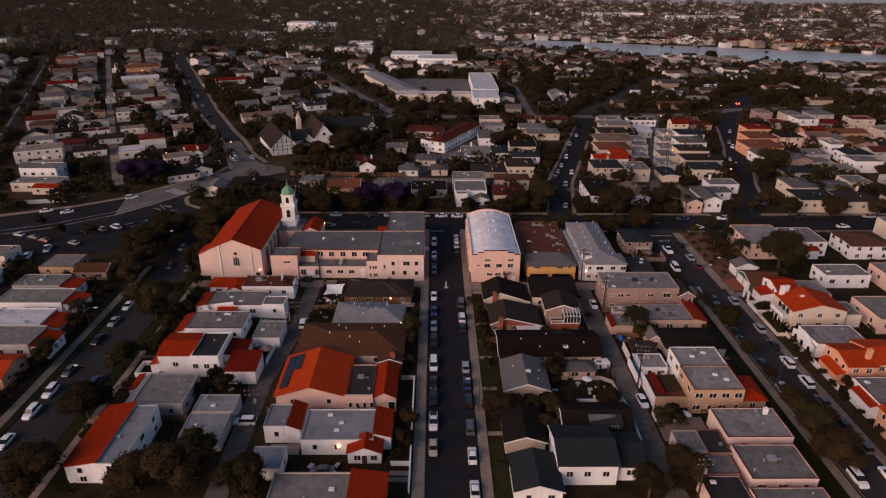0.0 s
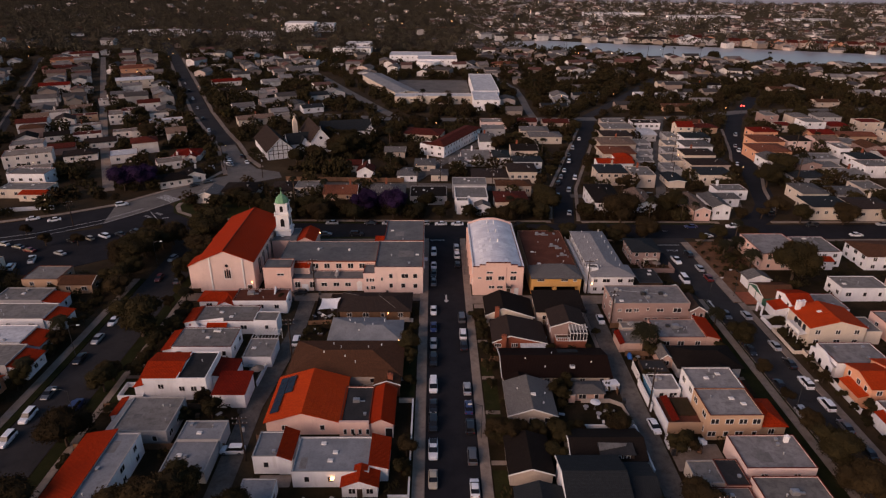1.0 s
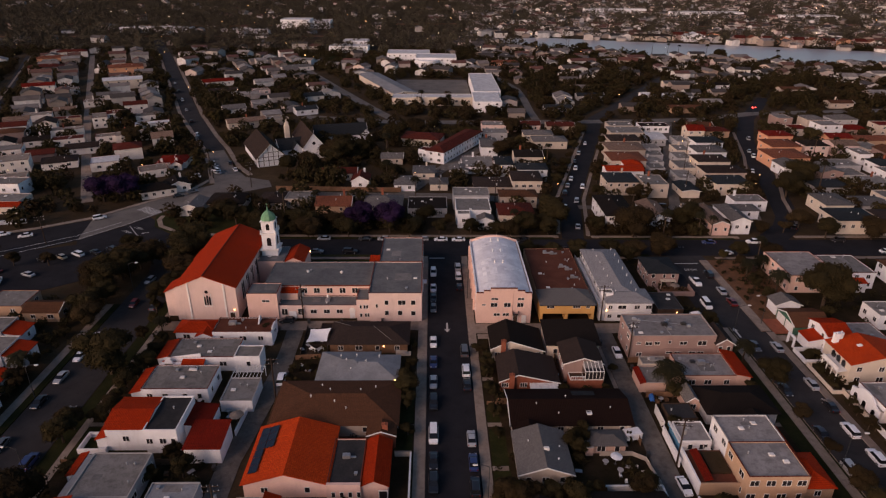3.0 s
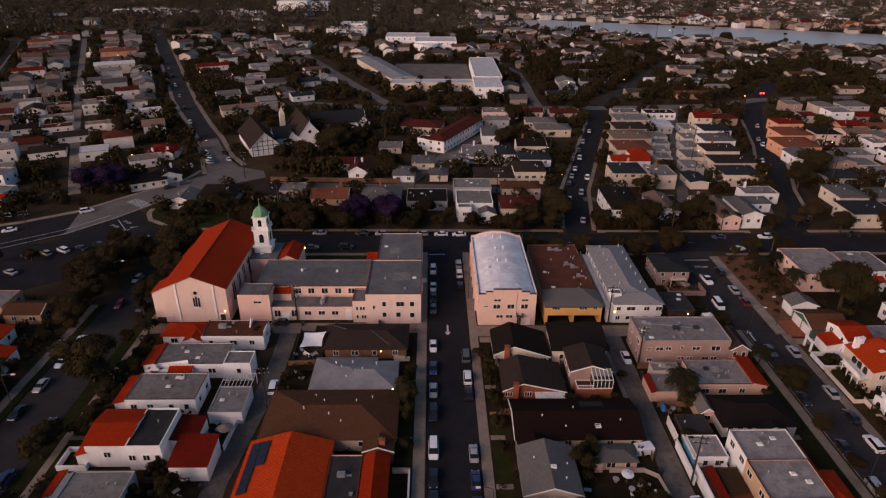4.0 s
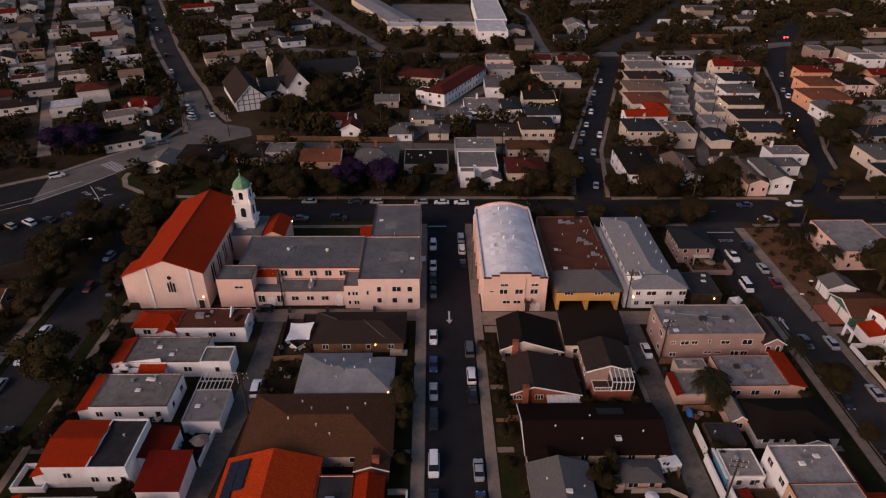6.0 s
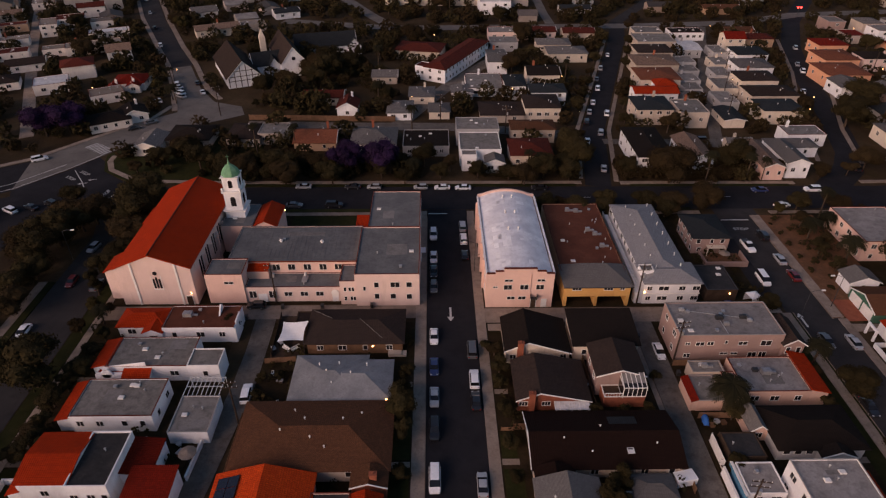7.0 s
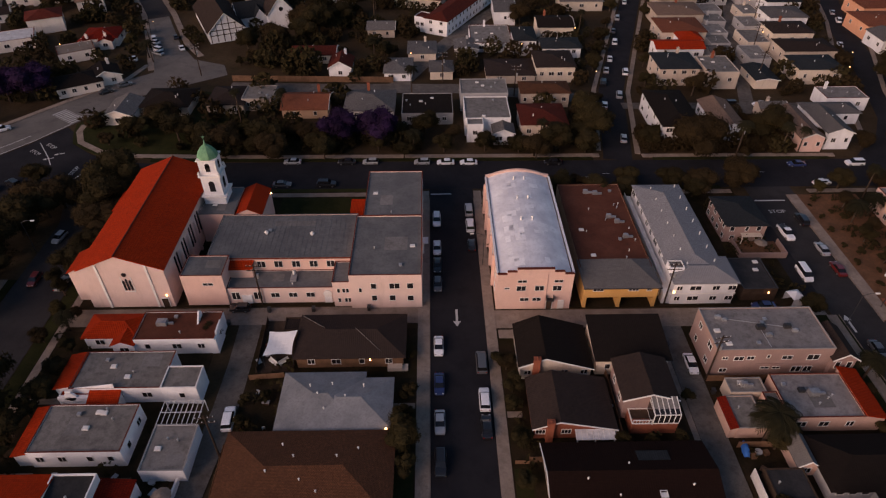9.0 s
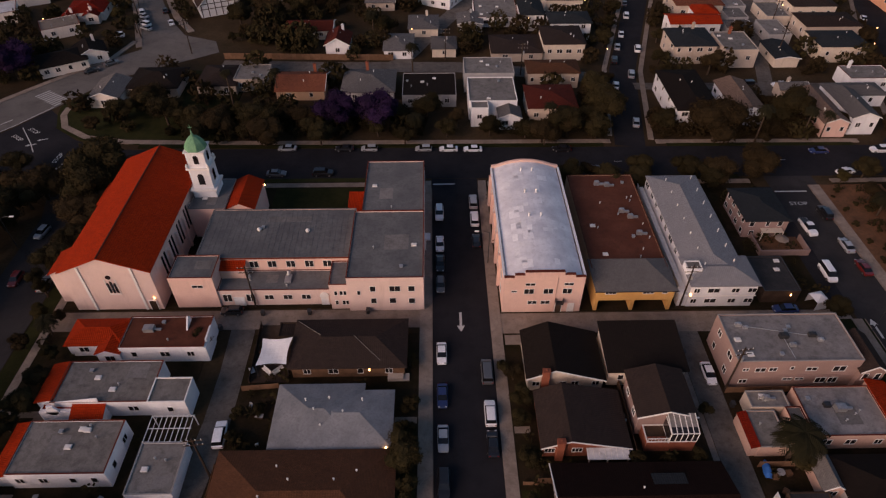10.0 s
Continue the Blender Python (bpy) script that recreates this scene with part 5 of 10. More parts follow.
H = House("white stucco house with a flat roof and a red tiled edge", -18.2, 101.5)
H.vol(-26.3, 97.0, -12.3, 106.2, 3.3, "flat", "white", "blue_felt", para=0.5, win="s3", vents=3, roof_label="pale bluish flat roof")
H.vol(-12.28, 98.4, -9.0, 106.4, 3.2, "shede", "white", "tile", rise=1.0, over=0.25)
H.vol(-17.0, 94.6, -10.6, 98.6, 2.7, "gable", "white", "tile", rise=1.3, axis="y", over=0.3, win="s2", roof_label="red tile porch roof")
H.door("s", -13.8, 94.54)
H.lamp(-19.0, 96.75, 2.3, "warm_glow", 0.35)
H = House("small white stucco house with a red tile edge", -30.6, 104)
H.vol(-34.2, 100.4, -29.4, 107.2, 3.9, "flat", "white", "blue_felt", para=0.4, win="s1", vents=1)
H.vol(-29.38, 100.2, -27.0, 108.0, 3.5, "shede", "white", "tile", rise=1.2, over=0.2)
H = House("flat-roofed house with a red tile front roof", -19, 84)
H.vol(-29.2, 78, -15.2, 88.4, 3.4, "flat", "cream", "felt", para=0.4, vents=3)
H.vol(-15.18, 78, -9.0, 88.4, 3.4, "shede", "cream", "tile", rise=1.0, over=0.3)
H = House("small flat-roofed garage on the alley", -31.8, 93.2, category="garage", name="garage")
H.vol(-34.8, 90.3, -28.8, 96.2, 2.7, "flat", "white", "blue_felt", para=0.25, vents=0, win="e1")

# ---------------------------------------------------------------- block between the west street and its alley
H = House("white stucco house with red tile and brown flat roofs", -52, 163)
H.vol(-64.9, 161.8, -55.3, 167.2, 3.2, "hip", "white", "tile", rise=1.3, over=0.4, win="s2", roof_label="red tile roof")
H.vol(-59.2, 159.9, -55.3, 163.0, 3.0, "gable", "white", "tile", rise=0.9, axis="y", over=0.25, win="s1")
H.vol(-55.28, 160.3, -40.9, 167.2, 3.7, "flat", "white", "brown_felt", "coping", para=0.3, win="s3", vents=2)
H.ac(-51.2, 164.2, 3.7, 0.9)
for sx_ in (-44.9, -44.6):
    H.part("gable_wall", Geo().face([(sx_, 163.9, 3.8), (sx_, 166.6, 3.8), (sx_, 166.3, 5.2), (sx_, 165.8, 5.5)][::1 if sx_ < -44.7 else -1]), "white")
H.part("gable_wall", Geo().face([(-44.9, 163.9, 3.8), (-44.6, 163.9, 3.8), (-44.6, 165.8, 5.5), (-44.9, 165.8, 5.5)]).face([(-44.6, 166.6, 3.8), (-44.9, 166.6, 3.8), (-44.9, 165.8, 5.5), (-44.6, 165.8, 5.5)]), "white")
H.part("end_parapet", Geo().box(-40.88, 161.4, 0.1, -40.6, 164.6, 4.5).box(-40.88, 160.3, 0.1, -40.6, 161.4, 3.6), "white")
H = House("white stucco house with a grey flat roof and red edge", -50.5, 153)
H.vol(-62.0, 149.6, -46.7, 157.6, 3.6, "flat", "white", "felt", "coping", para=0.3, win="s3", vents=4)
H.vol(-46.68, 149.2, -40.8, 153.8, 4.0, "flat", "white", "felt", "trim", para=0.3, win="s1", vents=0)
H.vol(-64.8, 150.4, -62.02, 157.4, 3.0, "shedw", "white", "tile", rise=0.8, over=0.3)
H.vol(-58.4, 147.6, -53.6, 149.58, 2.5, "sheds", "white", "tile", rise=0.9, over=0.2, win="s2")
H.vol(-63.6, 149.0, -58.42, 150.2, 2.6, "flat", "white", "tile", "white", para=0.2, vents=0)
H.part("roof_fin", Geo().face([(-61.6, 149.58, 3.9), (-54.4, 149.58, 3.9), (-54.4, 149.58, 4.9)]).face([(-54.4, 149.72, 3.9), (-61.6, 149.72, 3.9), (-54.4, 149.72, 4.9)]).face([(-61.6, 149.58, 3.9), (-54.4, 149.58, 4.9), (-54.4, 149.72, 4.9), (-61.6, 149.72, 3.9)]), "white")
H.part("scroll_gable", Geo().prism([(-63.8, 148.66), (-58.6, 148.66), (-58.6, 148.96), (-63.8, 148.96)], 0.1, 2.7).tube((-61.6, 148.66, 2.9), (-61.6, 148.96, 2.9), 1.0, 1.0, 14).box(-62.1, 148.66, 3.7, -61.1, 148.96, 4.2), "white")
H = House("white stucco house with a grey flat roof", -55, 142)
H.vol(-63.2, 137.6, -49.0, 146.3, 3.7, "flat", "white", "felt", "coping", para=0.3, win="s4 e2", vents=6)
H.vol(-65.6, 137.9, -63.22, 146.3, 2.8, "shedw", "white", "tile", rise=0.7, over=0.3)
H = House("low flat-roofed garage with a white wall", -41.9, 139.5, category="garage", name="garage")
H.vol(-45.7, 134.9, -38.95, 143.0, 2.7, "flat", "white", "felt", para=0.25, vents=3)
P = thing("pergola", "white slatted timber pergola beside the garage", "pergola", -42.5, 145.5, 0)
for k_ in range(9):
    part("slat", Geo().box(-3.3 + k_ * 0.8, -2.4, 2.7, -3.22 + k_ * 0.8, 2.4, 2.82), M["trim"], P)
for yy in (-2.3, 0, 2.2):
    part("beam", Geo().box(-3.4, yy, 2.58, 3.3, yy + 0.1, 2.7), M["trim"], P)
for sx in (-3.3, 3.1):
    for sy in (-2.3, 2.2):
        part("post", Geo().box(sx, sy, 0, sx + 0.12, sy + 0.12, 2.58), M["trim"], P)
H = House("two-storey white stucco house with red tile roof and a deck whose shade is in its dark felt", -56.8, 127)
H.vol(-64.0, 123.4, -56.2, 132.8, 5.4, "gable", "white", "tile", rise=0.9, axis="x", over=0.3, win="s1")
# dark felt here carries the black shading that lies over the deck
H.vol(-56.18, 122.6, -49.9, 132.9, 5.0, "flat", "white", "dark_felt", "white", para=0.75, win="s3", vents=1)
H.vol(-66.0, 123.4, -64.02, 130, 2.8, "shedw", "white", "tile", rise=0.8, over=0.25)
H.vol(-49.88, 126.2, -45.2, 133.0, 3.4, "shede", "white", "dark_tile", rise=0.6, over=0.2)
H.vol(-47.8, 119.8, -41.0, 127.0, 3.6, "sheds", "white", "dark_tile", rise=0.7, over=0.25)
H.part("patio_wall", Geo().ring(-69.6, 122.4, -64.1, 127.4, 0.25, 0.1, 1.3), "white")
UM = thing("patio_umbrella", "pale round patio umbrella on a terrace", "umbrella", -41.2, 131.2, 0)
ug = Geo()
for i in range(10):
    t0, t1 = i * 0.62832, (i + 1) * 0.62832
    ug.face([(1.5 * math.cos(t0), 1.5 * math.sin(t0), 2.3), (1.5 * math.cos(t1), 1.5 * math.sin(t1), 2.3), (0, 0, 2.85)])
    ug.face([(1.5 * math.cos(t1), 1.5 * math.sin(t1), 2.26), (1.5 * math.cos(t0), 1.5 * math.sin(t0), 2.26), (0, 0, 2.8)])
part("canopy", ug, M["concrete"], UM)
part("pole", Geo().tube((0, 0, 0.1), (0, 0, 2.8), 0.04, 0.04, 6), M["dark_metal"], UM)
part("base", Geo().tube((0, 0, 0.1), (0, 0, 0.2), 0.35, 0.3, 10), M["dark_metal"], UM)
H = House("grey house with a flat felt roof", -58.5, 113)
H.vol(-63.6, 107.9, -53.0, 118.6, 3.5, "flat", "grey_wall", "felt", para=0.35, win="s2 e3", vents=3)
H.vol(-65.4, 108.2, -63.62, 118.4, 2.9, "shedw", "white", "blue_felt", rise=0.8, over=0.2)
H.vol(-66.8, 114, -65.42, 119.5, 2.7, "shedw", "white", "tile", rise=0.5, over=0.2)
H = House("white two-storey house with a red tile slope and long flat roof", -62, 98)
H.vol(-67.6, 89.8, -61.8, 106.8, 4.0, "shedw", "white", "tile", rise=1.1, over=0.3, win="s1", storeys=2, roof_label="red tile roof")
H.vol(-61.78, 89.6, -57.0, 106.2, 4.6, "flat", "white", "blue_felt", para=0.3, win="s1 e3", storeys=2, vents=2)
H = House("low building with a pale bluish flat roof", -46.4, 104)
H.vol(-50.6, 98.0, -42.4, 106.2, 2.7, "flat", "grey_wall", "blue_felt", para=0.2, vents=2)
H.vol(-50.4, 106.22, -42.0, 111.8, 3.0, "flat", "grey_wall", "blue_felt", para=0.2, vents=3)

# ---------------------------------------------------------------- block between the central street and the east alley
H = House("house with a black gabled roof and brick chimney", 19.2, 158.2)
H.saltbox(13.3, 17.5, 25.6, 153.4, 163.0, 3.6, 5.6, 2.9, "cream", "dark_shingle", 0.45, "black shingle roof")
for xx in (14.6, 19.0, 21.0, 24.4):
    H.window("s", xx, 153.4, 1.9, 1.1, 1.0, 1)
H.chimney(15.9, 152.8, 0.1, 6.0)
H = House("house with a broad black shed roof", 32.7, 158.6)
H.vol(26.6, 154.2, 39.0, 163.2, 4.0, "sheds", "cream", "dark_shingle", rise=1.3, over=0.5, win="s3")
H = House("house with a dark brown gabled roof, brick front and porch", 19.6, 144.6)
H.saltbox(14.2, 18.1, 27.0, 141.4, 151.0, 3.0, 4.7, 2.6, "brick", "taupe_shingle", 0.45, "dark brown gabled roof")
for xx in (15.2, 19.3):
    H.window("s", xx, 141.4, 1.9, 1.5, 1.0, 2)
H.part("porch_roof", Geo().slope([(20.6, 139.6, 2.15), (26.9, 139.6, 2.15), (26.9, 141.35, 2.5), (20.6, 141.35, 2.5)], (1, 0), 0.1), "white_roof")
for k_ in range(8):
    H.part("porch_rib", Geo().slope([(20.65 + k_ * 0.87, 139.56, 2.2), (20.73 + k_ * 0.87, 139.56, 2.2), (20.73 + k_ * 0.87, 141.3, 2.55), (20.65 + k_ * 0.87, 141.3, 2.55)], (1, 0), 0.05), "trim")
for px_ in (20.8, 23.6, 26.6):
    H.part("porch_post", Geo().box(px_, 139.7, 0.1, px_ + 0.14, 139.84, 2.1), "trim")
H.chimney(16.6, 141.0, 0.1, 4.9)
H = House("house with a gabled brown roof and a white glazed sunroom", 33.2, 148)
H.vol(29.0, 145.0, 37.3, 153.0, 5.2, "gable", "rose", "taupe_shingle", rise=1.4, axis="y", over=0.5, win="w2")
H.vol(29.8, 142.0, 37.2, 144.98, 2.5, "flat", "brick", "dark_wood", "trim", para=0.1, vents=0)
for k_ in range(7):
    H.part("baluster", Geo().box(29.9 + k_ * 0.5, 142.02, 2.6, 29.97 + k_ * 0.5, 142.09, 3.5), "trim")
H.part("handrail", Geo().box(29.85, 142.0, 3.5, 33.0, 142.12, 3.6), "trim")
sr = Geo()
for k_ in range(6):
    sr.box(33.0 + k_ * 0.82, 141.9, 2.8, 33.1 + k_ * 0.82, 142.05, 5.0)
sr.box(33.0, 141.9, 2.8, 37.2, 142.05, 2.95).box(33.0, 141.9, 4.9, 37.2, 142.05, 5.05)
for k_ in range(6):
    sr.slope([(32.95 + k_ * 0.82, 141.85, 5.06), (33.07 + k_ * 0.82, 141.85, 5.06), (33.07 + k_ * 0.82, 144.9, 5.84), (32.95 + k_ * 0.82, 144.9, 5.84)], (1, 0), 0.1)
sr.box(32.95, 141.9, 2.5, 33.07, 144.95, 2.62).box(32.95, 141.9, 4.9, 33.07, 144.95, 5.02)
H.part("sunroom_frame", sr, "trim")
H.part("sunroom_roof", Geo().slope([(32.95, 142.9, 5.27), (37.15, 142.9, 5.27), (37.15, 144.95, 5.78), (32.95, 144.95, 5.78)], (1, 0), 0.05), "felt_pale", "grey sheet roof")
for k_ in range(5):
    H.part("roof_pane", Geo().slope([(33.08 + k_ * 0.82, 141.9, 5.03), (33.76 + k_ * 0.82, 141.9, 5.03), (33.76 + k_ * 0.82, 142.88, 5.27), (33.08 + k_ * 0.82, 142.88, 5.27)], (1, 0), 0.03), "glass")
H.part("side_pane", Geo().box(32.99, 142.1, 2.65, 33.02, 144.9, 4.9), "glass")
for k_ in range(4):
    H.part("planter", Geo().box(30.0 + k_ * 0.72, 142.3, 2.56, 30.55 + k_ * 0.72, 142.8, 2.95), "brick")
for k_ in range(5):
    H.part("sunroom_pane", Geo().box(33.1 + k_ * 0.82, 141.95, 2.95, 33.82 + k_ * 0.82, 142.0, 4.9), "glass")
H = House("long low house with a dark maroon shingle roof", 27.4, 132.6)
H.vol(15.2, 127.2, 39.2, 138.2, 2.9, "gable", "beige", "maroon_dark", rise=1.8, axis="x", over=0.55, win="s6 w2", roof_label="long dark brown shingle roof")
H.part("roof_hatch", Geo().box(30.6, 129.0, 3.3, 31.5, 129.9, 3.85).ring(30.5, 128.9, 31.6, 130.0, 0.12, 3.85, 3.95), "trim")
H.part("roof_patch", Geo().slope([(28.6, 134.6, 4.28), (33.4, 134.6, 4.28), (33.4, 136.4, 3.99), (28.6, 136.4, 3.99)], (1, 0), 0.04), "slate")
H.vol(15.3, 124.8, 21.4, 127.18, 2.8, "gable", "dusty_peach", "maroon_dark", rise=1.1, axis="y", over=0.3, win="s2")
for vx, vy in ((20.5, 131.6), (24.8, 129.4), (27.0, 134.0), (35.6, 130.6)):
    H.pipe(vx, vy, 2.9 + 1.8 * min(vy - 127.2, 138.2 - vy) / 5.5)
for k_ in range(4):
    H.part("downpipe", Geo().tube((17.0 + k_ * 7.2, 127.1, 0.1), (17.0 + k_ * 7.2, 127.1, 2.9), 0.05, 0.05, 6), "trim")
H = House("small house with a weathered grey gabled roof", 19.6, 118.6)
H.vol(15.0, 113.5, 24.6, 124.7, 3.0, "gable", "beige", "grey_shingle", rise=1.7, axis="y", over=0.45, win="s3", roof_label="weathered grey gabled roof")
H.part("skylight", Geo().box(19.9, 117.8, 4.5, 20.9, 118.4, 5.05), "trim")
for vx, vy in ((22.4, 116.2), (23.2, 119.8), (17.4, 121.0)):
    H.pipe(vx, vy, 3.0 + 1.7 * min(vx - 15.0, 24.6 - vx) / 4.8)
H = House("small dusty peach shed with a grey hipped roof", 33.4, 124, category="shed", name="shed")
H.vol(30.3, 121.9, 36.7, 126.0, 2.2, "hip", "dusty_peach", "grey_shingle", rise=0.8, over=0.35, win="s2")
H.vol(28.9, 121.2, 30.28, 123.2, 1.9, "flat", "dusty_peach", "felt", para=0.08, vents=0)
TRL = thing("box_trailer", "white box trailer parked beside the alley", "trailer", 39.2, 126.0, 0, 12)
part("box", Geo().box(-1.7, -1.0, 0.55, 1.7, 1.0, 2.0), M["white"], TRL)
part("chassis", Geo().box(-1.8, -0.8, 0.38, 1.8, 0.8, 0.55).box(1.8, -0.05, 0.42, 2.7, 0.05, 0.52), M["dark_metal"], TRL)
for sy in (-1, 1):
    part("wheel", Geo().tube((-0.3, sy * 0.86, 0.32), (-0.3, sy * 1.04, 0.32), 0.32, 0.32, 14), M["tyre"], TRL)
part("drawbar_foot", Geo().tube((2.5, 0, 0), (2.5, 0, 0.5), 0.05, 0.05, 6), M["metal"], TRL)
YW = thing("garden_wall", "low white wall round a cluttered back yard", "wall", 36, 118, 0)
part("panel", Geo().box(-4.4, 3.15, 0.1, 2.0, 3.33, 1.0), M["beige"], YW)
part("panel", Geo().prism([(2.0, 3.15), (4.1, 1.75), (4.22, 1.9), (2.05, 3.34)], 0.1, 1.0), M["beige"], YW)
part("panel", Geo().prism([(4.1, 1.75), (4.9, -4.6), (5.06, -4.6), (4.26, 1.78)], 0.1, 1.0), M["beige"], YW)
part("coping", Geo().box(-4.45, 3.1, 1.0, 2.0, 3.38, 1.08), M["beige"], YW)
H = House("two-storey white house with dark green-grey roofs", 29, 93)
H.vol(22.2, 88.9, 33.0, 99.4, 4.9, "gable", "white", "slate", rise=1.5, axis="x", over=0.4, win="s3 w1")
H.vol(33.02, 90.0, 38.6, 99.0, 3.6, "gable", "white", "slate", rise=1.2, axis="x", over=0.4, win="s1")
H.vol(13.8, 84.3, 22.18, 93.4, 3.2, "gable", "white", "slate", rise=1.4, axis="y", over=0.4, win="s2 w2")
H = House("house with a dark gabled roof and a pale dormer", 31.0, 105.4)
H.vol(25.5, 100.6, 39.4, 109.0, 3.0, "gable", "beige", "dark_shingle", rise=1.6, axis="x", over=0.4)
H.part("dormer", Geo().box(30.8, 100.7, 2.9, 37.0, 103.4, 4.1), "dark_wood")
H.part("dormer_roof", Geo().slope([(30.5, 100.5, 4.15), (37.3, 100.5, 4.15), (37.3, 103.6, 4.45), (30.5, 103.6, 4.45)], (1, 0), 0.07), "dark_felt")
H.part("flashing", Geo().slope([(30.5, 101.4, 4.42), (35.8, 102.6, 4.54), (36.2, 103.3, 4.60), (30.7, 103.5, 4.62)], (1, 0), 0.03), "felt")
for k_ in range(3):
    H.window("s", 32.2 + 1.7 * k_, 100.7, 3.45, 1.2, 0.8, 1)
H = House("low house with a dark brown roof", 17.5, 101)
H.vol(13.4, 97.2, 21.2, 107.0, 2.9, "gable", "beige", "dark_shingle", rise=1.3, axis="y", over=0.4)

# ---------------------------------------------------------------- block between the east alley and the east street
H = House("two-storey dusty rose apartment house with a grey flat roof", 56, 158)
H.vol(46.4, 153.4, 66.6, 163.4, 6.6, "flat", "rose", "lit_felt", "grey_coping", para=0.4, win="w2", storeys=2, vents=5)
H.vol(66.62, 152.6, 70.6, 160.0, 5.2, "gable", "rose", "taupe_shingle", rise=1.3, axis="y", over=0.4)
for xx, zz, ww, hh in ((48.2, 4.9, 0.9, 0.6), (50.6, 4.8, 1.6, 0.9), (52.6, 4.9, 1.2, 0.8), (55.6, 5.2, 0.5, 0.7), (58.9, 4.9, 1.7, 0.8), (63.4, 4.9, 2.0, 1.2), (55.8, 2.3, 1.5, 0.5), (57.8, 2.3, 1.3, 0.5), (61.4, 1.9, 1.6, 1.3), (63.4, 1.9, 1.4, 1.3), (48.6, 1.8, 1.2, 0.9)):
    H.window("s", xx, 153.4, zz, ww, hh, 1 if ww > 0.7 else 0)
for xx in (67.6, 69.6):
    H.window("s", xx, 152.6, 3.7, 0.8, 1.5, 0)
H.part("string_course", Geo().box(53.8, 153.3, 3.2, 66.5, 153.38, 3.4), "rose")
for ax_, ay_, as_ in ((49.0, 161.0, 0.5), (50.0, 160.4, 0.4), (55.6, 158.4, 0.7), (56.4, 156.6, 0.5), (60.4, 158.6, 0.6), (61.4, 157.6, 0.45)):
    H.part("roof_plant", Geo().box(ax_ - as_, ay_ - as_ * 0.6, 6.86, ax_ + as_, ay_ + as_ * 0.6, 6.9 + as_).tube((ax_, ay_, 6.9 + as_), (ax_, ay_, 7.05 + as_), as_ * 0.5, as_ * 0.5, 10), "dark_metal" if as_ > 0.5 else "metal")
H.part("conduit", Geo().tube((49.0, 161.0, 6.9), (60.4, 158.6, 6.9), 0.06, 0.06, 6).tube((55.6, 158.4, 6.9), (55.8, 154.0, 6.9), 0.06, 0.06, 6), "metal")
H = House("dusty peach house with a grey flat roof and red tile edge", 60, 146)
H.vol(55.0, 142.0, 67.0, 150.8, 3.4, "flat", "dusty_peach", "lit_felt", "coping", para=0.35, vents=4, win="w1 s3")
H.vol(52.6, 142.4, 54.98, 147.4, 3.1, "flat", "dusty_peach", "felt", "coping", para=0.25, vents=0)
H.ac(60.6, 146.6, 3.6, 0.8)
H.part("roof_hatch", Geo().box(58.4, 146.9, 3.6, 59.4, 147.7, 4.2), "dark_metal")
H.vol(67.02, 142.0, 70.2, 151.6, 3.3, "shede", "dusty_peach", "tile", rise=0.9, over=0.3)
H = House("low garage with grey roof and red edge", 48.4, 144.0, category="garage", name="garage")
H.vol(46.4, 140.9, 51.0, 147.2, 2.5, "flat", "dusty_peach", "felt", "grey_coping", para=0.2, vents=1)
H.vol(45.3, 141.0, 46.38, 147.0, 2.3, "shedw", "dusty_peach", "dark_tile", rise=0.5, over=0.1)
H.vol(47.6, 147.6, 53.6, 150.6, 2.8, "flat", "beige", "felt", para=0.3, vents=3)
H.ac(50.2, 149.0, 2.9, 0.5)
H = House("house with a wide black shingle roof", 63, 134.4)
H.vol(56.0, 130.2, 70.4, 138.8, 3.1, "hip", "grey_wall", "dark_shingle", rise=1.8, over=0.55, roof_label="wide black shingle roof")
H.vol(62.4, 128.6, 67.6, 130.18, 2.9, "gable", "grey_wall", "dark_shingle", rise=1.1, axis="y", over=0.35, win="s2")
for k_ in range(3):
    H.window("s", 57.4 + 1.9 * k_, 130.2, 2.1, 1.1, 1.0, 0)
H = House("small dusty peach gabled outbuilding with a grey roof", 54.4, 136.6, category="outbuilding", name="outbuilding")
H.vol(53.0, 134.2, 56.0, 139.0, 2.7, "gable", "dusty_peach", "grey_shingle", rise=1.2, axis="y", over=0.3, win="s1")
H = House("flat-roofed black shed behind a white gate", 50.2, 131.6, category="shed", name="shed")
H.vol(47.6, 128.9, 53.4, 133.9, 2.5, "flat", "dark_wood", "dark_felt", "dark_wood", para=0.1, vents=1)
H.part("gate", Geo().box(46.4, 128.4, 0.1, 46.5, 134.2, 2.3), "trim")
H = House("small white garage with a blue wall and grey flat roof", 50.6, 124.8, category="garage", name="garage")
H.vol(47.5, 121.9, 53.4, 127.6, 2.7, "flat", "white", "lit_felt", "trim", para=0.3, win="s2", vents=2)
H.part("blue_wall", Geo().box(46.9, 121.6, 0.1, 47.2, 127.9, 2.8), "sky_blue", "faded blue painted wall")
H.part("wall_cap", Geo().box(46.82, 121.6, 2.8, 47.28, 127.9, 2.92), "trim")
H.part("stair", Geo().box(49.4, 120.8, 0.1, 52.2, 121.88, 0.9).box(52.2, 120.8, 0.1, 53.2, 121.88, 1.5), "trim")
H = House("two-storey tan stucco house with flat roof and red tile sides", 59.6, 114)
H.vol(54.4, 118.0, 65.0, 125.6, 5.8, "flat", "white", "lit_felt", "grey_coping", para=0.45, win="w2", vents=4)
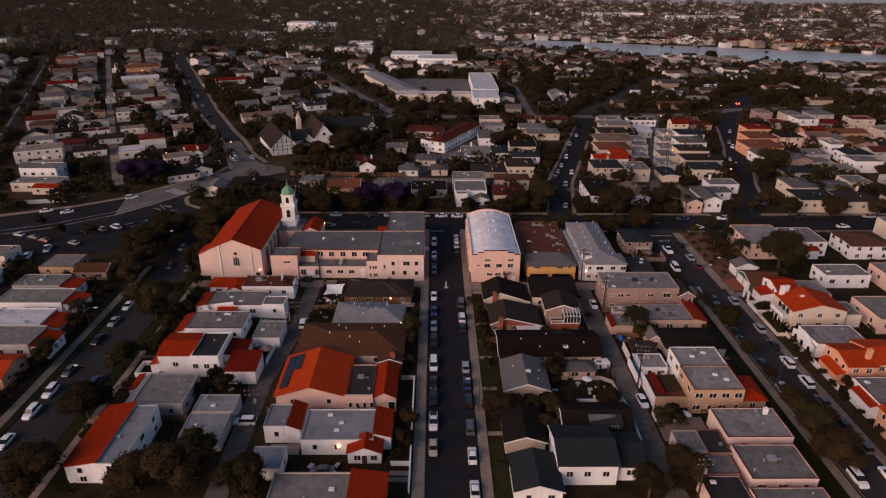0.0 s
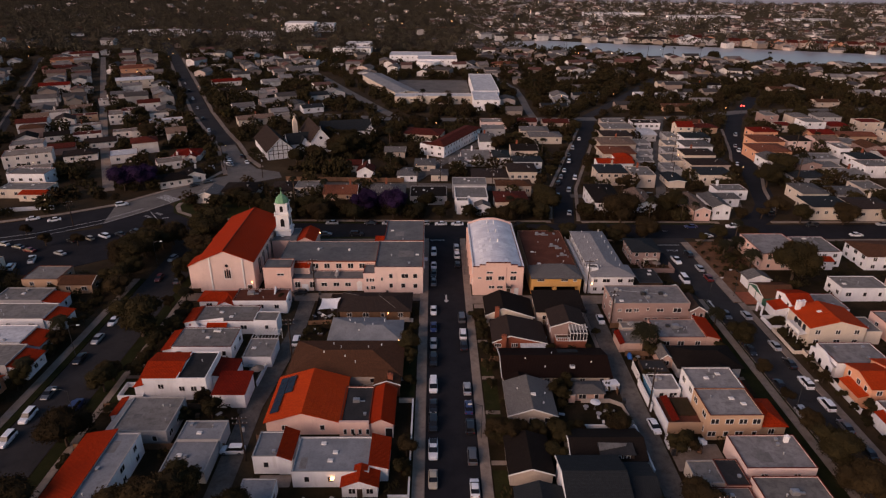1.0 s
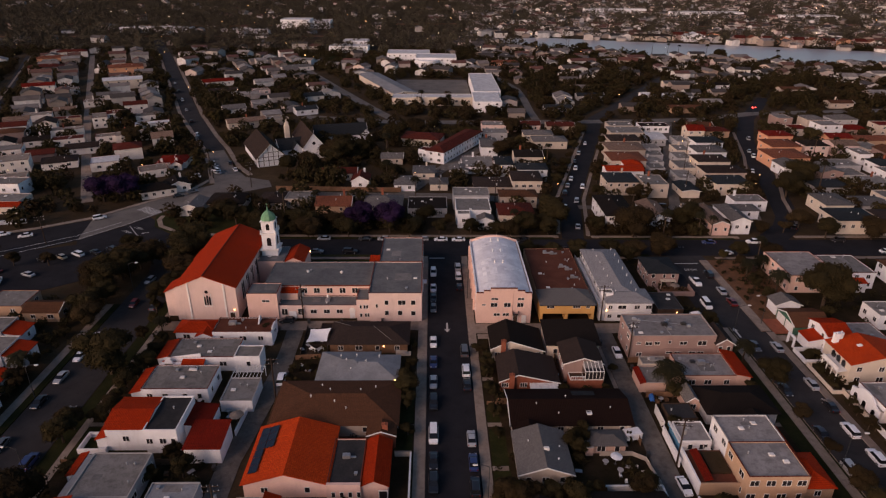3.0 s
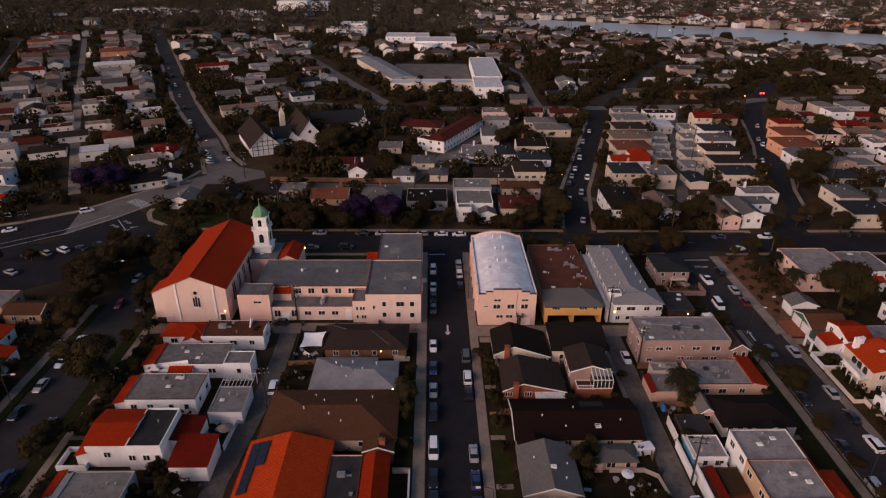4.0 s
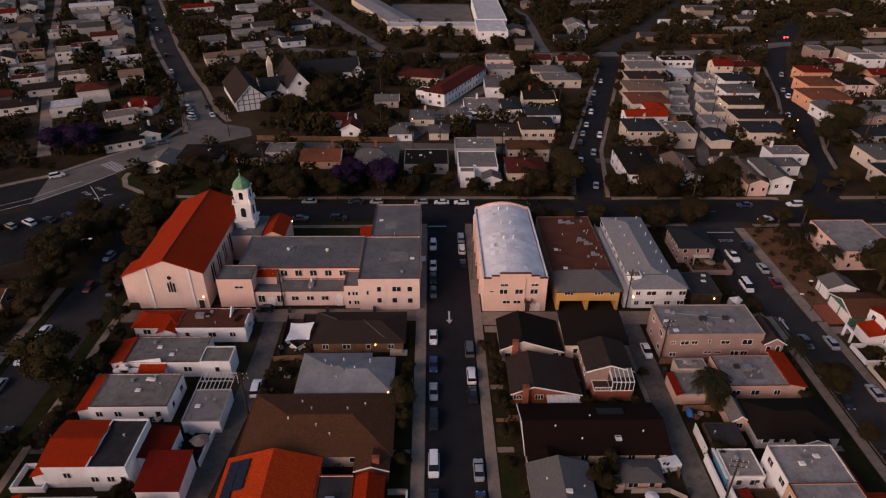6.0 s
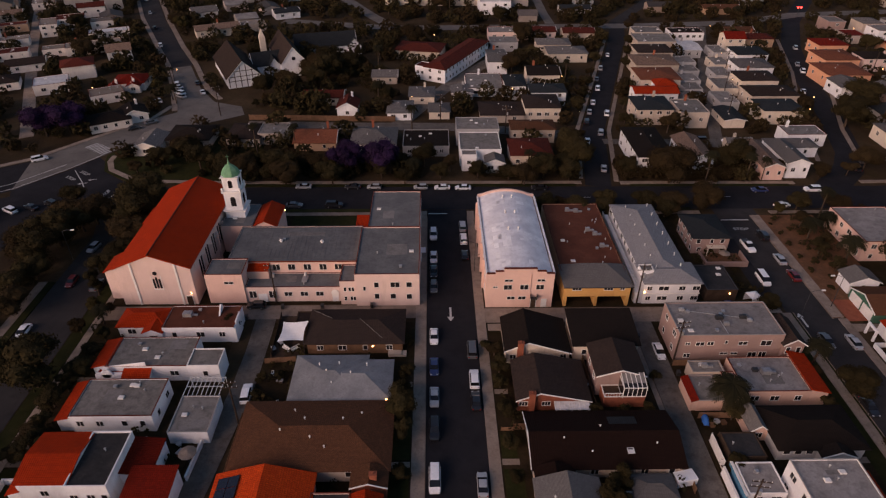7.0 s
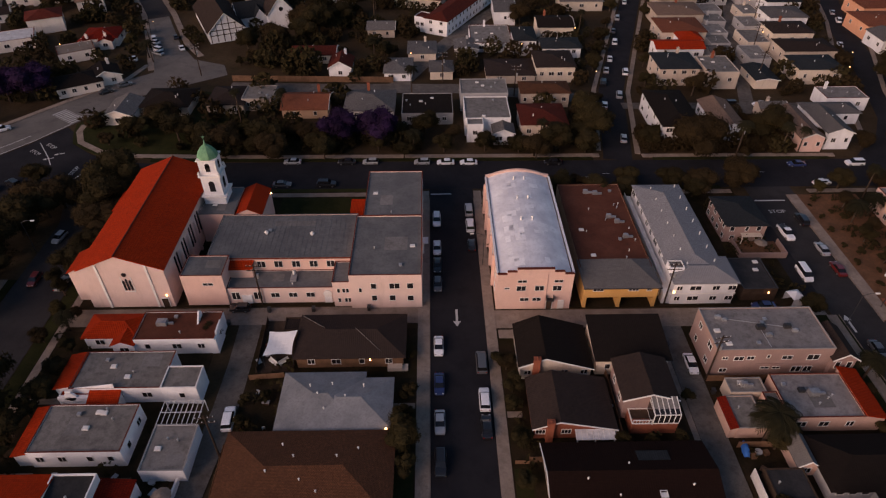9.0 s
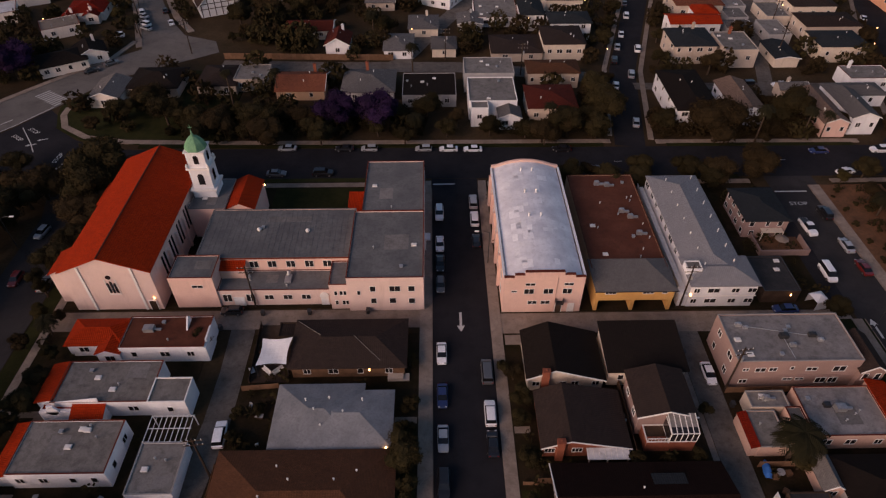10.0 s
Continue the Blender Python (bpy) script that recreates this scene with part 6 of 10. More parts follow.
H.vol(54.2, 109.2, 65.0, 117.98, 5.9, "flat", "tan", "lit_felt", "coping", para=0.4, win="s4 w2", storeys=2, vents=3)
H.vol(65.02, 118.2, 67.2, 125.0, 3.6, "shede", "white", "tile", rise=0.9, over=0.25)
H.vol(65.02, 109.8, 70.4, 118.18, 3.2, "hip", "tan", "tile", rise=1.3, over=0.35, win="s1")
H.part("terrace_floor", Geo().box(47.0, 111.3, 0.1, 54.18, 120.2, 2.3), "tan")
H.part("terrace_paving", Geo().box(47.1, 111.4, 2.3, 54.16, 120.1, 2.36), "brown_felt", "red paved terrace")
H.part("terrace_rim", Geo().box(46.8, 111.1, 0.1, 47.05, 120.4, 3.0), "white", "white terrace wall")
H.part("terrace_rim", Geo().box(47.05, 111.1, 0.1, 54.2, 111.35, 2.9), "tan")
H.part("terrace_canopy", Geo().slope([(48.0, 111.6, 3.0), (49.4, 111.6, 3.4), (49.4, 119.6, 3.4), (48.0, 119.6, 3.0)], (0, 1), 0.1), "dark_tile", "red tile canopy")
H.part("terrace_bed", Geo().box(50.2, 114.0, 2.36, 53.8, 119.4, 2.7), "soil")
H = House("peach house with a grey flat roof", 63, 101)
H.vol(56.4, 96.9, 69.4, 105.8, 3.9, "flat", "pink", "lit_felt", "coping", para=0.4, win="s2", vents=3)
H.chimney(67.0, 104.0, 3.6, 5.4, "white", 0.4)
H = House("pink house with a grey flat roof and plant on it", 62, 90.2)
H.vol(56.2, 86.0, 68.2, 94.9, 3.9, "flat", "pink", "felt", "coping", para=0.4, win="s3", vents=2)
H.ac(62.0, 91.0, 3.9, 0.7)
H = House("low peach garage with grey roofs", 50.6, 95, category="garage", name="garage")
H.vol(46.6, 94.6, 51.6, 100.2, 2.9, "flat", "cream", "felt", "grey_coping", para=0.25, vents=1)
H.vol(51.62, 93.8, 56.0, 100.4, 3.0, "flat", "dusty_peach", "dark_felt", "coping", para=0.25, vents=1)
H.vol(48.4, 88.6, 55.4, 93.6, 2.8, "flat", "pink", "felt", "coping", para=0.25, vents=1)
H = House("house with a brown flat roof and pink walls", 56, 80)
H.vol(47.4, 76, 54.6, 87.6, 3.2, "flat", "pink", "dark_felt", "coping", para=0.3, vents=1)
H.vol(55, 76, 68, 84.4, 3.6, "flat", "pink", "felt", "coping", para=0.3, vents=2)

# ---------------------------------------------------------------- east of the east street
H = House("tan two-storey house with a pale flat roof", 109, 195)
H.vol(102.2, 187.2, 116.4, 203.6, 5.3, "flat", "peach", "lit_felt", "coping", para=0.4, win="s3 w4", storeys=2, vents=3)
H = House("white house with a grey flat roof", 123, 196)
H.vol(117.4, 189.6, 128.8, 202.0, 4.9, "flat", "white", "felt", "coping", para=0.4, win="s3 w3", storeys=2, vents=3)
H.vol(120.0, 187.2, 125.2, 189.58, 3.0, "sheds", "white", "tile", rise=0.7, over=0.2)
H = House("cream house with a brown hipped roof", 142, 193)
H.vol(135.4, 187, 148.6, 199.0, 5.0, "hip", "white", "brown_shingle", rise=1.5, over=0.5, win="s3 w3", storeys=2)
H = House("white garage with a grey gabled roof", 96, 176, category="garage", name="garage")
H.vol(92.4, 174.6, 99.0, 179.2, 3.2, "gable", "white", "grey_shingle", rise=1.3, axis="y", over=0.4, win="s1")
H = House("green garage with a brown gabled roof and white doors", 96.4, 169, category="garage", name="garage")
H.vol(92.2, 164.4, 101.4, 173.6, 2.6, "gable", "green_wall", "brown_shingle", rise=1.6, axis="x", over=0.35)
H.part("garage_door", Geo().box(92.0, 165.0, 0.1, 92.18, 168.6, 2.4).box(92.0, 169.2, 0.1, 92.18, 172.8, 2.4), "trim")
H = House("white stucco house with red tile roofs and garden wall", 99.6, 159.5)
H.vol(95.4, 156.0, 101.4, 164.4, 5.0, "gable", "white", "tile", rise=1.2, axis="x", over=0.3, win="w2 s1", storeys=2)
H.vol(101.42, 155.0, 110.4, 163.6, 4.0, "flat", "white", "lit_felt", "coping", para=0.3, vents=3)
H.vol(91.8, 157.4, 95.38, 162.0, 2.7, "shedw", "white", "tile", rise=0.8, over=0.2)
H.part("garden_wall", Geo().ring(88.3, 151.6, 95.2, 157.2, 0.25, 0.1, 1.2), "white")
for yy in (158.6, 161.2):
    H.part("gate_pier", Geo().box(88.9, yy, 0.1, 89.3, yy + 0.4, 2.5), "white")
H.part("gate_arch", Geo().box(88.9, 158.6, 2.5, 89.3, 161.6, 3.0), "white")
H = House("cream villa with a bright red hipped tile roof and balcony", 98.8, 146.4)
H.vol(93.2, 143.4, 107.4, 153.6, 5.5, "gable", "cream", "orange_tile", rise=1.9, axis="y", over=0.25, win="s3 w1", storeys=2, roof_label="bright red tile roof")
H.vol(108.42, 144.4, 112.4, 151.6, 3.6, "flat", "cream", "felt", para=0.3, vents=1)
H.chimney(94.4, 152.2, 5.2, 8.2, "white", 0.6)
# dark panels on the wall imitate the shaded depth of open arches
for k_ in range(3):
    H.part("arch", Geo().box(93.1, 145.2 + k_ * 2.0, 3.3, 93.19, 146.5 + k_ * 2.0, 4.5).tube((93.1, 145.85 + k_ * 2.0, 4.5), (93.19, 145.85 + k_ * 2.0, 4.5), 0.65, 0.65, 12), "glass", "dark panel for the shade in an open arch")
H.part("balcony", Geo().box(91.2, 144.4, 3.0, 93.18, 150.6, 3.2).box(91.2, 144.4, 3.2, 91.28, 150.6, 4.1), "trim")
for k_ in range(4):
    H.part("column", Geo().tube((91.4, 144.7 + k_ * 1.9, 0.1), (91.4, 144.7 + k_ * 1.9, 3.0), 0.13, 0.13, 8), "trim")
H.part("skylight", Geo().slope([(97.6, 148.6, 6.98), (98.6, 148.6, 7.24), (98.6, 149.5, 7.24), (97.6, 149.5, 6.98)], (0, 1), 0.12), "trim")
H.part("balcony_roof", Geo().slope([(90.9, 144.0, 3.2), (93.18, 144.0, 3.5), (93.18, 150.8, 3.5), (90.9, 150.8, 3.2)], (0, 1), 0.08), "trim")
H.part("garden_wall", Geo().box(88.3, 140.0, 0.1, 88.55, 151.0, 1.0).box(88.55, 140.0, 0.1, 93.0, 140.25, 1.0).box(88.55, 150.75, 0.1, 91.0, 151.0, 1.0), "cream")
H.chimney(96.0, 153.0, 5.2, 7.9, "white", 0.45)
H = House("white house with a grey flat roof and arched front", 99, 134.6)
H.vol(92.6, 130.2, 105.6, 139.0, 3.7, "flat", "white", "lit_felt", "coping", para=0.4, win="s2", vents=3)
front = [(130.0, 0.1), (130.0, 3.1), (130.7, 3.2), (131.6, 3.5), (132.4, 4.3), (133.4, 4.75), (134.6, 4.9), (135.8, 4.75), (136.8, 4.3), (137.6, 3.5), (138.5, 3.2), (139.2, 3.1), (139.2, 0.1)]
af = Geo()
af.face([(91.5, yy, zz) for yy, zz in front[::-1]]).face([(91.86, yy, zz) for yy, zz in front])
for (ya, za), (yb, zb) in zip(front, front[1:]):
    af.face([(91.5, ya, za), (91.86, ya, za), (91.86, yb, zb), (91.5, yb, zb)][::-1])
H.part("arched_front", af, "white", "white curved parapet front")
# shade behind the porch arches is put in as dark panels
for yy in (131.6, 134.6, 137.5):
    H.part("arch", Geo().box(91.42, yy - 0.55, 0.2, 91.498, yy + 0.55, 1.9).tube((91.42, yy, 1.9), (91.498, yy, 1.9), 0.55, 0.55, 12), "glass", "dark panel for the shade in an open arch")
H.part("porch_roof", Geo().box(91.88, 130.2, 2.9, 92.58, 139.0, 3.05), "lit_felt")
H = House("coral stucco villa with orange tile roofs and chimney", 98.6, 123.6)
H.vol(93.0, 118.8, 99.6, 128.0, 5.4, "gable", "coral", "orange_tile", rise=1.3, axis="x", over=0.35, win="s2 w3", storeys=2)
H.vol(99.62, 119.4, 107.4, 129.6, 5.6, "gable", "coral", "orange_tile", rise=1.4, axis="x", over=0.3, win="s3", storeys=2)
H.chimney(98.4, 121.0, 5.0, 8.4, "coral", 0.55)
H.vol(90.9, 119.2, 92.98, 126, 2.8, "shedw", "coral", "orange_tile", rise=0.7, over=0.2)
H = House("white house with a grey flat roof and red coping", 97.4, 111.4)
H.vol(92.8, 107.0, 103.4, 116.6, 3.8, "flat", "white", "felt", "coping", para=0.4, win="w2", vents=2)
H.vol(91.2, 107.4, 92.78, 114, 3.0, "shedw", "white", "tile", rise=0.6, over=0.2)
H = House("coral stucco house with an orange tile front", 96, 100)
H.vol(91.0, 95.4, 103, 104.8, 5.2, "gable", "coral", "orange_tile", rise=1.4, axis="y", over=0.35, win="s3 w3", storeys=2)
H = House("cream house with a grey flat roof", 122, 170)
H.vol(115.4, 166.8, 129, 174.4, 4.0, "flat", "white", "felt", para=0.4, win="s3 w2", vents=3)
H = House("peach house with a flat roof", 141, 170)
H.vol(133.0, 163.4, 148, 174.4, 4.6, "flat", "peach", "felt", "coping", para=0.4, win="s3 w3", vents=3)
H = House("peach house with a flat roof and coping", 121, 148)
H.vol(115, 141, 128, 153.6, 4.2, "flat", "peach", "felt", "coping", para=0.4, win="s3 w2", vents=3)

# ---------------------------------------------------------------- west of the west street
for (bx, by, cx_, cy_, hh, wl_, tp) in ((-119.6, 160.0, -106.4, 167.2, 3.9, "grey_wall", "felt"), (-118.5, 150.2, -100.6, 158.4, 3.9, "white", "felt"), (-114.0, 139.0, -99.8, 147.2, 3.9, "white", "white_roof"),
                                        (-110.0, 129.6, -97.4, 138.4, 3.9, "grey_wall", "felt")):
    H = House("white stucco house with a flat roof and red tile porch", (bx + cx_) / 2, (by + cy_) / 2, group="houses on the west street")
    H.vol(bx, by, cx_, cy_, hh, "flat", wl_, tp, "grey_coping", para=0.4, win="e2 s3", vents=4)
    H.vol(cx_ + 0.02, by + 0.4, cx_ + 4.2, cy_ - 1.2, 3.0, "shede", "white", "tile", rise=0.9, over=0.3, win="e1")
H = House("house with an orange-red tile roof", -100.5, 122)
H.vol(-106, 117.6, -96.4, 126.8, 3.4, "gable", "coral", "orange_tile", rise=1.6, axis="x", over=0.4, win="e2 s2")
H = House("low cream house with a red tiled porch and white garden wall", -166, 256)
H.vol(-177.0, 253.0, -157.4, 262.0, 3.4, "flat", "cream", "felt", para=0.4, win="s4 e2", vents=4)
H.vol(-166.4, 249.4, -156.0, 252.98, 2.8, "sheds", "cream", "tile", rise=0.8, over=0.2, win="s2")
H.part("garden_wall", Geo().prism([(-166, 237), (-148, 240.6), (-148.1, 241.0), (-166.1, 237.4)], 0.0, 1.5), "white")
H = House("white two-storey house with red edges and pale flat roofs", -172, 272)
H.vol(-182.0, 268.0, -166.0, 277.0, 5.2, "flat", "white", "felt", "coping", para=0.4, win="s4 e2", vents=3)
H = House("low tan house with a pale porch roof", -110, 178)
H.vol(-120.8, 174.6, -110.4, 183.6, 3.0, "flat", "tan", "felt", "coping", para=0.1, win="s2 e2", vents=1)
H.vol(-108.4, 171.8, -99.2, 178.0, 3.0, "gable", "tan", "brown_shingle", rise=1.2, axis="x", over=0.4, win="s2 e1")
for (hx, hy) in ((-105, 108), (-103, 96), (-122, 120), (-128, 136), (-133, 152), (-136, 168), (-140, 184)):
    H = House("stucco house with a flat grey roof", hx, hy, group="houses further west")
    H.vol(hx - 6, hy - 4.2, hx + 6, hy + 4.2, 3.8, "flat", ("white", "cream", "grey_wall")[int(hy) % 3], ("felt", "brown_felt")[int(hx) % 2], para=0.4, win="e2 s2", vents=2)

# ---------------------------------------------------------------- small things in yards and on terraces
def clutter_kit():
    kit = {}
    kit["garden_table"] = (("top", Geo().tube((0, 0, 0.7), (0, 0, 0.76), 0.6, 0.6, 14), "grey_wall"), ("leg", Geo().tube((0, 0, 0), (0, 0, 0.7), 0.05, 0.05, 6), "metal"), ("base", Geo().tube((0, 0, 0), (0, 0, 0.05), 0.3, 0.28, 10), "metal"))
    kit["garden_chair"] = (("seat", Geo().box(-0.24, -0.24, 0.4, 0.24, 0.24, 0.45), "trim"), ("backrest", Geo().box(-0.24, 0.2, 0.45, 0.24, 0.25, 0.9), "trim"),
                           ("frame", Geo().box(-0.24, -0.24, 0, -0.19, -0.19, 0.4).box(0.19, -0.24, 0, 0.24, -0.19, 0.4).box(-0.24, 0.19, 0, -0.19, 0.24, 0.4).box(0.19, 0.19, 0, 0.24, 0.24, 0.4), "metal"))
    kit["planter"] = (("pot", Geo().tube((0, 0, 0), (0, 0, 0.45), 0.2, 0.3, 10), "brick"), ("soil", Geo().tube((0, 0, 0.41), (0, 0, 0.43), 0.27, 0.27, 10), "soil"))
    kit["storage_box"] = (("box", Geo().box(-0.6, -0.35, 0, 0.6, 0.35, 0.55), "dark_wood"), ("lid", Geo().box(-0.64, -0.39, 0.55, 0.64, 0.39, 0.62), "grey_wall"))
    kit["wooden_crate"] = (("box", Geo().box(-0.4, -0.4, 0.06, 0.4, 0.4, 0.6), "fence"), ("pallet", Geo().box(-0.5, -0.45, 0, 0.5, 0.45, 0.06), "dark_wood"))
    return {k: [(n, g.mesh(n, M[m])) for n, g, m in v] for k, v in kit.items()}


CLUTTER = clutter_kit()
CLABEL = {"garden_table": "round grey garden table standing in a yard", "garden_chair": "white garden chair standing in a yard", "planter": "clay planter filled with dark soil", "storage_box": "dark garden storage box with a grey lid",
          "wooden_crate": "weathered wooden crate on a pallet"}
crnd = random.Random(21)


def clutter(x0, y0, x1, y1, n, z=0.12):
    for _ in range(n):
        kind = crnd.choice(tuple(CLABEL))
        e = thing(kind, CLABEL[kind], kind.replace("_", " "), crnd.uniform(x0, x1), crnd.uniform(y0, y1), z, crnd.uniform(0, 360), "things in the yards")
        for nm, me in CLUTTER[kind]:
            put(nm, me, e)


clutter(31.0, 112.0, 38.5, 120.6, 9)
clutter(26.0, 112.0, 29.5, 119.0, 3)
clutter(45.6, 105.0, 53.0, 108.6, 6)
dish = thing("patio_umbrella", "white round patio umbrella in a back yard", "umbrella", 34.1, 119.0, 0.1)
part("canopy", Geo().tube((0, 0, 1.9), (0, 0, 2.2), 1.15, 0.08, 12), M["canvas"], dish)
part("pole", Geo().tube((0, 0, 0), (0, 0, 2.2), 0.03, 0.03, 6), M["metal"], dish)
part("base", Geo().tube((0, 0, 0), (0, 0, 0.08), 0.3, 0.28, 10), M["dark_metal"], dish)
clutter(-44.5, 128.0, -41.5, 135.0, 4)
clutter(-33.5, 141.5, -29.0, 151.0, 5)
clutter(-33.0, 155.8, -28.0, 165.0, 5)
clutter(-53.0, 113.0, -43.5, 118.0, 5)
clutter(-62.0, 133.4, -48.5, 136.4, 5)
clutter(47.4, 135.0, 51.5, 138.4, 4)
clutter(40.6, 128.6, 40.9, 139.0, 3)
clutter(-19.0, 107.0, -9.8, 109.8, 4)
clutter(-28.0, 89.2, -10.0, 93.8, 7)
clutter(26.8, 139.2, 28.6, 152.0, 4)
clutter(58.6, 165.2, 68.0, 167.2, 3)


# ---------------------------------------------------------------- the town beyond the cross street
M["beige_shingle"] = tiled("tan_shingle", (0.25, 0.165, 0.125), (0.21, 0.14, 0.105), (0.15, 0.10, 0.08), 0.35, 0.2, 0.12, 0.25, 0.9)
WORDS = {"white": "white stucco", "cream": "cream stucco", "beige": "beige", "peach": "peach stucco", "pink": "pale pink", "rose": "rose stucco", "coral": "coral stucco", "tan": "tan stucco",
         "grey_wall": "grey", "warm_white": "warm white stucco"}
TOPS = {"tan_felt": "tan flat roof", "felt": "grey flat roof", "white_roof": "white roof", "tile": "red tile roof", "orange_tile": "orange tile roof", "brown_shingle": "brown shingle roof", "dark_shingle": "dark shingle roof",
        "taupe_shingle": "dull brown roof", "grey_shingle": "grey shingle roof", "slate": "bluish slate roof", "red_shingle": "maroon roof", "orange_brown": "rust-red roof", "brown_felt": "brown flat roof",
        "beige_shingle": "tan shingle roof", "dark_tile": "dark red tile roof", "dark_felt": "dark flat roof"}


def town_house(x, y, w, d, h, rot, wall, top, kind, win="s2", rise=1.4, far=False, group="", axis=None):
    H = House(("two-storey " if h > 5 else "low ") + WORDS[wall] + " house with a " + TOPS[top], x, y, rot, own=True, group=group)
    H.far = far
    H.vol(-w / 2, -d / 2, w / 2, d / 2, h, kind, wall, top, "coping" if wall in ("peach", "pink", "coral", "white", "warm_white") else "grey_coping", rise=rise, axis=axis, para=0.35, win=win, vents=0 if far else None)
    if not far:
        for k in range(2 if kind != "flat" else 0):
            vx, vy = H.rng.uniform(-w / 4, w / 4), H.rng.uniform(-d / 4, d / 4)
            H.pipe(vx, vy, h + rise * 0.6, 0.5)
        if H.rng.random() < 0.35:
            H.chimney(H.rng.uniform(-w / 3, w / 3), d / 2 - 1.2, h - 0.5, h + rise + 0.9, H.rng.choice((wall, "brick")), 0.4)
    return H


town_house(-150.6, 308.2, 12.4, 11.0, 3.6, 25, "warm_white", "white_roof", "flat", "s2 e1", 1.4)
town_house(-120.8, 311.8, 12.0, 11.0, 3.2, 8, "warm_white", "dark_tile", "hip", "s2 e1", 1.7)
town_house(-117.4, 305.6, 4.6, 3.4, 3.0, 8, "warm_white", "dark_tile", "gable", "s1", 1.1, axis="y")
town_house(-125.0, 305.0, 3.8, 3.2, 2.8, 8, "warm_white", "dark_tile", "gable", "s1", 1.0, axis="y")
town_house(-113.1, 272.0, 13.1, 10.0, 3.2, 30, "warm_white", "dark_shingle", "hip", "s4", 1.8)
town_house(-107.1, 277.9, 8.7, 9.0, 3.0, 30, "warm_white", "dark_shingle", "gable", "s2", 1.8)
town_house(-124.6, 297.2, 11.6, 9.0, 3.2, 30, "warm_white", "tan_felt", "flat", "s2", 1.4)
town_house(-192.4, 301.8, 20.1, 12.0, 5.6, 25, "warm_white", "tan_felt", "flat", "s5 e2", 1.4)
town_house(-181.6, 283.8, 17.0, 8.0, 3.2, 25, "cream", "tan_felt", "flat", "s2", 1.4)
town_house(-191.1, 388.7, 7.8, 14.0, 5.6, 25, "warm_white", "tan_felt", "flat", "s2 e2", 1.4)
town_house(-185.0, 398.9, 13.0, 10.0, 5.6, 25, "warm_white", "red_shingle", "flat", "s3 e2", 1.4)
town_house(-186.3, 424.7, 13.2, 9.0, 5.4, 25, "warm_white", "red_shingle", "gable", "s2 e2", 1.4)
town_house(-170.2, 400.5, 11.2, 8.0, 3.6, 25, "warm_white", "tan_felt", "flat", "s2", 1.4)
town_house(-158.5, 381.0, 18.4, 7.0, 3.4, 25, "warm_white", "white_roof", "flat", "s3", 1.4)
town_house(-156.7, 359.5, 23.5, 9.0, 3.4, 25, "warm_white", "tan_felt", "flat", "s4", 1.4)
town_house(-172.0, 353.7, 9.4, 7.0, 3.2, 25, "warm_white", "tan_felt", "flat", "s2", 1.4)
town_house(-280.0, 485.5, 19.6, 10.0, 5.6, 25, "warm_white", "dark_tile", "gable", "s3 e2", 1.4)
town_house(-257.4, 481.6, 12.7, 9.0, 3.4, 25, "warm_white", "tan_felt", "flat", "s2", 1.4)
town_house(-234.0, 400.7, 15.6, 9.0, 3.6, 25, "warm_white", "tan_felt", "flat", "s2 e2", 1.4)
town_house(-225.9, 416.7, 11.6, 10.0, 3.4, 25, "cream", "beige_shingle", "gable", "s2", 1.4)
town_house(-213.0, 392.5, 15.9, 7.0, 3.4, 25, "tan", "red_shingle", "flat", "s2", 1.4)
town_house(-199.2, 367.8, 15.5, 7.0, 3.2, 25, "warm_white", "tan_felt", "flat", "s2", 1.4)
town_house(-188.2, 348.4, 13.6, 8.0, 3.2, 25, "warm_white", "red_shingle", "flat", "s3", 1.4)
town_house(-203.4, 346.9, 11.9, 9.0, 3.2, 25, "warm_white", "dark_shingle", "gable", "s2", 1.4)
town_house(-253.7, 565.0, 26.0, 16.0, 7.0, 25, "coral", "orange_brown", "hip", "s3 e2", 2.0)
town_house(-230.5, 506.8, 26.0, 14.0, 6.5, 25, "cream", "white_roof", "gable", "s4 e2", 1.2)
town_house(-322.0, 570.7, 26.0, 14.0, 5.8, 25, "rose", "red_shingle", "hip", "s3", 1.6)
town_house(-345.3, 624.9, 26.0, 12.0, 5.4, 25, "coral", "orange_brown", "hip", "s2", 1.6)
town_house(-350.5, 667.1, 25.9, 12.0, 5.4, 25, "warm_white", "red_shingle", "hip", "s2", 1.6)
town_house(-222.1, 465.6, 14.5, 8.0, 3.2, 25, "warm_white", "grey_shingle", "gable", "s2", 1.4)
town_house(-221.1, 442.1, 11.7, 9.0, 3.2, 25, "warm_white", "tan_felt", "flat", "s2", 1.4)
town_house(-174.0, 334.0, 14.5, 10.0, 3.2, 25, "warm_white", "taupe_shingle", "gable", "s2", 1.4)
town_house(-172.7, 310.5, 14.4, 11.0, 3.2, 25, "warm_white", "taupe_shingle", "hip", "s2", 1.6)
town_house(-164.1, 517.8, 21.8, 10.0, 3.6, 25, "warm_white", "dark_tile", "gable", "s3", 1.4)
town_house(-148.8, 479.3, 17.9, 10.0, 3.4, 25, "warm_white", "taupe_shingle", "gable", "s2", 1.4)
town_house(-123.2, 482.1, 12.1, 8.0, 3.4, 25, "pink", "tan_felt", "flat", "s2", 1.4)
town_house(-124.8, 421.7, 13.1, 11.0, 3.6, 25, "warm_white", "grey_shingle", "gable", "s2", 1.8)
town_house(-107.8, 387.1, 21.1, 10.0, 3.8, 25, "cream", "beige_shingle", "gable", "s4 e1", 1.4)
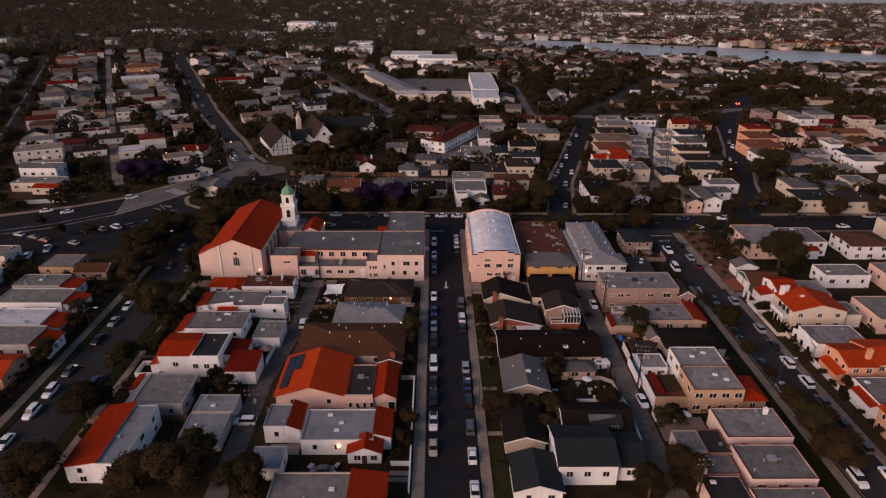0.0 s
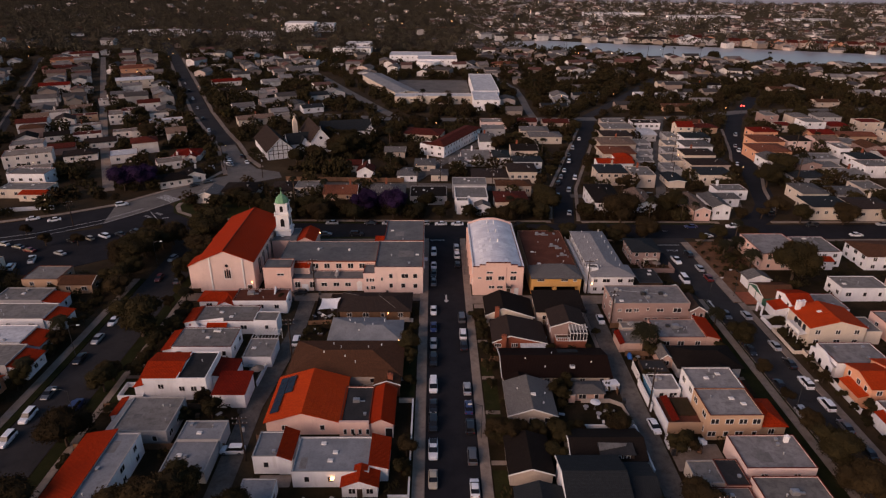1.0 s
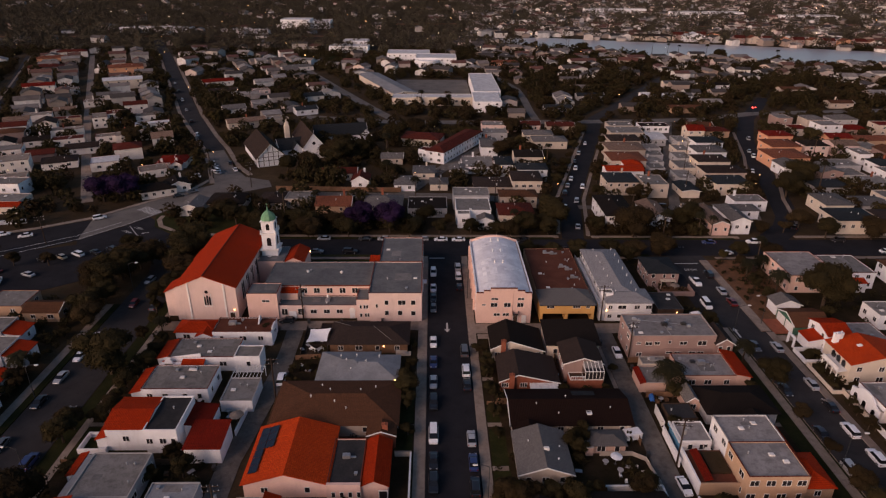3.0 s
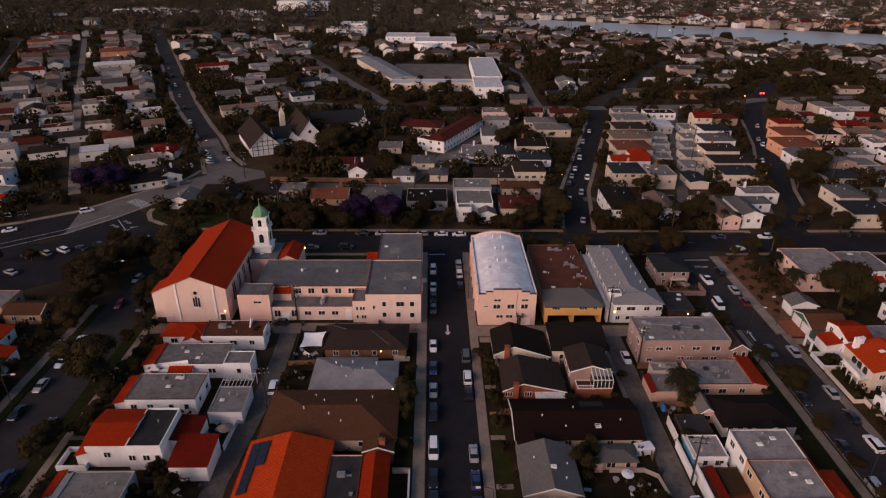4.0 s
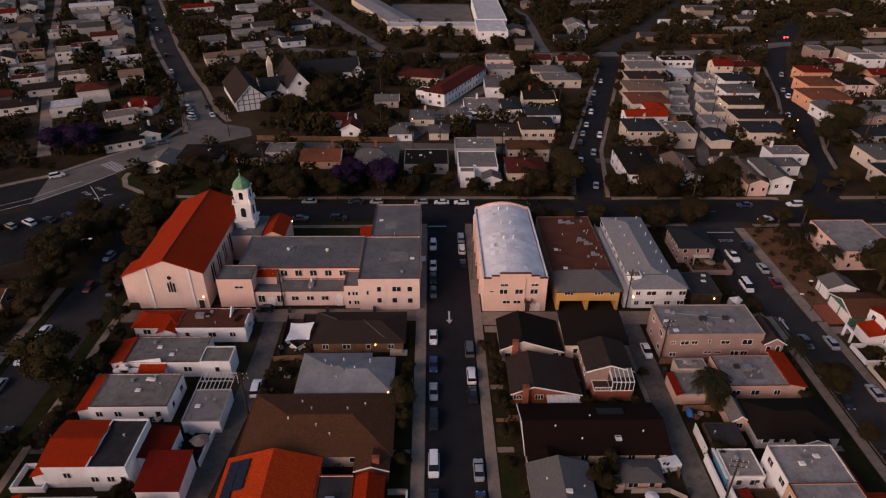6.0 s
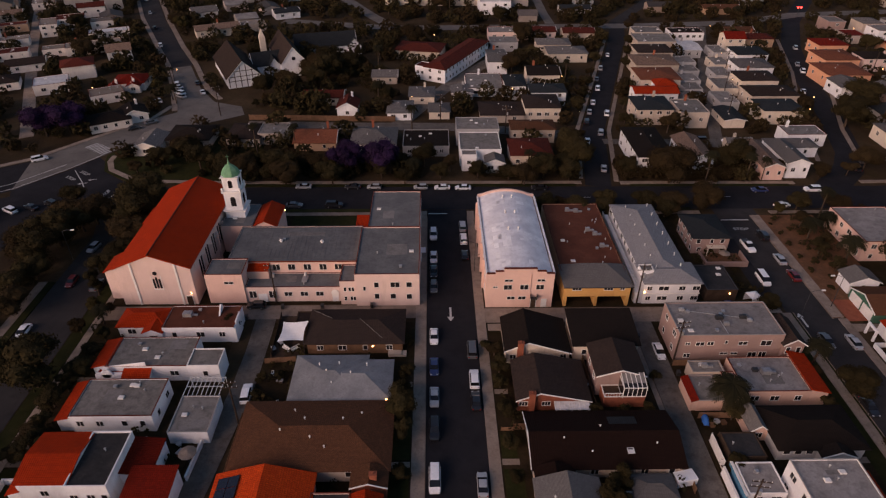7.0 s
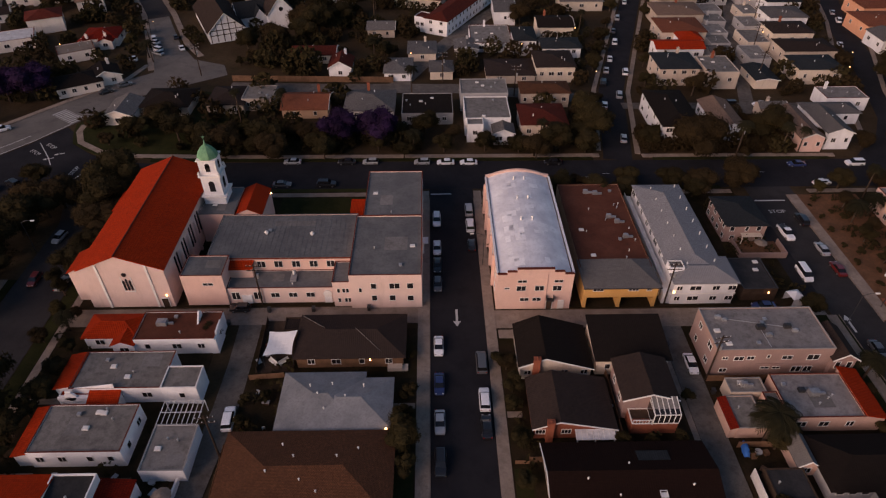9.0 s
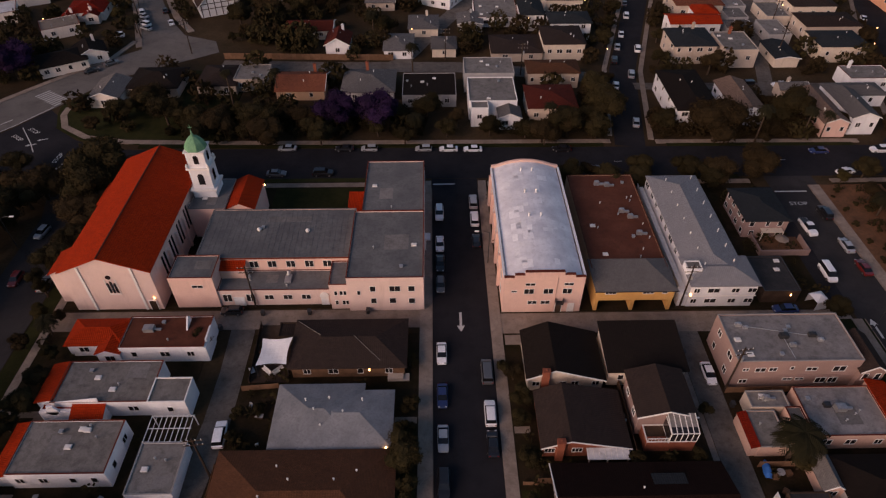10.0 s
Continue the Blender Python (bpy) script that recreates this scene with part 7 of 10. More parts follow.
town_house(-92.3, 395.0, 12.3, 9.0, 3.4, 25, "beige", "tan_felt", "flat", "s2", 1.4)
town_house(-118.7, 590.8, 26.0, 12.0, 3.6, 25, "warm_white", "grey_shingle", "hip", "s3", 1.4)
town_house(-84.3, 462.4, 15.9, 10.0, 3.6, 25, "warm_white", "slate", "gable", "s2", 1.6)
town_house(-80.4, 421.5, 13.2, 10.0, 3.4, 25, "white", "slate", "gable", "s2", 1.4)
town_house(-200.9, 597.0, 23.3, 10.0, 3.4, 25, "cream", "tan_felt", "flat", "s2", 1.4)
town_house(-237.4, 675.2, 26.0, 10.0, 3.4, 25, "warm_white", "tan_felt", "flat", "s2", 1.4)
town_house(-91.3, 252.7, 8.1, 11.0, 3.2, 0, "warm_white", "grey_shingle", "gable", "s1", 1.5)
town_house(-80.0, 258.6, 14.0, 12.0, 3.2, 0, "beige", "dark_shingle", "hip", "s3", 1.9)
town_house(-62.4, 259.7, 10.8, 12.0, 3.2, 0, "beige", "taupe_shingle", "hip", "s2", 1.7)
town_house(-53.3, 260.2, 9.1, 9.0, 3.6, 0, "beige", "felt", "flat", "s2", 1.4)
town_house(-38.6, 256.1, 13.2, 11.0, 3.0, 0, "tan", "orange_brown", "gable", "s2", 2.0)
town_house(-19.8, 255.8, 14.2, 13.0, 3.2, 0, "grey_wall", "grey_shingle", "hip", "s2", 2.0)
town_house(-2.9, 252.8, 14.7, 13.0, 3.2, 0, "grey_wall", "dark_shingle", "flat", "s3", 1.4)
town_house(66.0, 244.4, 10.6, 21.5, 5.8, 0, "white", "dark_shingle", "hip", "s3 w4", 1.3)
town_house(80.0, 242.8, 7.7, 16.7, 4.6, 0, "white", "beige_shingle", "gable", "s2 w4", 1.3, axis="y")
town_house(76.9, 277.2, 12.5, 12.6, 5.8, 0, "beige", "slate", "hip", "s4 w2", 1.2)
town_house(89.7, 274.4, 9.9, 12.7, 5.4, 0, "beige", "felt", "flat", "s2 w2", 1.3)
town_house(88.7, 310.7, 15.7, 14.2, 5.2, 0, "beige", "orange_brown", "hip", "s3 w2", 1.2)
town_house(92.8, 328.3, 17.7, 13.8, 5.2, 0, "beige", "beige_shingle", "hip", "s3 w2", 1.1)
town_house(97.2, 345.2, 15.3, 12.1, 5.0, 0, "beige", "taupe_shingle", "hip", "s2 w2", 1.0)
town_house(102.6, 362.5, 17.8, 14.4, 4.6, 0, "beige", "felt", "flat", "s2 w2", 1.3)
town_house(106.0, 323.7, 7.8, 8.4, 2.8, 0, "grey_wall", "felt", "flat", "e1", 0.7)
town_house(102.9, 312.5, 6.8, 9.8, 2.8, 0, "grey_wall", "felt", "flat", "e1", 0.7)
town_house(100.1, 302.1, 7.0, 8.5, 2.8, 0, "grey_wall", "felt", "flat", "e1", 0.7)
town_house(98.0, 293.8, 7.4, 5.4, 2.8, 0, "grey_wall", "grey_shingle", "gable", "e1", 0.7)
town_house(108.2, 335.4, 8.6, 9.1, 2.8, 0, "grey_wall", "felt", "flat", "e1", 0.7)
town_house(115.4, 354.0, 10.1, 14.4, 3.6, 0, "grey_wall", "white_roof", "gable", "s3", 0.8, axis="x")
town_house(122.9, 333.1, 7.1, 11.2, 2.9, 0, "cream", "felt", "flat", "w1", 0.6)
town_house(118.2, 319.2, 7.2, 10.9, 2.9, 0, "grey_wall", "felt", "flat", "w1", 0.6)
town_house(113.9, 304.8, 7.9, 12.5, 2.9, 0, "cream", "felt", "flat", "w1", 0.6)
town_house(108.5, 289.8, 7.3, 11.8, 2.9, 0, "grey_wall", "felt", "flat", "w1", 0.6)
town_house(104.2, 274.0, 7.1, 12.1, 2.9, 0, "cream", "slate", "gable", "w1", 0.6)
town_house(128.4, 350.0, 6.4, 11.6, 2.9, 0, "grey_wall", "felt", "flat", "w1", 0.6)
town_house(132.2, 323.1, 14.1, 11.9, 5.4, 0, "white", "grey_shingle", "hip", "s3 w2", 1.2)
town_house(138.4, 341.1, 13.5, 11.8, 5.2, 0, "white", "slate", "hip", "s3 w2", 1.1)
town_house(127.2, 307.7, 14.6, 11.3, 5.2, 0, "cream", "taupe_shingle", "hip", "s3 w2", 1.2)
town_house(125.8, 291.0, 17.6, 10.6, 5.2, 0, "beige", "taupe_shingle", "hip", "s3 w2", 1.2)
town_house(122.2, 276.5, 14.1, 11.0, 5.2, 0, "cream", "slate", "hip", "s3 w3", 1.2)
town_house(121.4, 256.7, 12.6, 7.9, 3.8, 0, "white", "felt", "flat", "s2 e1", 1.3)
town_house(113.4, 247.8, 14.8, 6.4, 3.6, 0, "white", "grey_shingle", "hip", "s2", 1.2)
town_house(107.7, 237.6, 6.6, 14.2, 5.0, 0, "white", "grey_shingle", "gable", "s2 w3", 1.3, axis="y")
town_house(100.0, 237.9, 6.2, 17.1, 4.2, 0, "peach", "beige_shingle", "gable", "s2 w2", 1.3, axis="y")
town_house(97.9, 250.8, 7.6, 4.1, 3.2, 0, "beige", "grey_shingle", "gable", "s2", 0.9, axis="x")
town_house(173.2, 334.0, 14.8, 14.4, 5.4, 0, "coral", "orange_brown", "hip", "s2 w2", 1.4)
town_house(165.6, 315.3, 17.2, 15.4, 5.4, 0, "coral", "orange_brown", "hip", "s3 w2", 1.4)
town_house(161.0, 300.7, 10.5, 11.4, 4.6, 0, "white", "grey_shingle", "gable", "s3 w2", 1.2)
town_house(231.3, 351.9, 20.7, 11.0, 3.4, 0, "tan", "orange_brown", "gable", "s2", 1.1, axis="x")
town_house(165.6, 235.3, 14.0, 12.4, 5.2, 0, "cream", "taupe_shingle", "hip", "s3 w2", 1.1)
town_house(149.3, 236.4, 14.4, 11.9, 5.4, 0, "cream", "slate", "hip", "s4 w3", 1.1)
town_house(164.4, 276.8, 14.4, 10.6, 3.6, 0, "grey_wall", "slate", "hip", "s3 w1", 1.2)
town_house(201.6, 288.1, 13.3, 11.0, 5.2, 0, "white", "felt", "flat", "s2 w3", 1.3)
town_house(181.2, 354.2, 13.2, 11.0, 5.2, 0, "coral", "dark_tile", "hip", "s2 w2", 1.5)
town_house(188.8, 307.7, 13.1, 11.0, 2.9, 0, "grey_wall", "felt", "flat", "w1", 1.3)
town_house(187.1, 281.9, 12.6, 11.0, 3.0, 0, "grey_wall", "felt", "flat", "w2", 1.3)
town_house(205.7, 301.4, 12.5, 11.0, 5.2, 0, "white", "slate", "hip", "s2 w3", 1.0)
town_house(152.6, 253.8, 10.5, 13.0, 4.8, 0, "cream", "grey_shingle", "hip", "s2 w2", 1.1)
town_house(211.4, 351.1, 12.0, 11.0, 4.8, 0, "coral", "dark_tile", "gable", "s3 w1", 1.2, axis="x")
town_house(183.3, 293.9, 11.4, 11.0, 2.9, 0, "cream", "felt", "flat", "w1", 1.3)
town_house(169.7, 256.8, 10.7, 10.5, 2.9, 0, "grey_wall", "grey_shingle", "gable", "w1", 0.8, axis="x")
town_house(183.1, 262.9, 9.9, 11.0, 3.0, 0, "cream", "felt", "flat", "w2", 1.3)
town_house(204.6, 319.4, 6.7, 11.0, 5.0, 0, "white", "felt", "flat", "s2 w2", 1.3)
town_house(13.9, 259.4, 13.9, 9.9, 5.4, 0, "grey_wall", "felt", "flat", "s1 e1", 1.3)
town_house(32.3, 260.3, 14.3, 7.7, 4.8, 0, "beige", "brown_shingle", "hip", "s5", 1.1)
town_house(29.3, 243.1, 12.4, 12.0, 4.8, 0, "beige", "red_shingle", "hip", "s3 w2", 1.4)
town_house(38.1, 280.2, 12.2, 12.8, 5.4, 0, "cream", "taupe_shingle", "hip", "s4 w2", 1.2)
town_house(42.3, 293.1, 13.0, 9.0, 5.6, 0, "white", "slate", "hip", "s3 e1", 1.1)
town_house(30.9, 301.9, 7.5, 12.7, 5.6, 0, "white", "slate", "hip", "s2 w1", 1.1)
town_house(43.7, 315.5, 12.7, 11.9, 5.0, 0, "cream", "dark_shingle", "gable", "s3", 1.3, axis="x")
town_house(26.7, 334.1, 7.9, 17.3, 5.2, 0, "white", "grey_shingle", "gable", "s1", 1.0, axis="x")
town_house(19.6, 307.9, 14.5, 17.7, 3.0, 0, "white", "felt", "flat", "s2", 1.3)
town_house(10.6, 299.2, 7.9, 8.6, 2.9, 0, "grey_wall", "grey_shingle", "gable", "s2", 0.8)
town_house(23.9, 279.5, 15.4, 12.5, 3.0, 0, "beige", "taupe_shingle", "hip", "s2", 1.0)
town_house(-12.4, 281.4, 8.8, 11.7, 3.0, 0, "white", "grey_shingle", "hip", "s2 e1", 0.9)
town_house(-4.8, 296.7, 9.4, 10.8, 3.0, 0, "cream", "grey_shingle", "hip", "s1 e1", 0.9)
town_house(1.6, 280.9, 7.3, 8.5, 2.9, 0, "cream", "grey_shingle", "hip", "s1", 0.9)
town_house(-41.5, 294.1, 14.5, 8.0, 3.2, 0, "cream", "red_shingle", "gable", "s2", 1.4)
town_house(-31.2, 282.0, 7.1, 9.0, 4.0, 0, "white", "red_shingle", "gable", "s1", 2.0)
town_house(-20.1, 318.0, 9.9, 9.0, 3.0, 0, "beige", "grey_shingle", "gable", "s2", 1.4)
town_house(59.1, 346.4, 17.2, 11.0, 4.0, 0, "cream", "grey_shingle", "hip", "s3", 1.4)
town_house(55.3, 360.3, 15.3, 10.0, 3.8, 0, "cream", "grey_shingle", "hip", "s3", 1.4)
town_house(34.1, 379.6, 15.1, 10.0, 3.8, 0, "pink", "felt", "flat", "s3", 1.4)
town_house(51.9, 381.4, 15.2, 10.0, 3.8, 0, "pink", "red_shingle", "gable", "s3", 1.2)
town_house(70.6, 379.4, 15.1, 10.0, 3.8, 0, "beige", "red_shingle", "gable", "s3", 1.2)
town_house(32.4, 362.1, 12.8, 10.0, 3.8, 0, "grey_wall", "felt", "flat", "s2", 1.4)
town_house(104.4, 379.3, 13.5, 10.0, 3.8, 0, "beige", "felt", "flat", "s2 w1", 1.4)
town_house(123.4, 378.7, 16.2, 9.0, 3.6, 0, "white", "dark_shingle", "flat", "s5", 1.4)
town_house(154.1, 367.7, 13.1, 9.0, 4.0, 0, "tan", "red_shingle", "hip", "s2", 1.4)
town_house(150.4, 381.3, 13.6, 9.0, 3.6, 0, "beige", "brown_shingle", "gable", "s2", 1.2)
town_house(169.5, 469.2, 18.5, 9.0, 3.4, 0, "white", "grey_shingle", "gable", "s3", 1.2)
town_house(149.5, 470.3, 11.1, 8.0, 3.4, 0, "white", "white_roof", "gable", "s2", 1.2)
town_house(186.8, 516.8, 22.9, 9.0, 3.6, 0, "cream", "grey_shingle", "gable", "s3", 1.2)
town_house(211.9, 512.4, 22.7, 8.0, 3.2, 0, "white", "dark_shingle", "gable", "s3", 1.0)
town_house(160.1, 429.6, 20.3, 9.0, 3.2, 0, "tan", "brown_shingle", "gable", "s2", 1.2)
town_house(108.0, 468.7, 18.5, 9.0, 3.2, 0, "grey_wall", "slate", "gable", "s2", 1.2)
town_house(78.4, 429.2, 16.9, 9.0, 3.2, 0, "grey_wall", "slate", "gable", "s2", 1.2)
town_house(262.9, 493.5, 19.5, 9.0, 3.6, 0, "beige", "brown_shingle", "gable", "s2", 1.2)
town_house(269.0, 445.2, 15.5, 9.0, 3.6, 0, "beige", "brown_shingle", "gable", "s2", 1.2)
town_house(65.1, 621.5, 24.4, 10.0, 3.6, 0, "coral", "orange_brown", "hip", "s2", 1.6)

H = House("low white house with a bright red tile roof", 84.5, 296)
H.vol(75.0, 289.8, 91.2, 297.6, 4.6, "gable", "white", "tile", rise=1.0, axis="x", win="s3 w1")
H.vol(85.0, 297.0, 92.8, 304.4, 5.0, "hip", "white", "tile", rise=1.6, win="s1")
H = House("two-storey white house with grey flat roofs and a gabled porch", 13.9, 244)
H.vol(7.6, 239.6, 20.2, 252.7, 5.0, "flat", "white", "felt", "trim", para=0.5, win="s2 w2", vents=2)
H.vol(15.2, 234.4, 20.6, 239.58, 3.6, "gable", "white", "grey_shingle", rise=1.1, axis="y", win="s2")
H.vol(8.0, 236.0, 12.4, 239.58, 5.0, "flat", "white", "felt", "trim", para=0.5, win="s1", vents=0)

# half-timbered hall with steep slate roofs
H = House("half-timbered hall with steep brown and slate roofs and white gables", -78, 322, 25, category="hall", name="parish_hall")
H.vol(-9, -11, 4, 21, 4.2, "gable", "white", "taupe_shingle", rise=6.0, axis="y", over=0.6)
H.vol(4.02, 0, 22, 11, 4.0, "gable", "white", "slate", rise=4.0, axis="x", over=0.5, win="s2")
for k_ in range(6):
    xx = -8.4 + k_ * 2.3
    top_ = 4.2 + 6.0 * (1 - abs(xx + 2.5) / 6.5) - 0.4
    H.part("timber", Geo().box(xx - 0.14, -11.08, 0.2, xx + 0.14, -11.0, max(4.4, top_)), "dark_wood")
for zz in (2.6, 4.3, 6.4):
    wd = 6.3 if zz < 4.5 else 4.0
    H.part("timber", Geo().box(-2.5 - wd, -11.1, zz, -2.5 + wd, -11.0, zz + 0.22), "dark_wood")
H = House("white chapel with a steep blue slate roof and round window", -60.5, 330.0, 22, category="chapel", name="chapel")
H.vol(-5.2, -7, 5.2, 22, 5.6, "gable", "white", "taupe_shingle", rise=6.4, axis="y", over=0.3)
H.part("round_window", Geo().tube((0, -7.1, 7.4), (0, -7.0, 7.4), 0.8, 0.8, 14), "glass")
H.vol(-9.4, -3, -5.22, 4, 4.0, "gable", "white", "slate", rise=3.0, axis="y", over=0.3, win="s1")
H.part("turret", Geo().box(-9.6, 16, 0, -7.2, 18.4, 11).tube((-8.4, 17.2, 11), (-8.4, 17.2, 14.5), 1.7, 0.05, 4), "cream")
H = House("long church hall with a dark slate roof and white end gable", -50, 357.5, 14, category="hall", name="church_hall")
H.vol(-13.6, -6, 13.6, 6, 4.2, "gable", "white", "slate", rise=4.6, axis="x", over=0.4, win="s6")
H.vol(9.6, -8.6, 15.4, -6.02, 4.0, "gable", "white", "slate", rise=3.2, axis="y", over=0.3, win="s1")

# long white terrace with a maroon roof
H = House("long white two-storey terrace with a maroon roof", 10.4, 336, -27, category="terrace", name="terrace")
H.vol(-4.6, -22.6, 4.6, 22.6, 5.8, "hip", "white", "red_shingle", rise=1.6, over=0.6, win="s2 e14", storeys=2)
H.vol(-9.2, -22.2, -4.62, -16.6, 5.2, "flat", "white", "red_shingle", para=0.4, win="s2", vents=0)
H = House("low building with a maroon roof behind the terrace", -6, 352, -12)
H.vol(-10, -7, 10, 7, 4, "hip", "cream", "red_shingle", rise=1.6, over=0.5, win="s3")

# school on the rise
H = House("white school buildings with pale flat roofs", 0, 470, category="school", name="school")
H.vol(27.0, 458, 45.0, 533, 6.6, "flat", "white", "white_roof", "trim", para=0.5, win="s2", vents=6)
H.vol(25.4, 425.2, 42.6, 457.9, 6.4, "flat", "white", "white_roof", "trim", para=0.5, win="s3 w3", vents=4)
H.vol(-14, 446, 25.3, 458, 5.0, "flat", "cream", "white_roof", "trim", para=0.4, win="s9", vents=3)
H.vol(-28, 447, -14.1, 460, 4.6, "flat", "cream", "white_roof", "trim", para=0.3, win="s3", vents=2)
H = House("long school wing with a pale bluish roof", -36, 505, 22, category="school", name="school_wing")
H.vol(-8, -44, 8, 44, 4.6, "gable", "cream", "blue_felt", rise=1.2, axis="y", over=0.6, win="e12 s2")
H = House("large white institution with flat roofs", -14, 640, category="school", name="institution")
H.vol(-44, 640, -4, 668, 7.4, "flat", "white", "white_roof", "trim", para=0.5, win="s8", vents=4)
H.vol(-16, 608, 20, 636, 8.0, "flat", "white", "white_roof", "trim", para=0.5, win="s7", vents=4)
H.part("apse", Geo().tube((-6, 609, 0), (-6, 609, 7), 11, 11, 20), "white")
H = House("white institution wing with flat roofs", -88, 712, category="school", name="institution")
H.vol(-108, 705, -68, 724, 6.0, "flat", "white", "white_roof", "trim", para=0.5, win="s8", vents=2)
H.vol(-96, 724.1, -70, 745, 9.0, "flat", "white", "white_roof", "trim", para=0.5, win="s5", vents=2)

# ---------------------------------------------------------------- which ground is taken
GX0, GY0, CELL = -900.0, -60.0, 2.0
taken = np.zeros((900, 1000), bool)


def block(cx, cy, hw, hd, turn, pad=0.0):
    r = math.hypot(hw + pad, hd + pad) + CELL
    i0, i1 = int((cx - r - GX0) / CELL), int((cx + r - GX0) / CELL) + 1
    j0, j1 = int((cy - r - GY0) / CELL), int((cy + r - GY0) / CELL) + 1
    c, s = math.cos(-turn), math.sin(-turn)
    for i in range(max(0, i0), min(900, i1)):
        for j in range(max(0, j0), min(1000, j1)):
            dx, dy = GX0 + (i + 0.5) * CELL - cx, GY0 + (j + 0.5) * CELL - cy
            if abs(dx * c - dy * s) < hw + pad and abs(dx * s + dy * c) < hd + pad:
                taken[i, j] = True


def free(x, y, r=0.0):
    for dx, dy in ((0, 0), (r, 0), (-r, 0), (0, r), (0, -r), (r * 0.7, r * 0.7), (-r * 0.7, r * 0.7), (r * 0.7, -r * 0.7), (-r * 0.7, -r * 0.7)):
        i, j = int((x + dx - GX0) / CELL), int((y + dy - GY0) / CELL)
        if 0 <= i < 900 and 0 <= j < 1000 and taken[i, j]:
            return False
    return True


for pts, w in [(v[0], v[1]) for v in roads.values()] + [(v[0], v[1]) for v in alleys.values()]:
    for (ax, ay), (bx, by) in zip(pts, pts[1:]):
        ln_ = math.hypot(bx - ax, by - ay)
        block((ax + bx) / 2, (ay + by) / 2, w / 2 + 1.2, ln_ / 2 + 1, math.atan2(-(bx - ax), by - ay))
for oc in OCC:
    block(*oc)
block(-2, 507, 28, 40, 0)
block(-38, 200, 20, 10, 0)
block(-73, 306, 12, 8, 0)
block(-56, 316, 8, 7, 0)
block(3, 305, 9, 9, 0)


def inside(x, y, poly):
    c = False
    for (ax, ay), (bx, by) in zip(poly, poly[1:] + poly[:1]):
        if (ay > y) != (by > y) and x < (bx - ax) * (y - ay) / (by - ay) + ax:
            c = not c
    return c


for i in range(270, 450):
    for j in range(100, 200):
        if inside(GX0 + (i + 0.5) * CELL, GY0 + (j + 0.5) * CELL, blvd):
            taken[i - 1:i + 2, j - 1:j + 2] = True
block(-104, 225, 14, 17, 0)
block(-128, 204, 32, 19, 0)
block(-167, 256, 12, 18, 0)
block(3, 100, 7, 160, 0)

# rows of further houses, street by street
rnd = random.Random(11)
FAR, HOUSES = [], []
WALLS = ["white", "cream", "beige", "beige", "grey_wall", "grey_wall", "rose", "pink"]
ROOFS = ["felt", "felt", "grey_shingle", "taupe_shingle", "brown_shingle", "dark_shingle", "red_shingle", "slate", "beige_shingle"]


def rows_of_houses(ox, oy, rot, us, vs, du, dv, group, roofs, keep=0.85, tall=0.3, walls=None):
    a = radians(rot)
    for iu in range(us):
        for iv in range(vs):
            u, v = iu * du + rnd.uniform(-1.5, 1.5), iv * dv + rnd.uniform(-2, 2)
            x, y = ox + u * math.cos(a) - v * math.sin(a), oy + u * math.sin(a) + v * math.cos(a)
            w, d = rnd.uniform(9, 15), rnd.uniform(8, 12)
            if rnd.random() > keep or not free(x, y, 6.5) or inside(x, y, lake) or y > 700 or abs(x) > 0.78 * y + 60:
                continue
            kind = rnd.choice(("flat", "gable", "hip", "gable"))
            top = rnd.choice(roofs)
            if kind == "flat" and top.endswith("shingle") or top == "slate" and kind == "flat":
                top = "felt"
            if kind != "flat" and top in ("felt", "brown_felt"):
                top = "grey_shingle"
            if y > 395 or len(HOUSES) > 170:
                FAR.append((x, y, w, d, 5.6 if rnd.random() < tall else 3.4, rnd.uniform(1.2, 2.0), a + rnd.choice((0, 1.571))))
                block(x, y, w / 2, d / 2, a, 2)
                continue
            HOUSES.append(1)
            town_house(round(x, 1), round(y, 1), w, d, 5.6 if rnd.random() < tall else 3.4, rot + rnd.choice((0, 0, 90)) + rnd.uniform(-2, 2), rnd.choice(walls or WALLS), top, kind, "s2 w1" if x > 0 else "s2 e1",
                       rnd.uniform(1.2, 2.0), True, group)
            block(x, y, w / 2, d / 2, a, 2)


rows_of_houses(-150, 290, 25, 3, 30, 17, 15, "houses along the north-west street", ROOFS + ["dark_tile", "red_shingle", "red_shingle"], 0.85, 0.6, ["warm_white", "warm_white", "cream", "pink"])
rows_of_houses(-196, 300, 25, 3, 30, 17, 15, "houses along the north-west alley", ROOFS + ["red_shingle", "red_shingle", "dark_tile"], 0.9, 0.6, ["warm_white", "warm_white", "white", "cream", "rose"])
rows_of_houses(-270, 320, 25, 4, 24, 17, 15, "houses further west", ROOFS + ["red_shingle"], 0.75, 0.3, ["warm_white", "cream", "rose"])
rows_of_houses(-85, 380, 25, 5, 20, 17, 16, "houses behind the chapel", ROOFS, 0.6, 0.15)
rows_of_houses(60, 240, 0, 5, 12, 16, 15, "houses along street two", ROOFS, 0.25, 0.6)
rows_of_houses(140, 236, 0, 12, 12, 16, 14, "houses east of street three", ROOFS + ["dark_tile", "orange_brown"], 0.85, 0.6)
rows_of_houses(50, 415, 0, 16, 18, 19, 17, "houses below the lagoon", ROOFS, 0.3, 0.1)
rows_of_houses(330, 250, 0, 9, 20, 18, 16, "houses further east", ROOFS + ["dark_tile"], 0.7, 0.4)
rows_of_houses(130, 100, 0, 8, 8, 17, 15, "houses on the east side", ROOFS + ["dark_tile"], 0.85, 0.4)
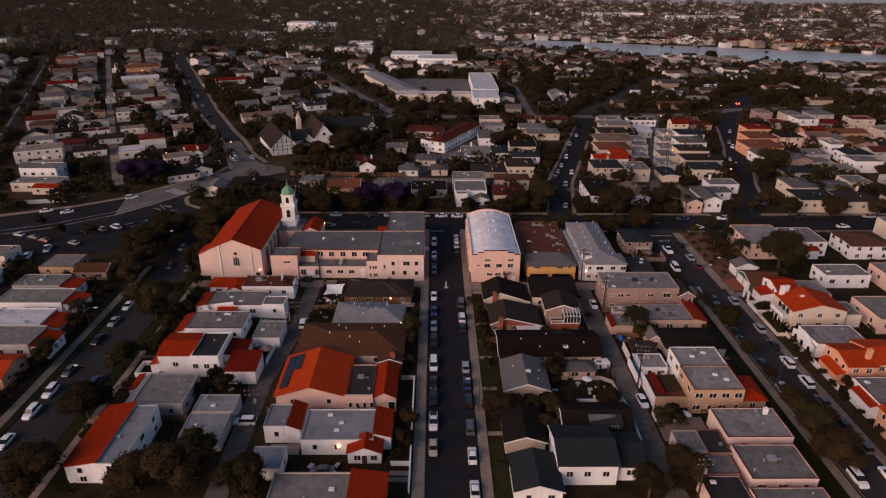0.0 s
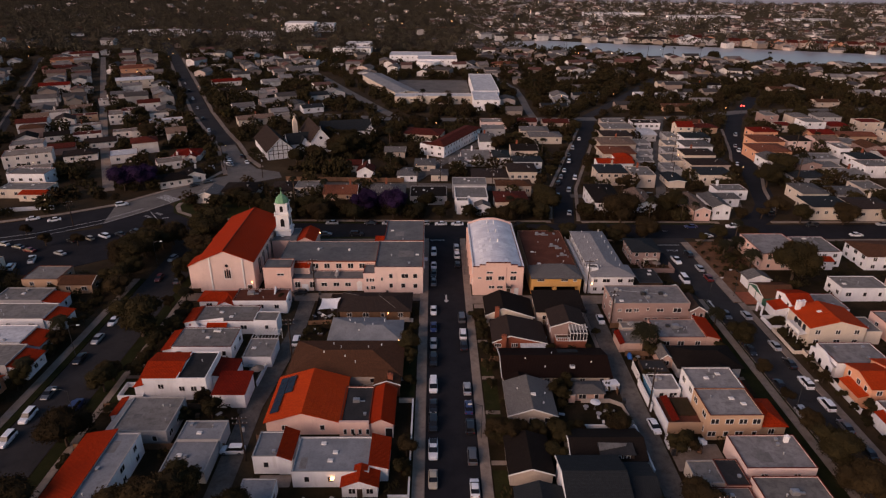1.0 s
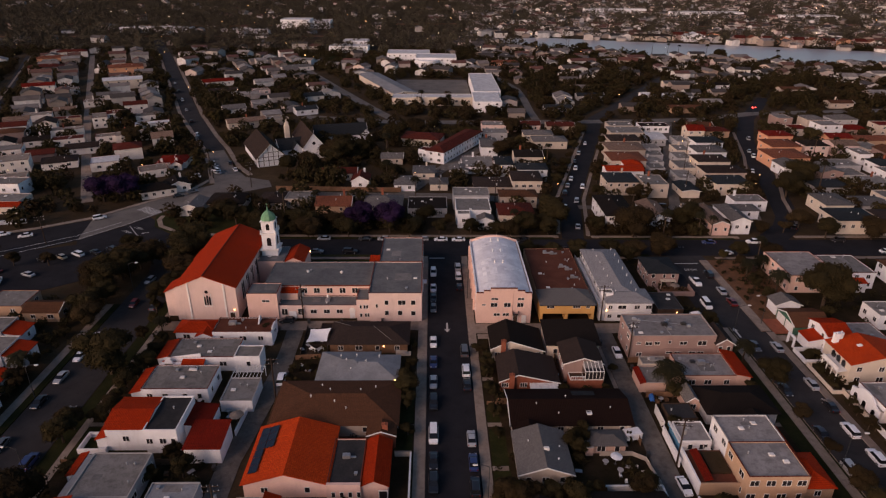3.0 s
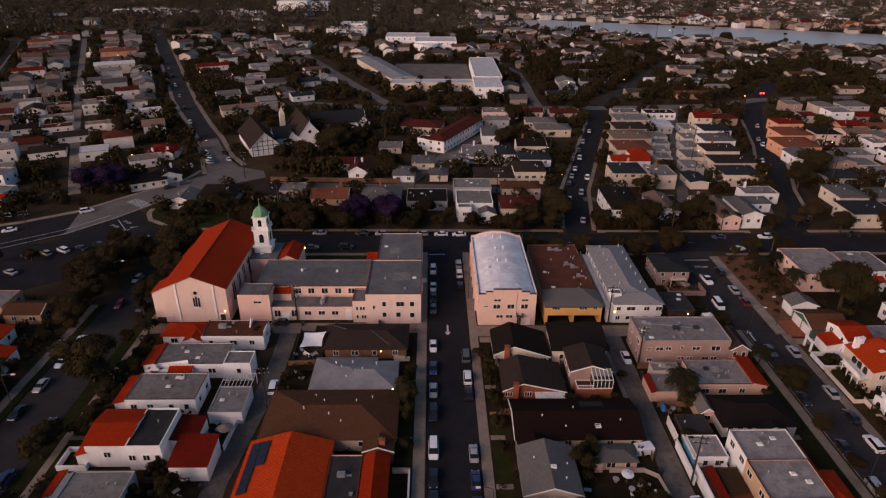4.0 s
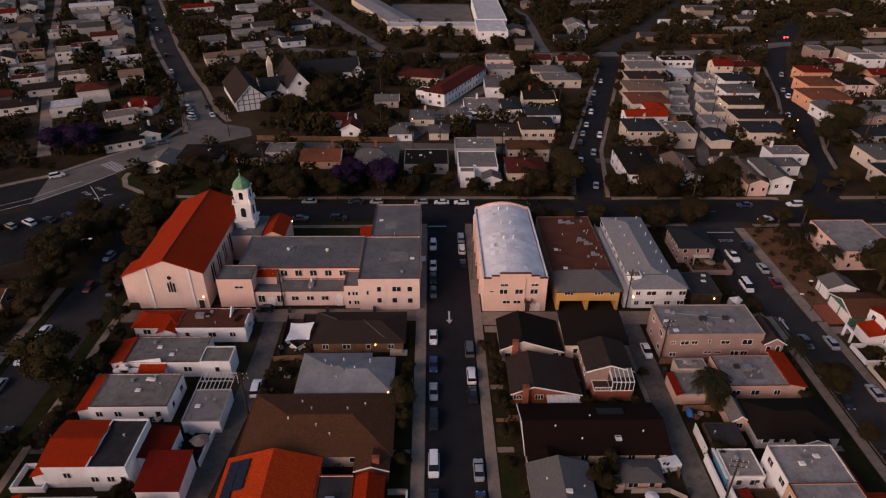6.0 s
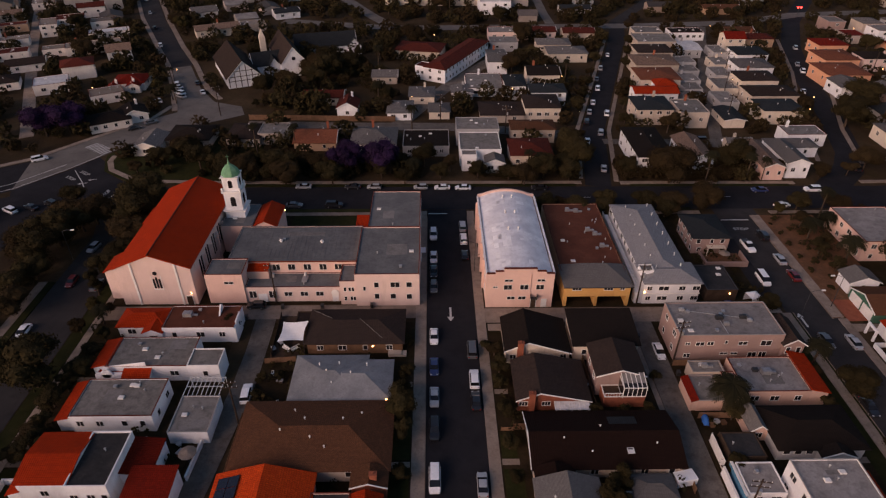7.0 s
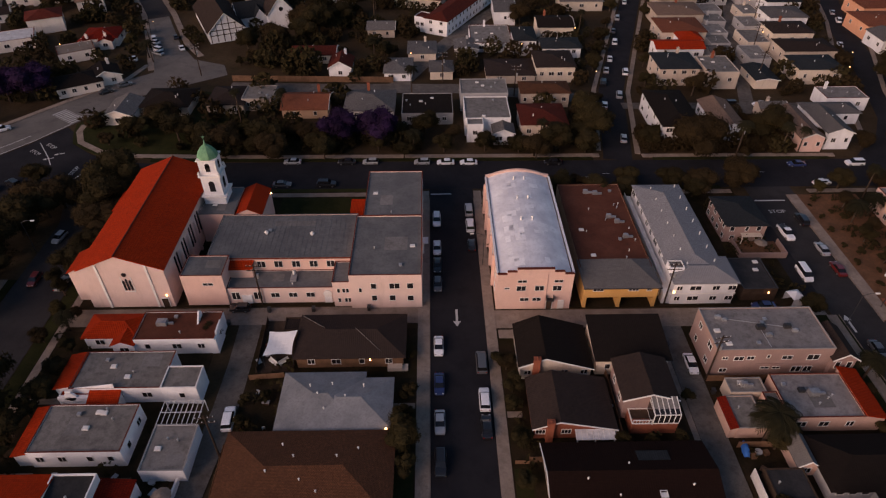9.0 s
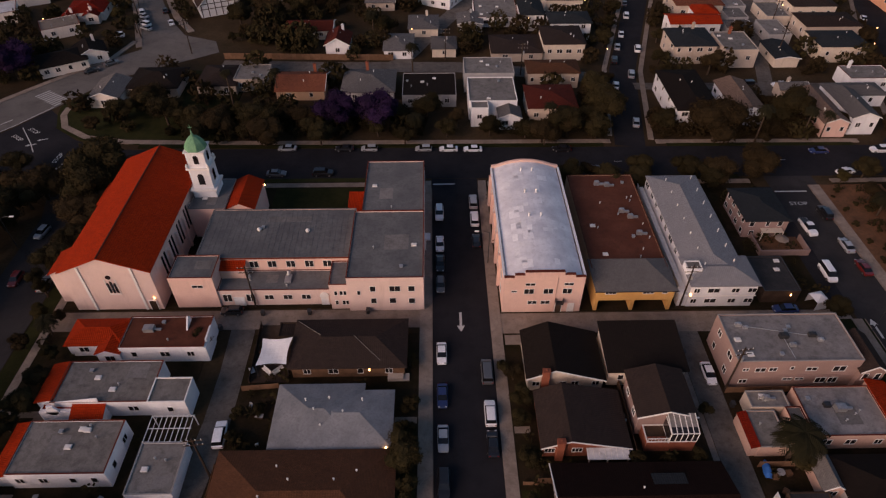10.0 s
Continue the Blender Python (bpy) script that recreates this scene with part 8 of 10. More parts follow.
rows_of_houses(-20, 240, 0, 2, 3, 17, 14, "houses behind the row", ROOFS, 0.3, 0.2)


# ---------------------------------------------------------------- trees
rng = np.random.default_rng(7)


def quads_mesh(name, centres, sizes, material, flat=0.0):
    """Many small leaf clumps, each a bent quad of its own turn."""
    n = len(centres)
    a = rng.normal(size=(n, 3))
    a /= np.linalg.norm(a, axis=1)[:, None]
    b = np.cross(a, rng.normal(size=(n, 3)))
    b /= np.linalg.norm(b, axis=1)[:, None]
    c = np.cross(a, b)
    s = sizes[:, None]
    v = np.stack([centres - a * s, centres - b * s * 0.6 + c * s * 0.25, centres + a * s, centres + b * s * 0.6 + c * s * 0.25], 1).reshape(-1, 3)
    f = np.arange(n * 4).reshape(-1, 4)
    me = bpy.data.meshes.new(name)
    me.from_pydata(v.tolist(), [], f.tolist())
    me.materials.append(material)
    return me


def crown_mesh(name, r, hgt, z0, material, lobes=8, leaves=620, leaf=0.4, flat=0.75):
    cs = []
    for k in range(lobes):
        ang = 6.283 * k / lobes + rng.uniform(-0.4, 0.4)
        rad = r * rng.uniform(0.28, 0.72) if k else 0
        cs.append((rad * math.cos(ang), rad * math.sin(ang), z0 + hgt * rng.uniform(0.25, 0.75), r * rng.uniform(0.30, 0.50)))
    pts, sz = [], []
    for _ in range(leaves):
        cx, cy, cz, cr = cs[rng.integers(len(cs))]
        d = rng.normal(size=3)
        d /= np.linalg.norm(d)
        q = cr * (rng.uniform(0.72, 1.08) if rng.random() < 0.8 else rng.uniform(1.05, 1.3))
        pts.append((cx + d[0] * q, cy + d[1] * q, cz + d[2] * q * flat))
        sz.append(leaf * rng.uniform(0.6, 1.3))
    me = quads_mesh(name, np.array(pts), np.array(sz), material)
    bm = bmesh.new()
    bm.from_mesh(me)
    for cx, cy, cz, cr in cs:
        ret = bmesh.ops.create_icosphere(bm, subdivisions=2, radius=cr * 0.88)
        for v in ret["verts"]:
            k = 1 + 0.3 * noise.noise(v.co * 1.3 + Vector((cx, cy, cz)))
            v.co = Vector((cx + v.co.x * k, cy + v.co.y * k, cz + v.co.z * k * flat))
    bm.to_mesh(me)
    bm.free()
    return me


def trunk_mesh(name, r, z1, spread):
    g = Geo()
    g.tube((0, 0, -0.1), (0.1, 0.05, z1 * 0.6), r, r * 0.75, 7)
    for k in range(4):
        a = k * 1.57 + 0.4
        g.tube((0.1, 0.05, z1 * 0.55), (math.cos(a) * spread, math.sin(a) * spread, z1 * 1.15), r * 0.55, r * 0.2, 5)
    return g.mesh(name, M["bark"])


TREES = []
for k, (r, hgt, z0, mt, lobes, leaves) in enumerate(((4.6, 6.0, 2.2, "leaf", 12, 5200), (3.2, 4.6, 1.9, "leaf2", 10, 3400), (2.6, 4.2, 1.6, "leaf", 9, 2600), (5.6, 6.0, 2.6, "leaf2", 14, 6400),
                                                     (3.4, 5.2, 2.0, "leaf3", 10, 3400), (1.7, 3.0, 0.6, "leaf", 7, 1500), (2.2, 7.5, 1.2, "leaf", 10, 2800), (4.2, 4.2, 2.6, "purple", 13, 4600))):
    TREES.append((trunk_mesh("trunk", 0.10 + r * 0.05, z0 + hgt * 0.45, r * 0.4), crown_mesh("crown", r, hgt, z0, M[mt], lobes, leaves, 0.12 + r * 0.022)))
TLABEL = ("broad dark green street tree with a dense crown", "brownish green rounded tree", "small dark green yard tree", "wide brownish green spreading tree", "olive green tree with a loose crown", "small dark green garden shrub",
          "tall narrow dark green tree", "jacaranda tree in purple blossom")
tree_count = [0]


def tree(kind, x, y, s=1.0, group=""):
    e = thing("jacaranda_tree" if kind == 7 else ("shrub" if kind == 5 else "tree"), TLABEL[kind], "shrub" if kind == 5 else "tree", x, y, 0.0, (x * 37 + y * 53) % 360, group)
    e.scale = (s, s, s * (0.9 + 0.2 * ((x * 7 + y * 3) % 1)))
    put("trunk", TREES[kind][0], e)
    put("crown", TREES[kind][1], e)
    tree_count[0] += 1


def frond_crown(z, n, length, mt):
    g = Geo()
    for k in range(n):
        a = 6.283 * k / n + rng.uniform(-0.2, 0.2)
        up = rng.uniform(-0.5, 0.9)
        steps = 13
        for j in range(steps):
            ends = []
            for t in (j / steps, (j + 0.72) / steps):
                rr = length * t * (1 - 0.12 * t)
                ends.append(Vector((rr * math.cos(a), rr * math.sin(a), z + up * length * t * 0.55 - length * 0.55 * t * t)))
            p, q = ends
            wd = 0.62 * math.sin(math.pi * min(1, 0.14 + 0.86 * j / steps)) + 0.1
            for side in (1, -1):
                tip = Vector((-math.sin(a) * side, math.cos(a) * side, -0.45)) * wd + (q - p) * 2.2
                g.face([p, q, q + tip, p + tip * 0.92] if side < 0 else [q, p, p + tip * 0.92, q + tip])
    return g.mesh("crown", M[mt])


PALMS = []
for hgt, n, ln_ in ((11.0, 30, 2.6), (6.0, 40, 3.0), (15.0, 28, 2.3)):
    g = Geo()
    for j in range(5):
        g.tube((0.05 * j, 0, hgt * j / 5 - (0.1 if j == 0 else 0)), (0.05 * (j + 1), 0, hgt * (j + 1) / 5), 0.27 - 0.025 * j, 0.25 - 0.025 * j, 7, j == 0)
    PALMS.append((g.mesh("trunk", M["bark"]), frond_crown(hgt, n, ln_, "frond")))


def palm(kind, x, y, s=1.0):
    e = thing("palm_tree", "palm tree with a slim trunk and drooping fronds", "palm tree", x, y, 0.0, (x * 31 + y * 11) % 360)
    e.scale = (s, s, s)
    put("trunk", PALMS[kind][0], e)
    put("crown", PALMS[kind][1], e)


# west street
tree(0, -74.0, 125.6, 0.75)
tree(3, -72.9, 108.0, 0.9)
tree(3, -73.2, 89.5, 1.0)
tree(1, -73.8, 163.5, 0.55)
for (k, x, y, s) in ((0, -93.4, 175.0, 0.9), (0, -93.5, 188.0, 1.2), (3, -95.6, 206.6, 0.8), (1, -131.4, 205.5, 0.75), (1, -120.9, 205.8, 0.8), (1, -142.9, 214.0, 0.7),
                     (0, -75.0, 190.0, 0.8), (2, -68.6, 157.6, 0.5), (2, -67.6, 161.0, 0.6), (0, -67.4, 150.6, 0.55), (0, -69.2, 143.2, 0.6), (3, -69.0, 136.0, 0.45), (2, -67.0, 133.6, 0.8), (0, -69.2, 131.6, 0.5), (0, -99.5, 216.5, 0.8)):
    tree(k, x, y, s)
tree(0, -93.5, 196, 1.25)
tree(3, -99, 191.5, 0.9)
tree(0, -92.5, 182.5, 0.9)
tree(4, -93, 127.5, 0.75)
tree(1, -93.5, 144, 0.8)
tree(6, -75.5, 176, 0.9)
tree(0, -78.2, 214.6, 1.2)
tree(0, -75.5, 207.5, 1.0)
tree(3, -89, 206.5, 0.9)
tree(1, -70.5, 170.0, 0.4)
palm(1, -70.4, 166.5, 0.7)
palm(1, -94.6, 147.6, 1.0)
palm(1, -94.2, 131.0, 0.8)
for x, y, s in ((-94.0, 164.4, 0.9), (-95.2, 160.6, 0.8), (-93.8, 156.0, 0.7), (-94.6, 152.0, 0.9), (-93.6, 140.4, 1.0), (-94.4, 136.0, 0.8), (-93.4, 126.0, 1.1), (-94.2, 121.4, 0.8), (-93.6, 116.0, 0.9), (-94.0, 110.2, 0.8)):
    tree(5, x, y, s, "front garden shrubs by the west street")
for (k, x, y, s) in ((0, -77.4, 212.4, 1.45), (0, -77.0, 203.5, 1.3), (3, -76.2, 196.5, 0.95), (0, -91.0, 203.0, 1.0), (3, -90.6, 170.0, 0.7), (0, -75.2, 183.2, 0.9), (1, -97.6, 209.6, 0.8),
                     (0, -75.0, 148.5, 1.4), (1, -73.8, 129.6, 0.9), (4, -74.0, 170.6, 0.45)):
    tree(k, x, y, s)
# planted corner and the row in front of the cross street
for (k, x, y, s) in ((0, -71.5, 238, 1.0), (0, -84, 240, 0.9), (3, -78, 246, 0.9), (0, -64, 236, 0.9), (1, -58, 238, 1.0), (0, -47, 234, 1.1), (4, -53, 240, 0.8), (1, -40, 238, 0.9), (3, -35, 235.5, 0.7), (0, -18.8, 238, 0.75),
                     (0, -3.5, 239, 0.9), (1, 4.5, 236, 0.8), (0, 12.6, 231.5, 0.65), (1, -90, 236, 0.7), (1, 24.5, 233.5, 0.6), (0, 42.5, 242, 1.1), (0, 39, 236, 0.8), (0, 57.5, 233, 0.7), ):
    tree(k, x, y, s)
tree(7, -26.8, 234.8, 1.3)
tree(7, -14.8, 234.8, 1.35)
tree(7, -20.8, 237.5, 0.9)
tree(7, -123.5, 265, 1.5)
tree(7, -130.5, 263.0, 1.5)
tree(7, -127, 270.5, 1.2)
palm(0, 27.8, 233.2, 0.75)
palm(0, 30.6, 232.4, 0.7)
palm(1, -6.5, 232.5, 0.9)
palm(0, -45, 251.5, 0.8)
# behind the hall and along the cross street, east part
for (k, x, y, s) in ((0, 92.5, 240, 0.8), (1, 88.0, 243.5, 0.7), (0, 37.5, 208, 0.8), (2, 44.2, 209, 0.7), (0, 61.5, 208.6, 0.7), (1, 27, 208.5, 0.6), (0, 158, 284, 1.5), (0, 150, 276, 1.2), (0, 163, 293, 1.1),
                     (3, 131.5, 236, 0.8), (1, 124, 232, 0.8), (0, 107.4, 178.0, 1.6), (0, 112, 180.6, 1.0), (3, 108, 210, 0.7), (0, 71.8, 168.9, 0.55), (0, 76.8, 144.0, 0.8), (1, 76.8, 131.5, 0.65), (1, 76.8, 121.5, 0.6)):
    tree(k, x, y, s)
for (k, x, y, s) in ((1, 76.8, 112, 0.8), (0, 76.7, 102.7, 1.0), (3, 76.7, 94, 0.8), (1, 89.0, 128.5, 0.5), (2, 92.5, 116.8, 0.7), (4, 93, 210, 0.5), (1, 113, 207, 0.7), (2, 104.5, 172, 0.8)):
    tree(k, x, y, s)
for x, y, s in ((88.3, 204.0, 0.3), (88.6, 199.2, 0.4), (88.2, 194.0, 0.45), (88.5, 188.4, 0.4), (88.3, 182.6, 0.5), (89.6, 176.0, 0.5), (90.8, 186.0, 0.55), (93.6, 199.0, 0.5), (89.8, 206.0, 0.45), (91.8, 201.0, 0.4), (92.4, 192.0, 0.35), (91.7, 180.2, 0.4), (95.0, 176.4, 0.5)):
    tree(5, x, y, s)
for k, x, y, s in ((1, 81.0, 226.6, 0.5), (1, 34.0, 213.0, 0.7), (1, 26.0, 226.9, 0.7), (0, -12.0, 212.8, 0.6)):
    tree(k, x, y, s)
for x, y, s in ((89.6, 142.0, 0.7), (90.2, 144.6, 0.6), (89.6, 147.4, 0.75), (90.0, 149.6, 0.6), (90.0, 153.4, 0.7), (92.0, 154.6, 0.8), (93.6, 153.2, 0.7), (91.4, 156.0, 0.5), (89.4, 133.0, 0.6), (89.8, 136.2, 0.7), (90.2, 128.0, 0.6),
                (89.6, 122.6, 0.7), (90.0, 118.4, 0.6), (89.6, 113.0, 0.7), (90.2, 108.6, 0.6), (89.8, 102.4, 0.7), (89.6, 97.0, 0.6), (93.4, 141.6, 0.7)):
    tree(5, x, y, s, "front garden shrubs")
palm(1, 98.5, 186.5, 1.15)
palm(1, 100.5, 200.5, 0.9)
palm(0, 79.0, 226.6, 0.95)
palm(1, 50.9, 140.2, 1.3)
palm(1, 73.6, 152.6, 0.9)
palm(0, 96.5, 228.4, 0.7)
# central street
for (k, x, y, s) in ((0, -6.6, 140.2, 0.72), (2, -6.4, 135.4, 0.8), (2, -6.4, 144.6, 0.7), (5, 9.9, 157.2, 0.8), (1, 11.2, 155.6, 0.55), (2, 12.0, 133, 0.7), (5, 11.6, 147, 0.9), (5, -6.2, 158.8, 0.8), (3, 12.4, 110, 0.5),
                     (1, 15.8, 108.6, 0.9), (1, 19.5, 109.5, 0.7), (2, 24, 110.8, 0.8), (2, 28, 111, 0.7), (1, 37.5, 112.6, 0.6), (0, 38.2, 86, 0.85), (2, 28, 122, 0.7), (5, 26.5, 119.5, 0.9), (0, -44.5, 92, 1.05)):
    tree(k, x, y, s)
for (k, x, y, s) in ((3, -47.4, 88.6, 1.0), (0, -34.1, 86.5, 1.0), (1, -52, 94, 0.9), (3, -54, 88, 0.9), (2, -47, 116.2, 0.9), (1, -50.5, 121.0, 0.6), (2, -52.5, 115.2, 0.7), (5, -44, 113.6, 0.9), (5, -33.6, 149.2, 0.7),
                     (5, -32.8, 144.2, 0.8), (5, -29.8, 150.0, 0.6), (2, -42.2, 163.6, 0.8), (1, -67.4, 155.4, 0.7), (2, -68.4, 147, 0.8), (2, -68.6, 138, 0.7), (5, -68.4, 118, 1.0), (5, -69.6, 101, 1.0), (2, 28.2, 139.4, 0.55)):
    tree(k, x, y, s)
for (k, x, y, s) in ((2, 41.0, 148.4, 0.5), (1, 54.4, 139.6, 0.6), (5, 48.4, 127.4, 1.2), (2, 46.9, 104.8, 1.0), (1, 49.2, 106.2, 0.8), (3, 45.6, 90, 0.8), (1, 71, 148, 0.55), (5, 70.6, 141, 1.0), (2, 12.4, 126.4, 0.6),
                     (5, -5.9, 127.4, 1.0), (5, -6.2, 150, 1.0), (1, -5.9, 105, 0.7), (5, -6.0, 99.6, 1.2)):
    tree(k, x, y, s)

# deep shade of the gardens near the central street
for (k, x, y, s) in ((0, 14.6, 109.4, 0.6), (0, 20.0, 110.0, 0.55), (0, 24.6, 108.2, 0.6), (1, 29.0, 110.6, 0.5), (0, 22.6, 103.6, 0.55), (0, 12.4, 108.2, 0.45), (1, 36.6, 110.6, 0.8), (2, 28.6, 125.2, 0.8), (2, 26.6, 122.2, 0.9),
                     (0, 38.0, 112.2, 0.5), (6, 27.4, 140.4, 0.4), (2, 33.0, 139.9, 0.45), (2, 37.4, 140.2, 0.5), (2, 52.0, 138.8, 0.8), (5, 12.4, 140.4, 1.1), (2, 11.8, 150.8, 0.8)):
    tree(k, x, y, s)

# broad crowns along the east part of the cross street
for (k, x, y, s) in ((3, 68.9, 227.8, 1.25), (0, 61.8, 237.0, 0.6), (0, 90.4, 234.6, 1.25), (0, 43.6, 237.4, 1.15), (3, 73.5, 213.0, 0.85), (0, 57.0, 212.4, 0.75), (0, 46.5, 213.0, 0.7), (3, 103.6, 233.2, 0.5), (3, 115.4, 231.6, 0.5),
                     (0, -30.0, 227.6, 0.75), (3, -44.0, 228.4, 0.85), (0, -60.5, 228.6, 0.9), (0, -9.0, 227.8, 0.6), (3, 25.5, 228.0, 0.7), (0, 143.5, 268.5, 1.35), (0, 136.0, 226.6, 0.9), (3, 152.0, 226.2, 0.9), (0, 170.0, 226.4, 0.9)):
    tree(k, x, y, s)
# crowns over the edges of the cross street
for (k, x, y, s) in ((1, 73.6, 229.2, 0.6), (0, 39.6, 230.0, 0.85), (3, 32.4, 231.0, 0.7), (0, 21.6, 230.4, 0.6), (3, 64.0, 210.8, 0.7), (0, 29.0, 209.6, 0.75),
                     (0, 44.6, 208.6, 0.75), (0, 98.6, 211.4, 0.7), (1, 95.6, 203.0, 0.8), (2, 94.0, 190.4, 0.9), (1, 97.6, 194.4, 0.6), (5, 94.4, 183.0, 1.1), (5, 98.0, 179.0, 1.0), (0, -16.0, 231.6, 0.6), (0, -33.0, 231.8, 0.7),
                     (3, -57.0, 231.6, 0.8), (0, -48.6, 230.6, 0.7), (0, 1.6, 231.2, 0.6), (0, 42.8, 252.4, 0.8)):
    tree(k, x, y, s)
palm(1, 95.0, 197.6, 0.9)
palm(0, 103.0, 207.6, 0.8)
palm(0, 91.8, 228.6, 0.8)

# street two: small crowns over both pavements
for (k, x, y, s) in ((1, 47.6, 258, 0.7), (0, 52.4, 283, 0.65), (2, 56.2, 296, 0.9), (0, 60.6, 309, 0.6), (1, 65.0, 322, 0.7), (0, 70.6, 340, 0.65), (2, 76.0, 356, 0.9), (0, 81.6, 372, 0.7), (1, 62.6, 261, 0.75), (0, 66.4, 270.5, 0.6),
                     (2, 70.0, 286, 0.9), (1, 77.2, 311, 0.6), (0, 82.6, 333, 0.6), (2, 87.6, 350, 0.9), (0, 92.6, 366, 0.65), (1, 99.0, 392, 0.8), (0, 84.0, 394, 0.8)):
    tree(k, x, y, s)
for k_ in range(9):
    tree(5, -66.5 + k_ * 2.6, 289.0 + 1.1 * k_, 0.9 + 0.1 * (k_ % 3), "hedge by the parish hall")
for (k, x, y, s) in ((0, -66.0, 300.5, 1.0), (3, -57.5, 305.0, 0.95), (0, -48.0, 309.0, 1.2), (0, -43.5, 318.0, 1.35), (3, -49.0, 325.0, 1.1), (0, -36.0, 326.0, 1.2), (6, -32.0, 336.0, 1.2), (0, -46.5, 336.5, 1.2), (6, -24.0, 344.0, 1.3), (6, -20.0, 352.0, 1.3)):
    tree(k, x, y, s)
palm(0, -97.0, 292.5, 0.7)
palm(1, -99.5, 296.0, 0.9)
palm(0, -104.6, 311.5, 0.7)

# yards further off: single trees and palms where the ground is free
prnd = random.Random(5)
placed = 0
for _ in range(6000):
    y = prnd.uniform(228, 470)
    x = prnd.uniform(-0.72 * y - 20, 0.72 * y + 20)
    s = prnd.uniform(0.55, 1.1)
    if placed < 60 and free(x, y, 2.6) and not inside(x, y, lake):
        tree(prnd.choice((0, 1, 2, 3, 4, 0, 6)), round(x, 1), round(y, 1), s, "yard trees")
        block(x, y, 2.5, 2.5, 0)
        placed += 1
for _ in range(60):
    y = prnd.uniform(240, 520)
    x = prnd.uniform(-0.68 * y, 0.68 * y)
    if free(x, y, 1.0):
        palm(prnd.choice((0, 2, 1)), round(x, 1), round(y, 1), prnd.uniform(0.7, 1.0))


# tall trees and palms along the near shore of the lagoon
shore = [(62, 830), (118, 742), (205, 698), (300, 648), (423, 604), (640, 518)]
for (ax_, ay_), (bx_, by_) in zip(shore, shore[1:]):
    for _ in range(6):
        q_ = prnd.random()
        x, y = ax_ + (bx_ - ax_) * q_, ay_ + (by_ - ay_) * q_ - prnd.uniform(3, 9)
        if prnd.random() < 0.4:
            palm(2, round(x, 1), round(y, 1), prnd.uniform(0.8, 1.1))
        else:
            tree(prnd.choice((6, 0, 2)), round(x, 1), round(y, 1), prnd.uniform(0.9, 1.5), "shore trees")


# wooded distance and the remaining greenery of the town, too many to count
def woods(name, n, x_of, y0, y1, r0, r1, leaves, ok, mt, label, leaf=1.0):
    cs, ss = [], []
    made = 0
    for _ in range(n * 4):
        if made >= n:
            break
        y = y0 + (y1 - y0) * prnd.random() ** 0.8
        x = prnd.uniform(*x_of(y))
        if not ok(x, y):
            continue
        made += 1
        r = prnd.uniform(r0, r1)
        hh = r * prnd.uniform(1.1, 1.8)
        d = rng.normal(size=(leaves, 3))
        d /= np.linalg.norm(d, axis=1)[:, None]
        q = rng.uniform(0.35, 1.0, size=(leaves, 1)) ** 0.5
        cs.append(d * q * np.array([r, r, hh * 0.55]) + np.array([x, y, hh * 0.58]))
        ss.append(rng.uniform(0.2, 0.42, size=leaves) * r * leaf)
    ob = new(name, quads_mesh(name, np.concatenate(cs), np.concatenate(ss), M[mt]))
    tagged(ob, label, "trees", kind="stuff")


wide = lambda y: (-0.78 * y - 30, 0.78 * y + 30)
woods("town_trees", 900, wide, 395, 760, 2.4, 4.6, 90, lambda x, y: x > 20 and free(x, y, 2.2) and not inside(x, y, lake), "leaf", "dark trees between the further houses", 0.8)
woods("yard_greenery", 2600, wide, 226, 720, 1.4, 3.8, 100, lambda x, y: free(x, y, 1.6) and not inside(x, y, lake), "leaf", "dark trees and hedges between the houses", 0.75)
woods("yard_greenery", 1100, wide, 226, 720, 1.4, 3.6, 100, lambda x, y: free(x, y, 1.6) and not inside(x, y, lake), "leaf2", "brownish trees and hedges between the houses", 0.75)
woods("tall_greenery", 150, lambda y: (-0.7 * y, -30), 236, 640, 2.6, 4.6, 150, lambda x, y: free(x, y, 1.0) and not inside(x, y, lake), "leaf", "tall dark trees between the western houses", 0.7)
woods("tall_greenery", 250, lambda y: (-30, 0.7 * y), 250, 640, 2.4, 4.2, 150, lambda x, y: free(x, y, 1.0) and not inside(x, y, lake), "leaf2", "tall brownish trees between the further houses", 0.7)
woods("hedges", 500, lambda y: (-140, 150), 80, 208, 0.7, 1.5, 26, lambda x, y: free(x, y, 0.9) and not (-92 < x < -71) and not (-6 < x < 11) and not (72 < x < 91), "leaf", "dark hedges and shrubs in the yards")
woods("street_greenery", 190, lambda y: (-70, 44), 230.5, 243, 0.9, 1.9, 110, lambda x, y: free(x, y, 1.2), "leaf", "dense dark greenery in front of the houses", 0.7)
woods("street_greenery", 110, lambda y: (55, 112), 229.5, 240, 1.2, 2.4, 110, lambda x, y: free(x, y, 1.2), "leaf2", "dense dark greenery in front of the houses", 0.7)
woods("street_greenery", 70, lambda y: (-150, -95), 150, 186, 0.9, 1.9, 90, lambda x, y: free(x, y, 1.4), "leaf", "dark trees west of the street", 0.7)
far_ok = lambda x, y: not inside(x, y, lake) and not inside(x, y, bay) and (x < 60 or prnd.random() < 0.6)
# leaf colours of these woods hold the distance haze
woods("distant_woods", 5200, wide, 700, 1900, 4, 8.5, 64, far_ok, "hazed_leaf", "distant woods with haze put into the leaf colour", 0.62)
woods("distant_woods", 1700, wide, 690, 1500, 3, 6.5, 60, far_ok, "hazed_leaf2", "distant olive woods with haze put into the leaf colour", 0.6)


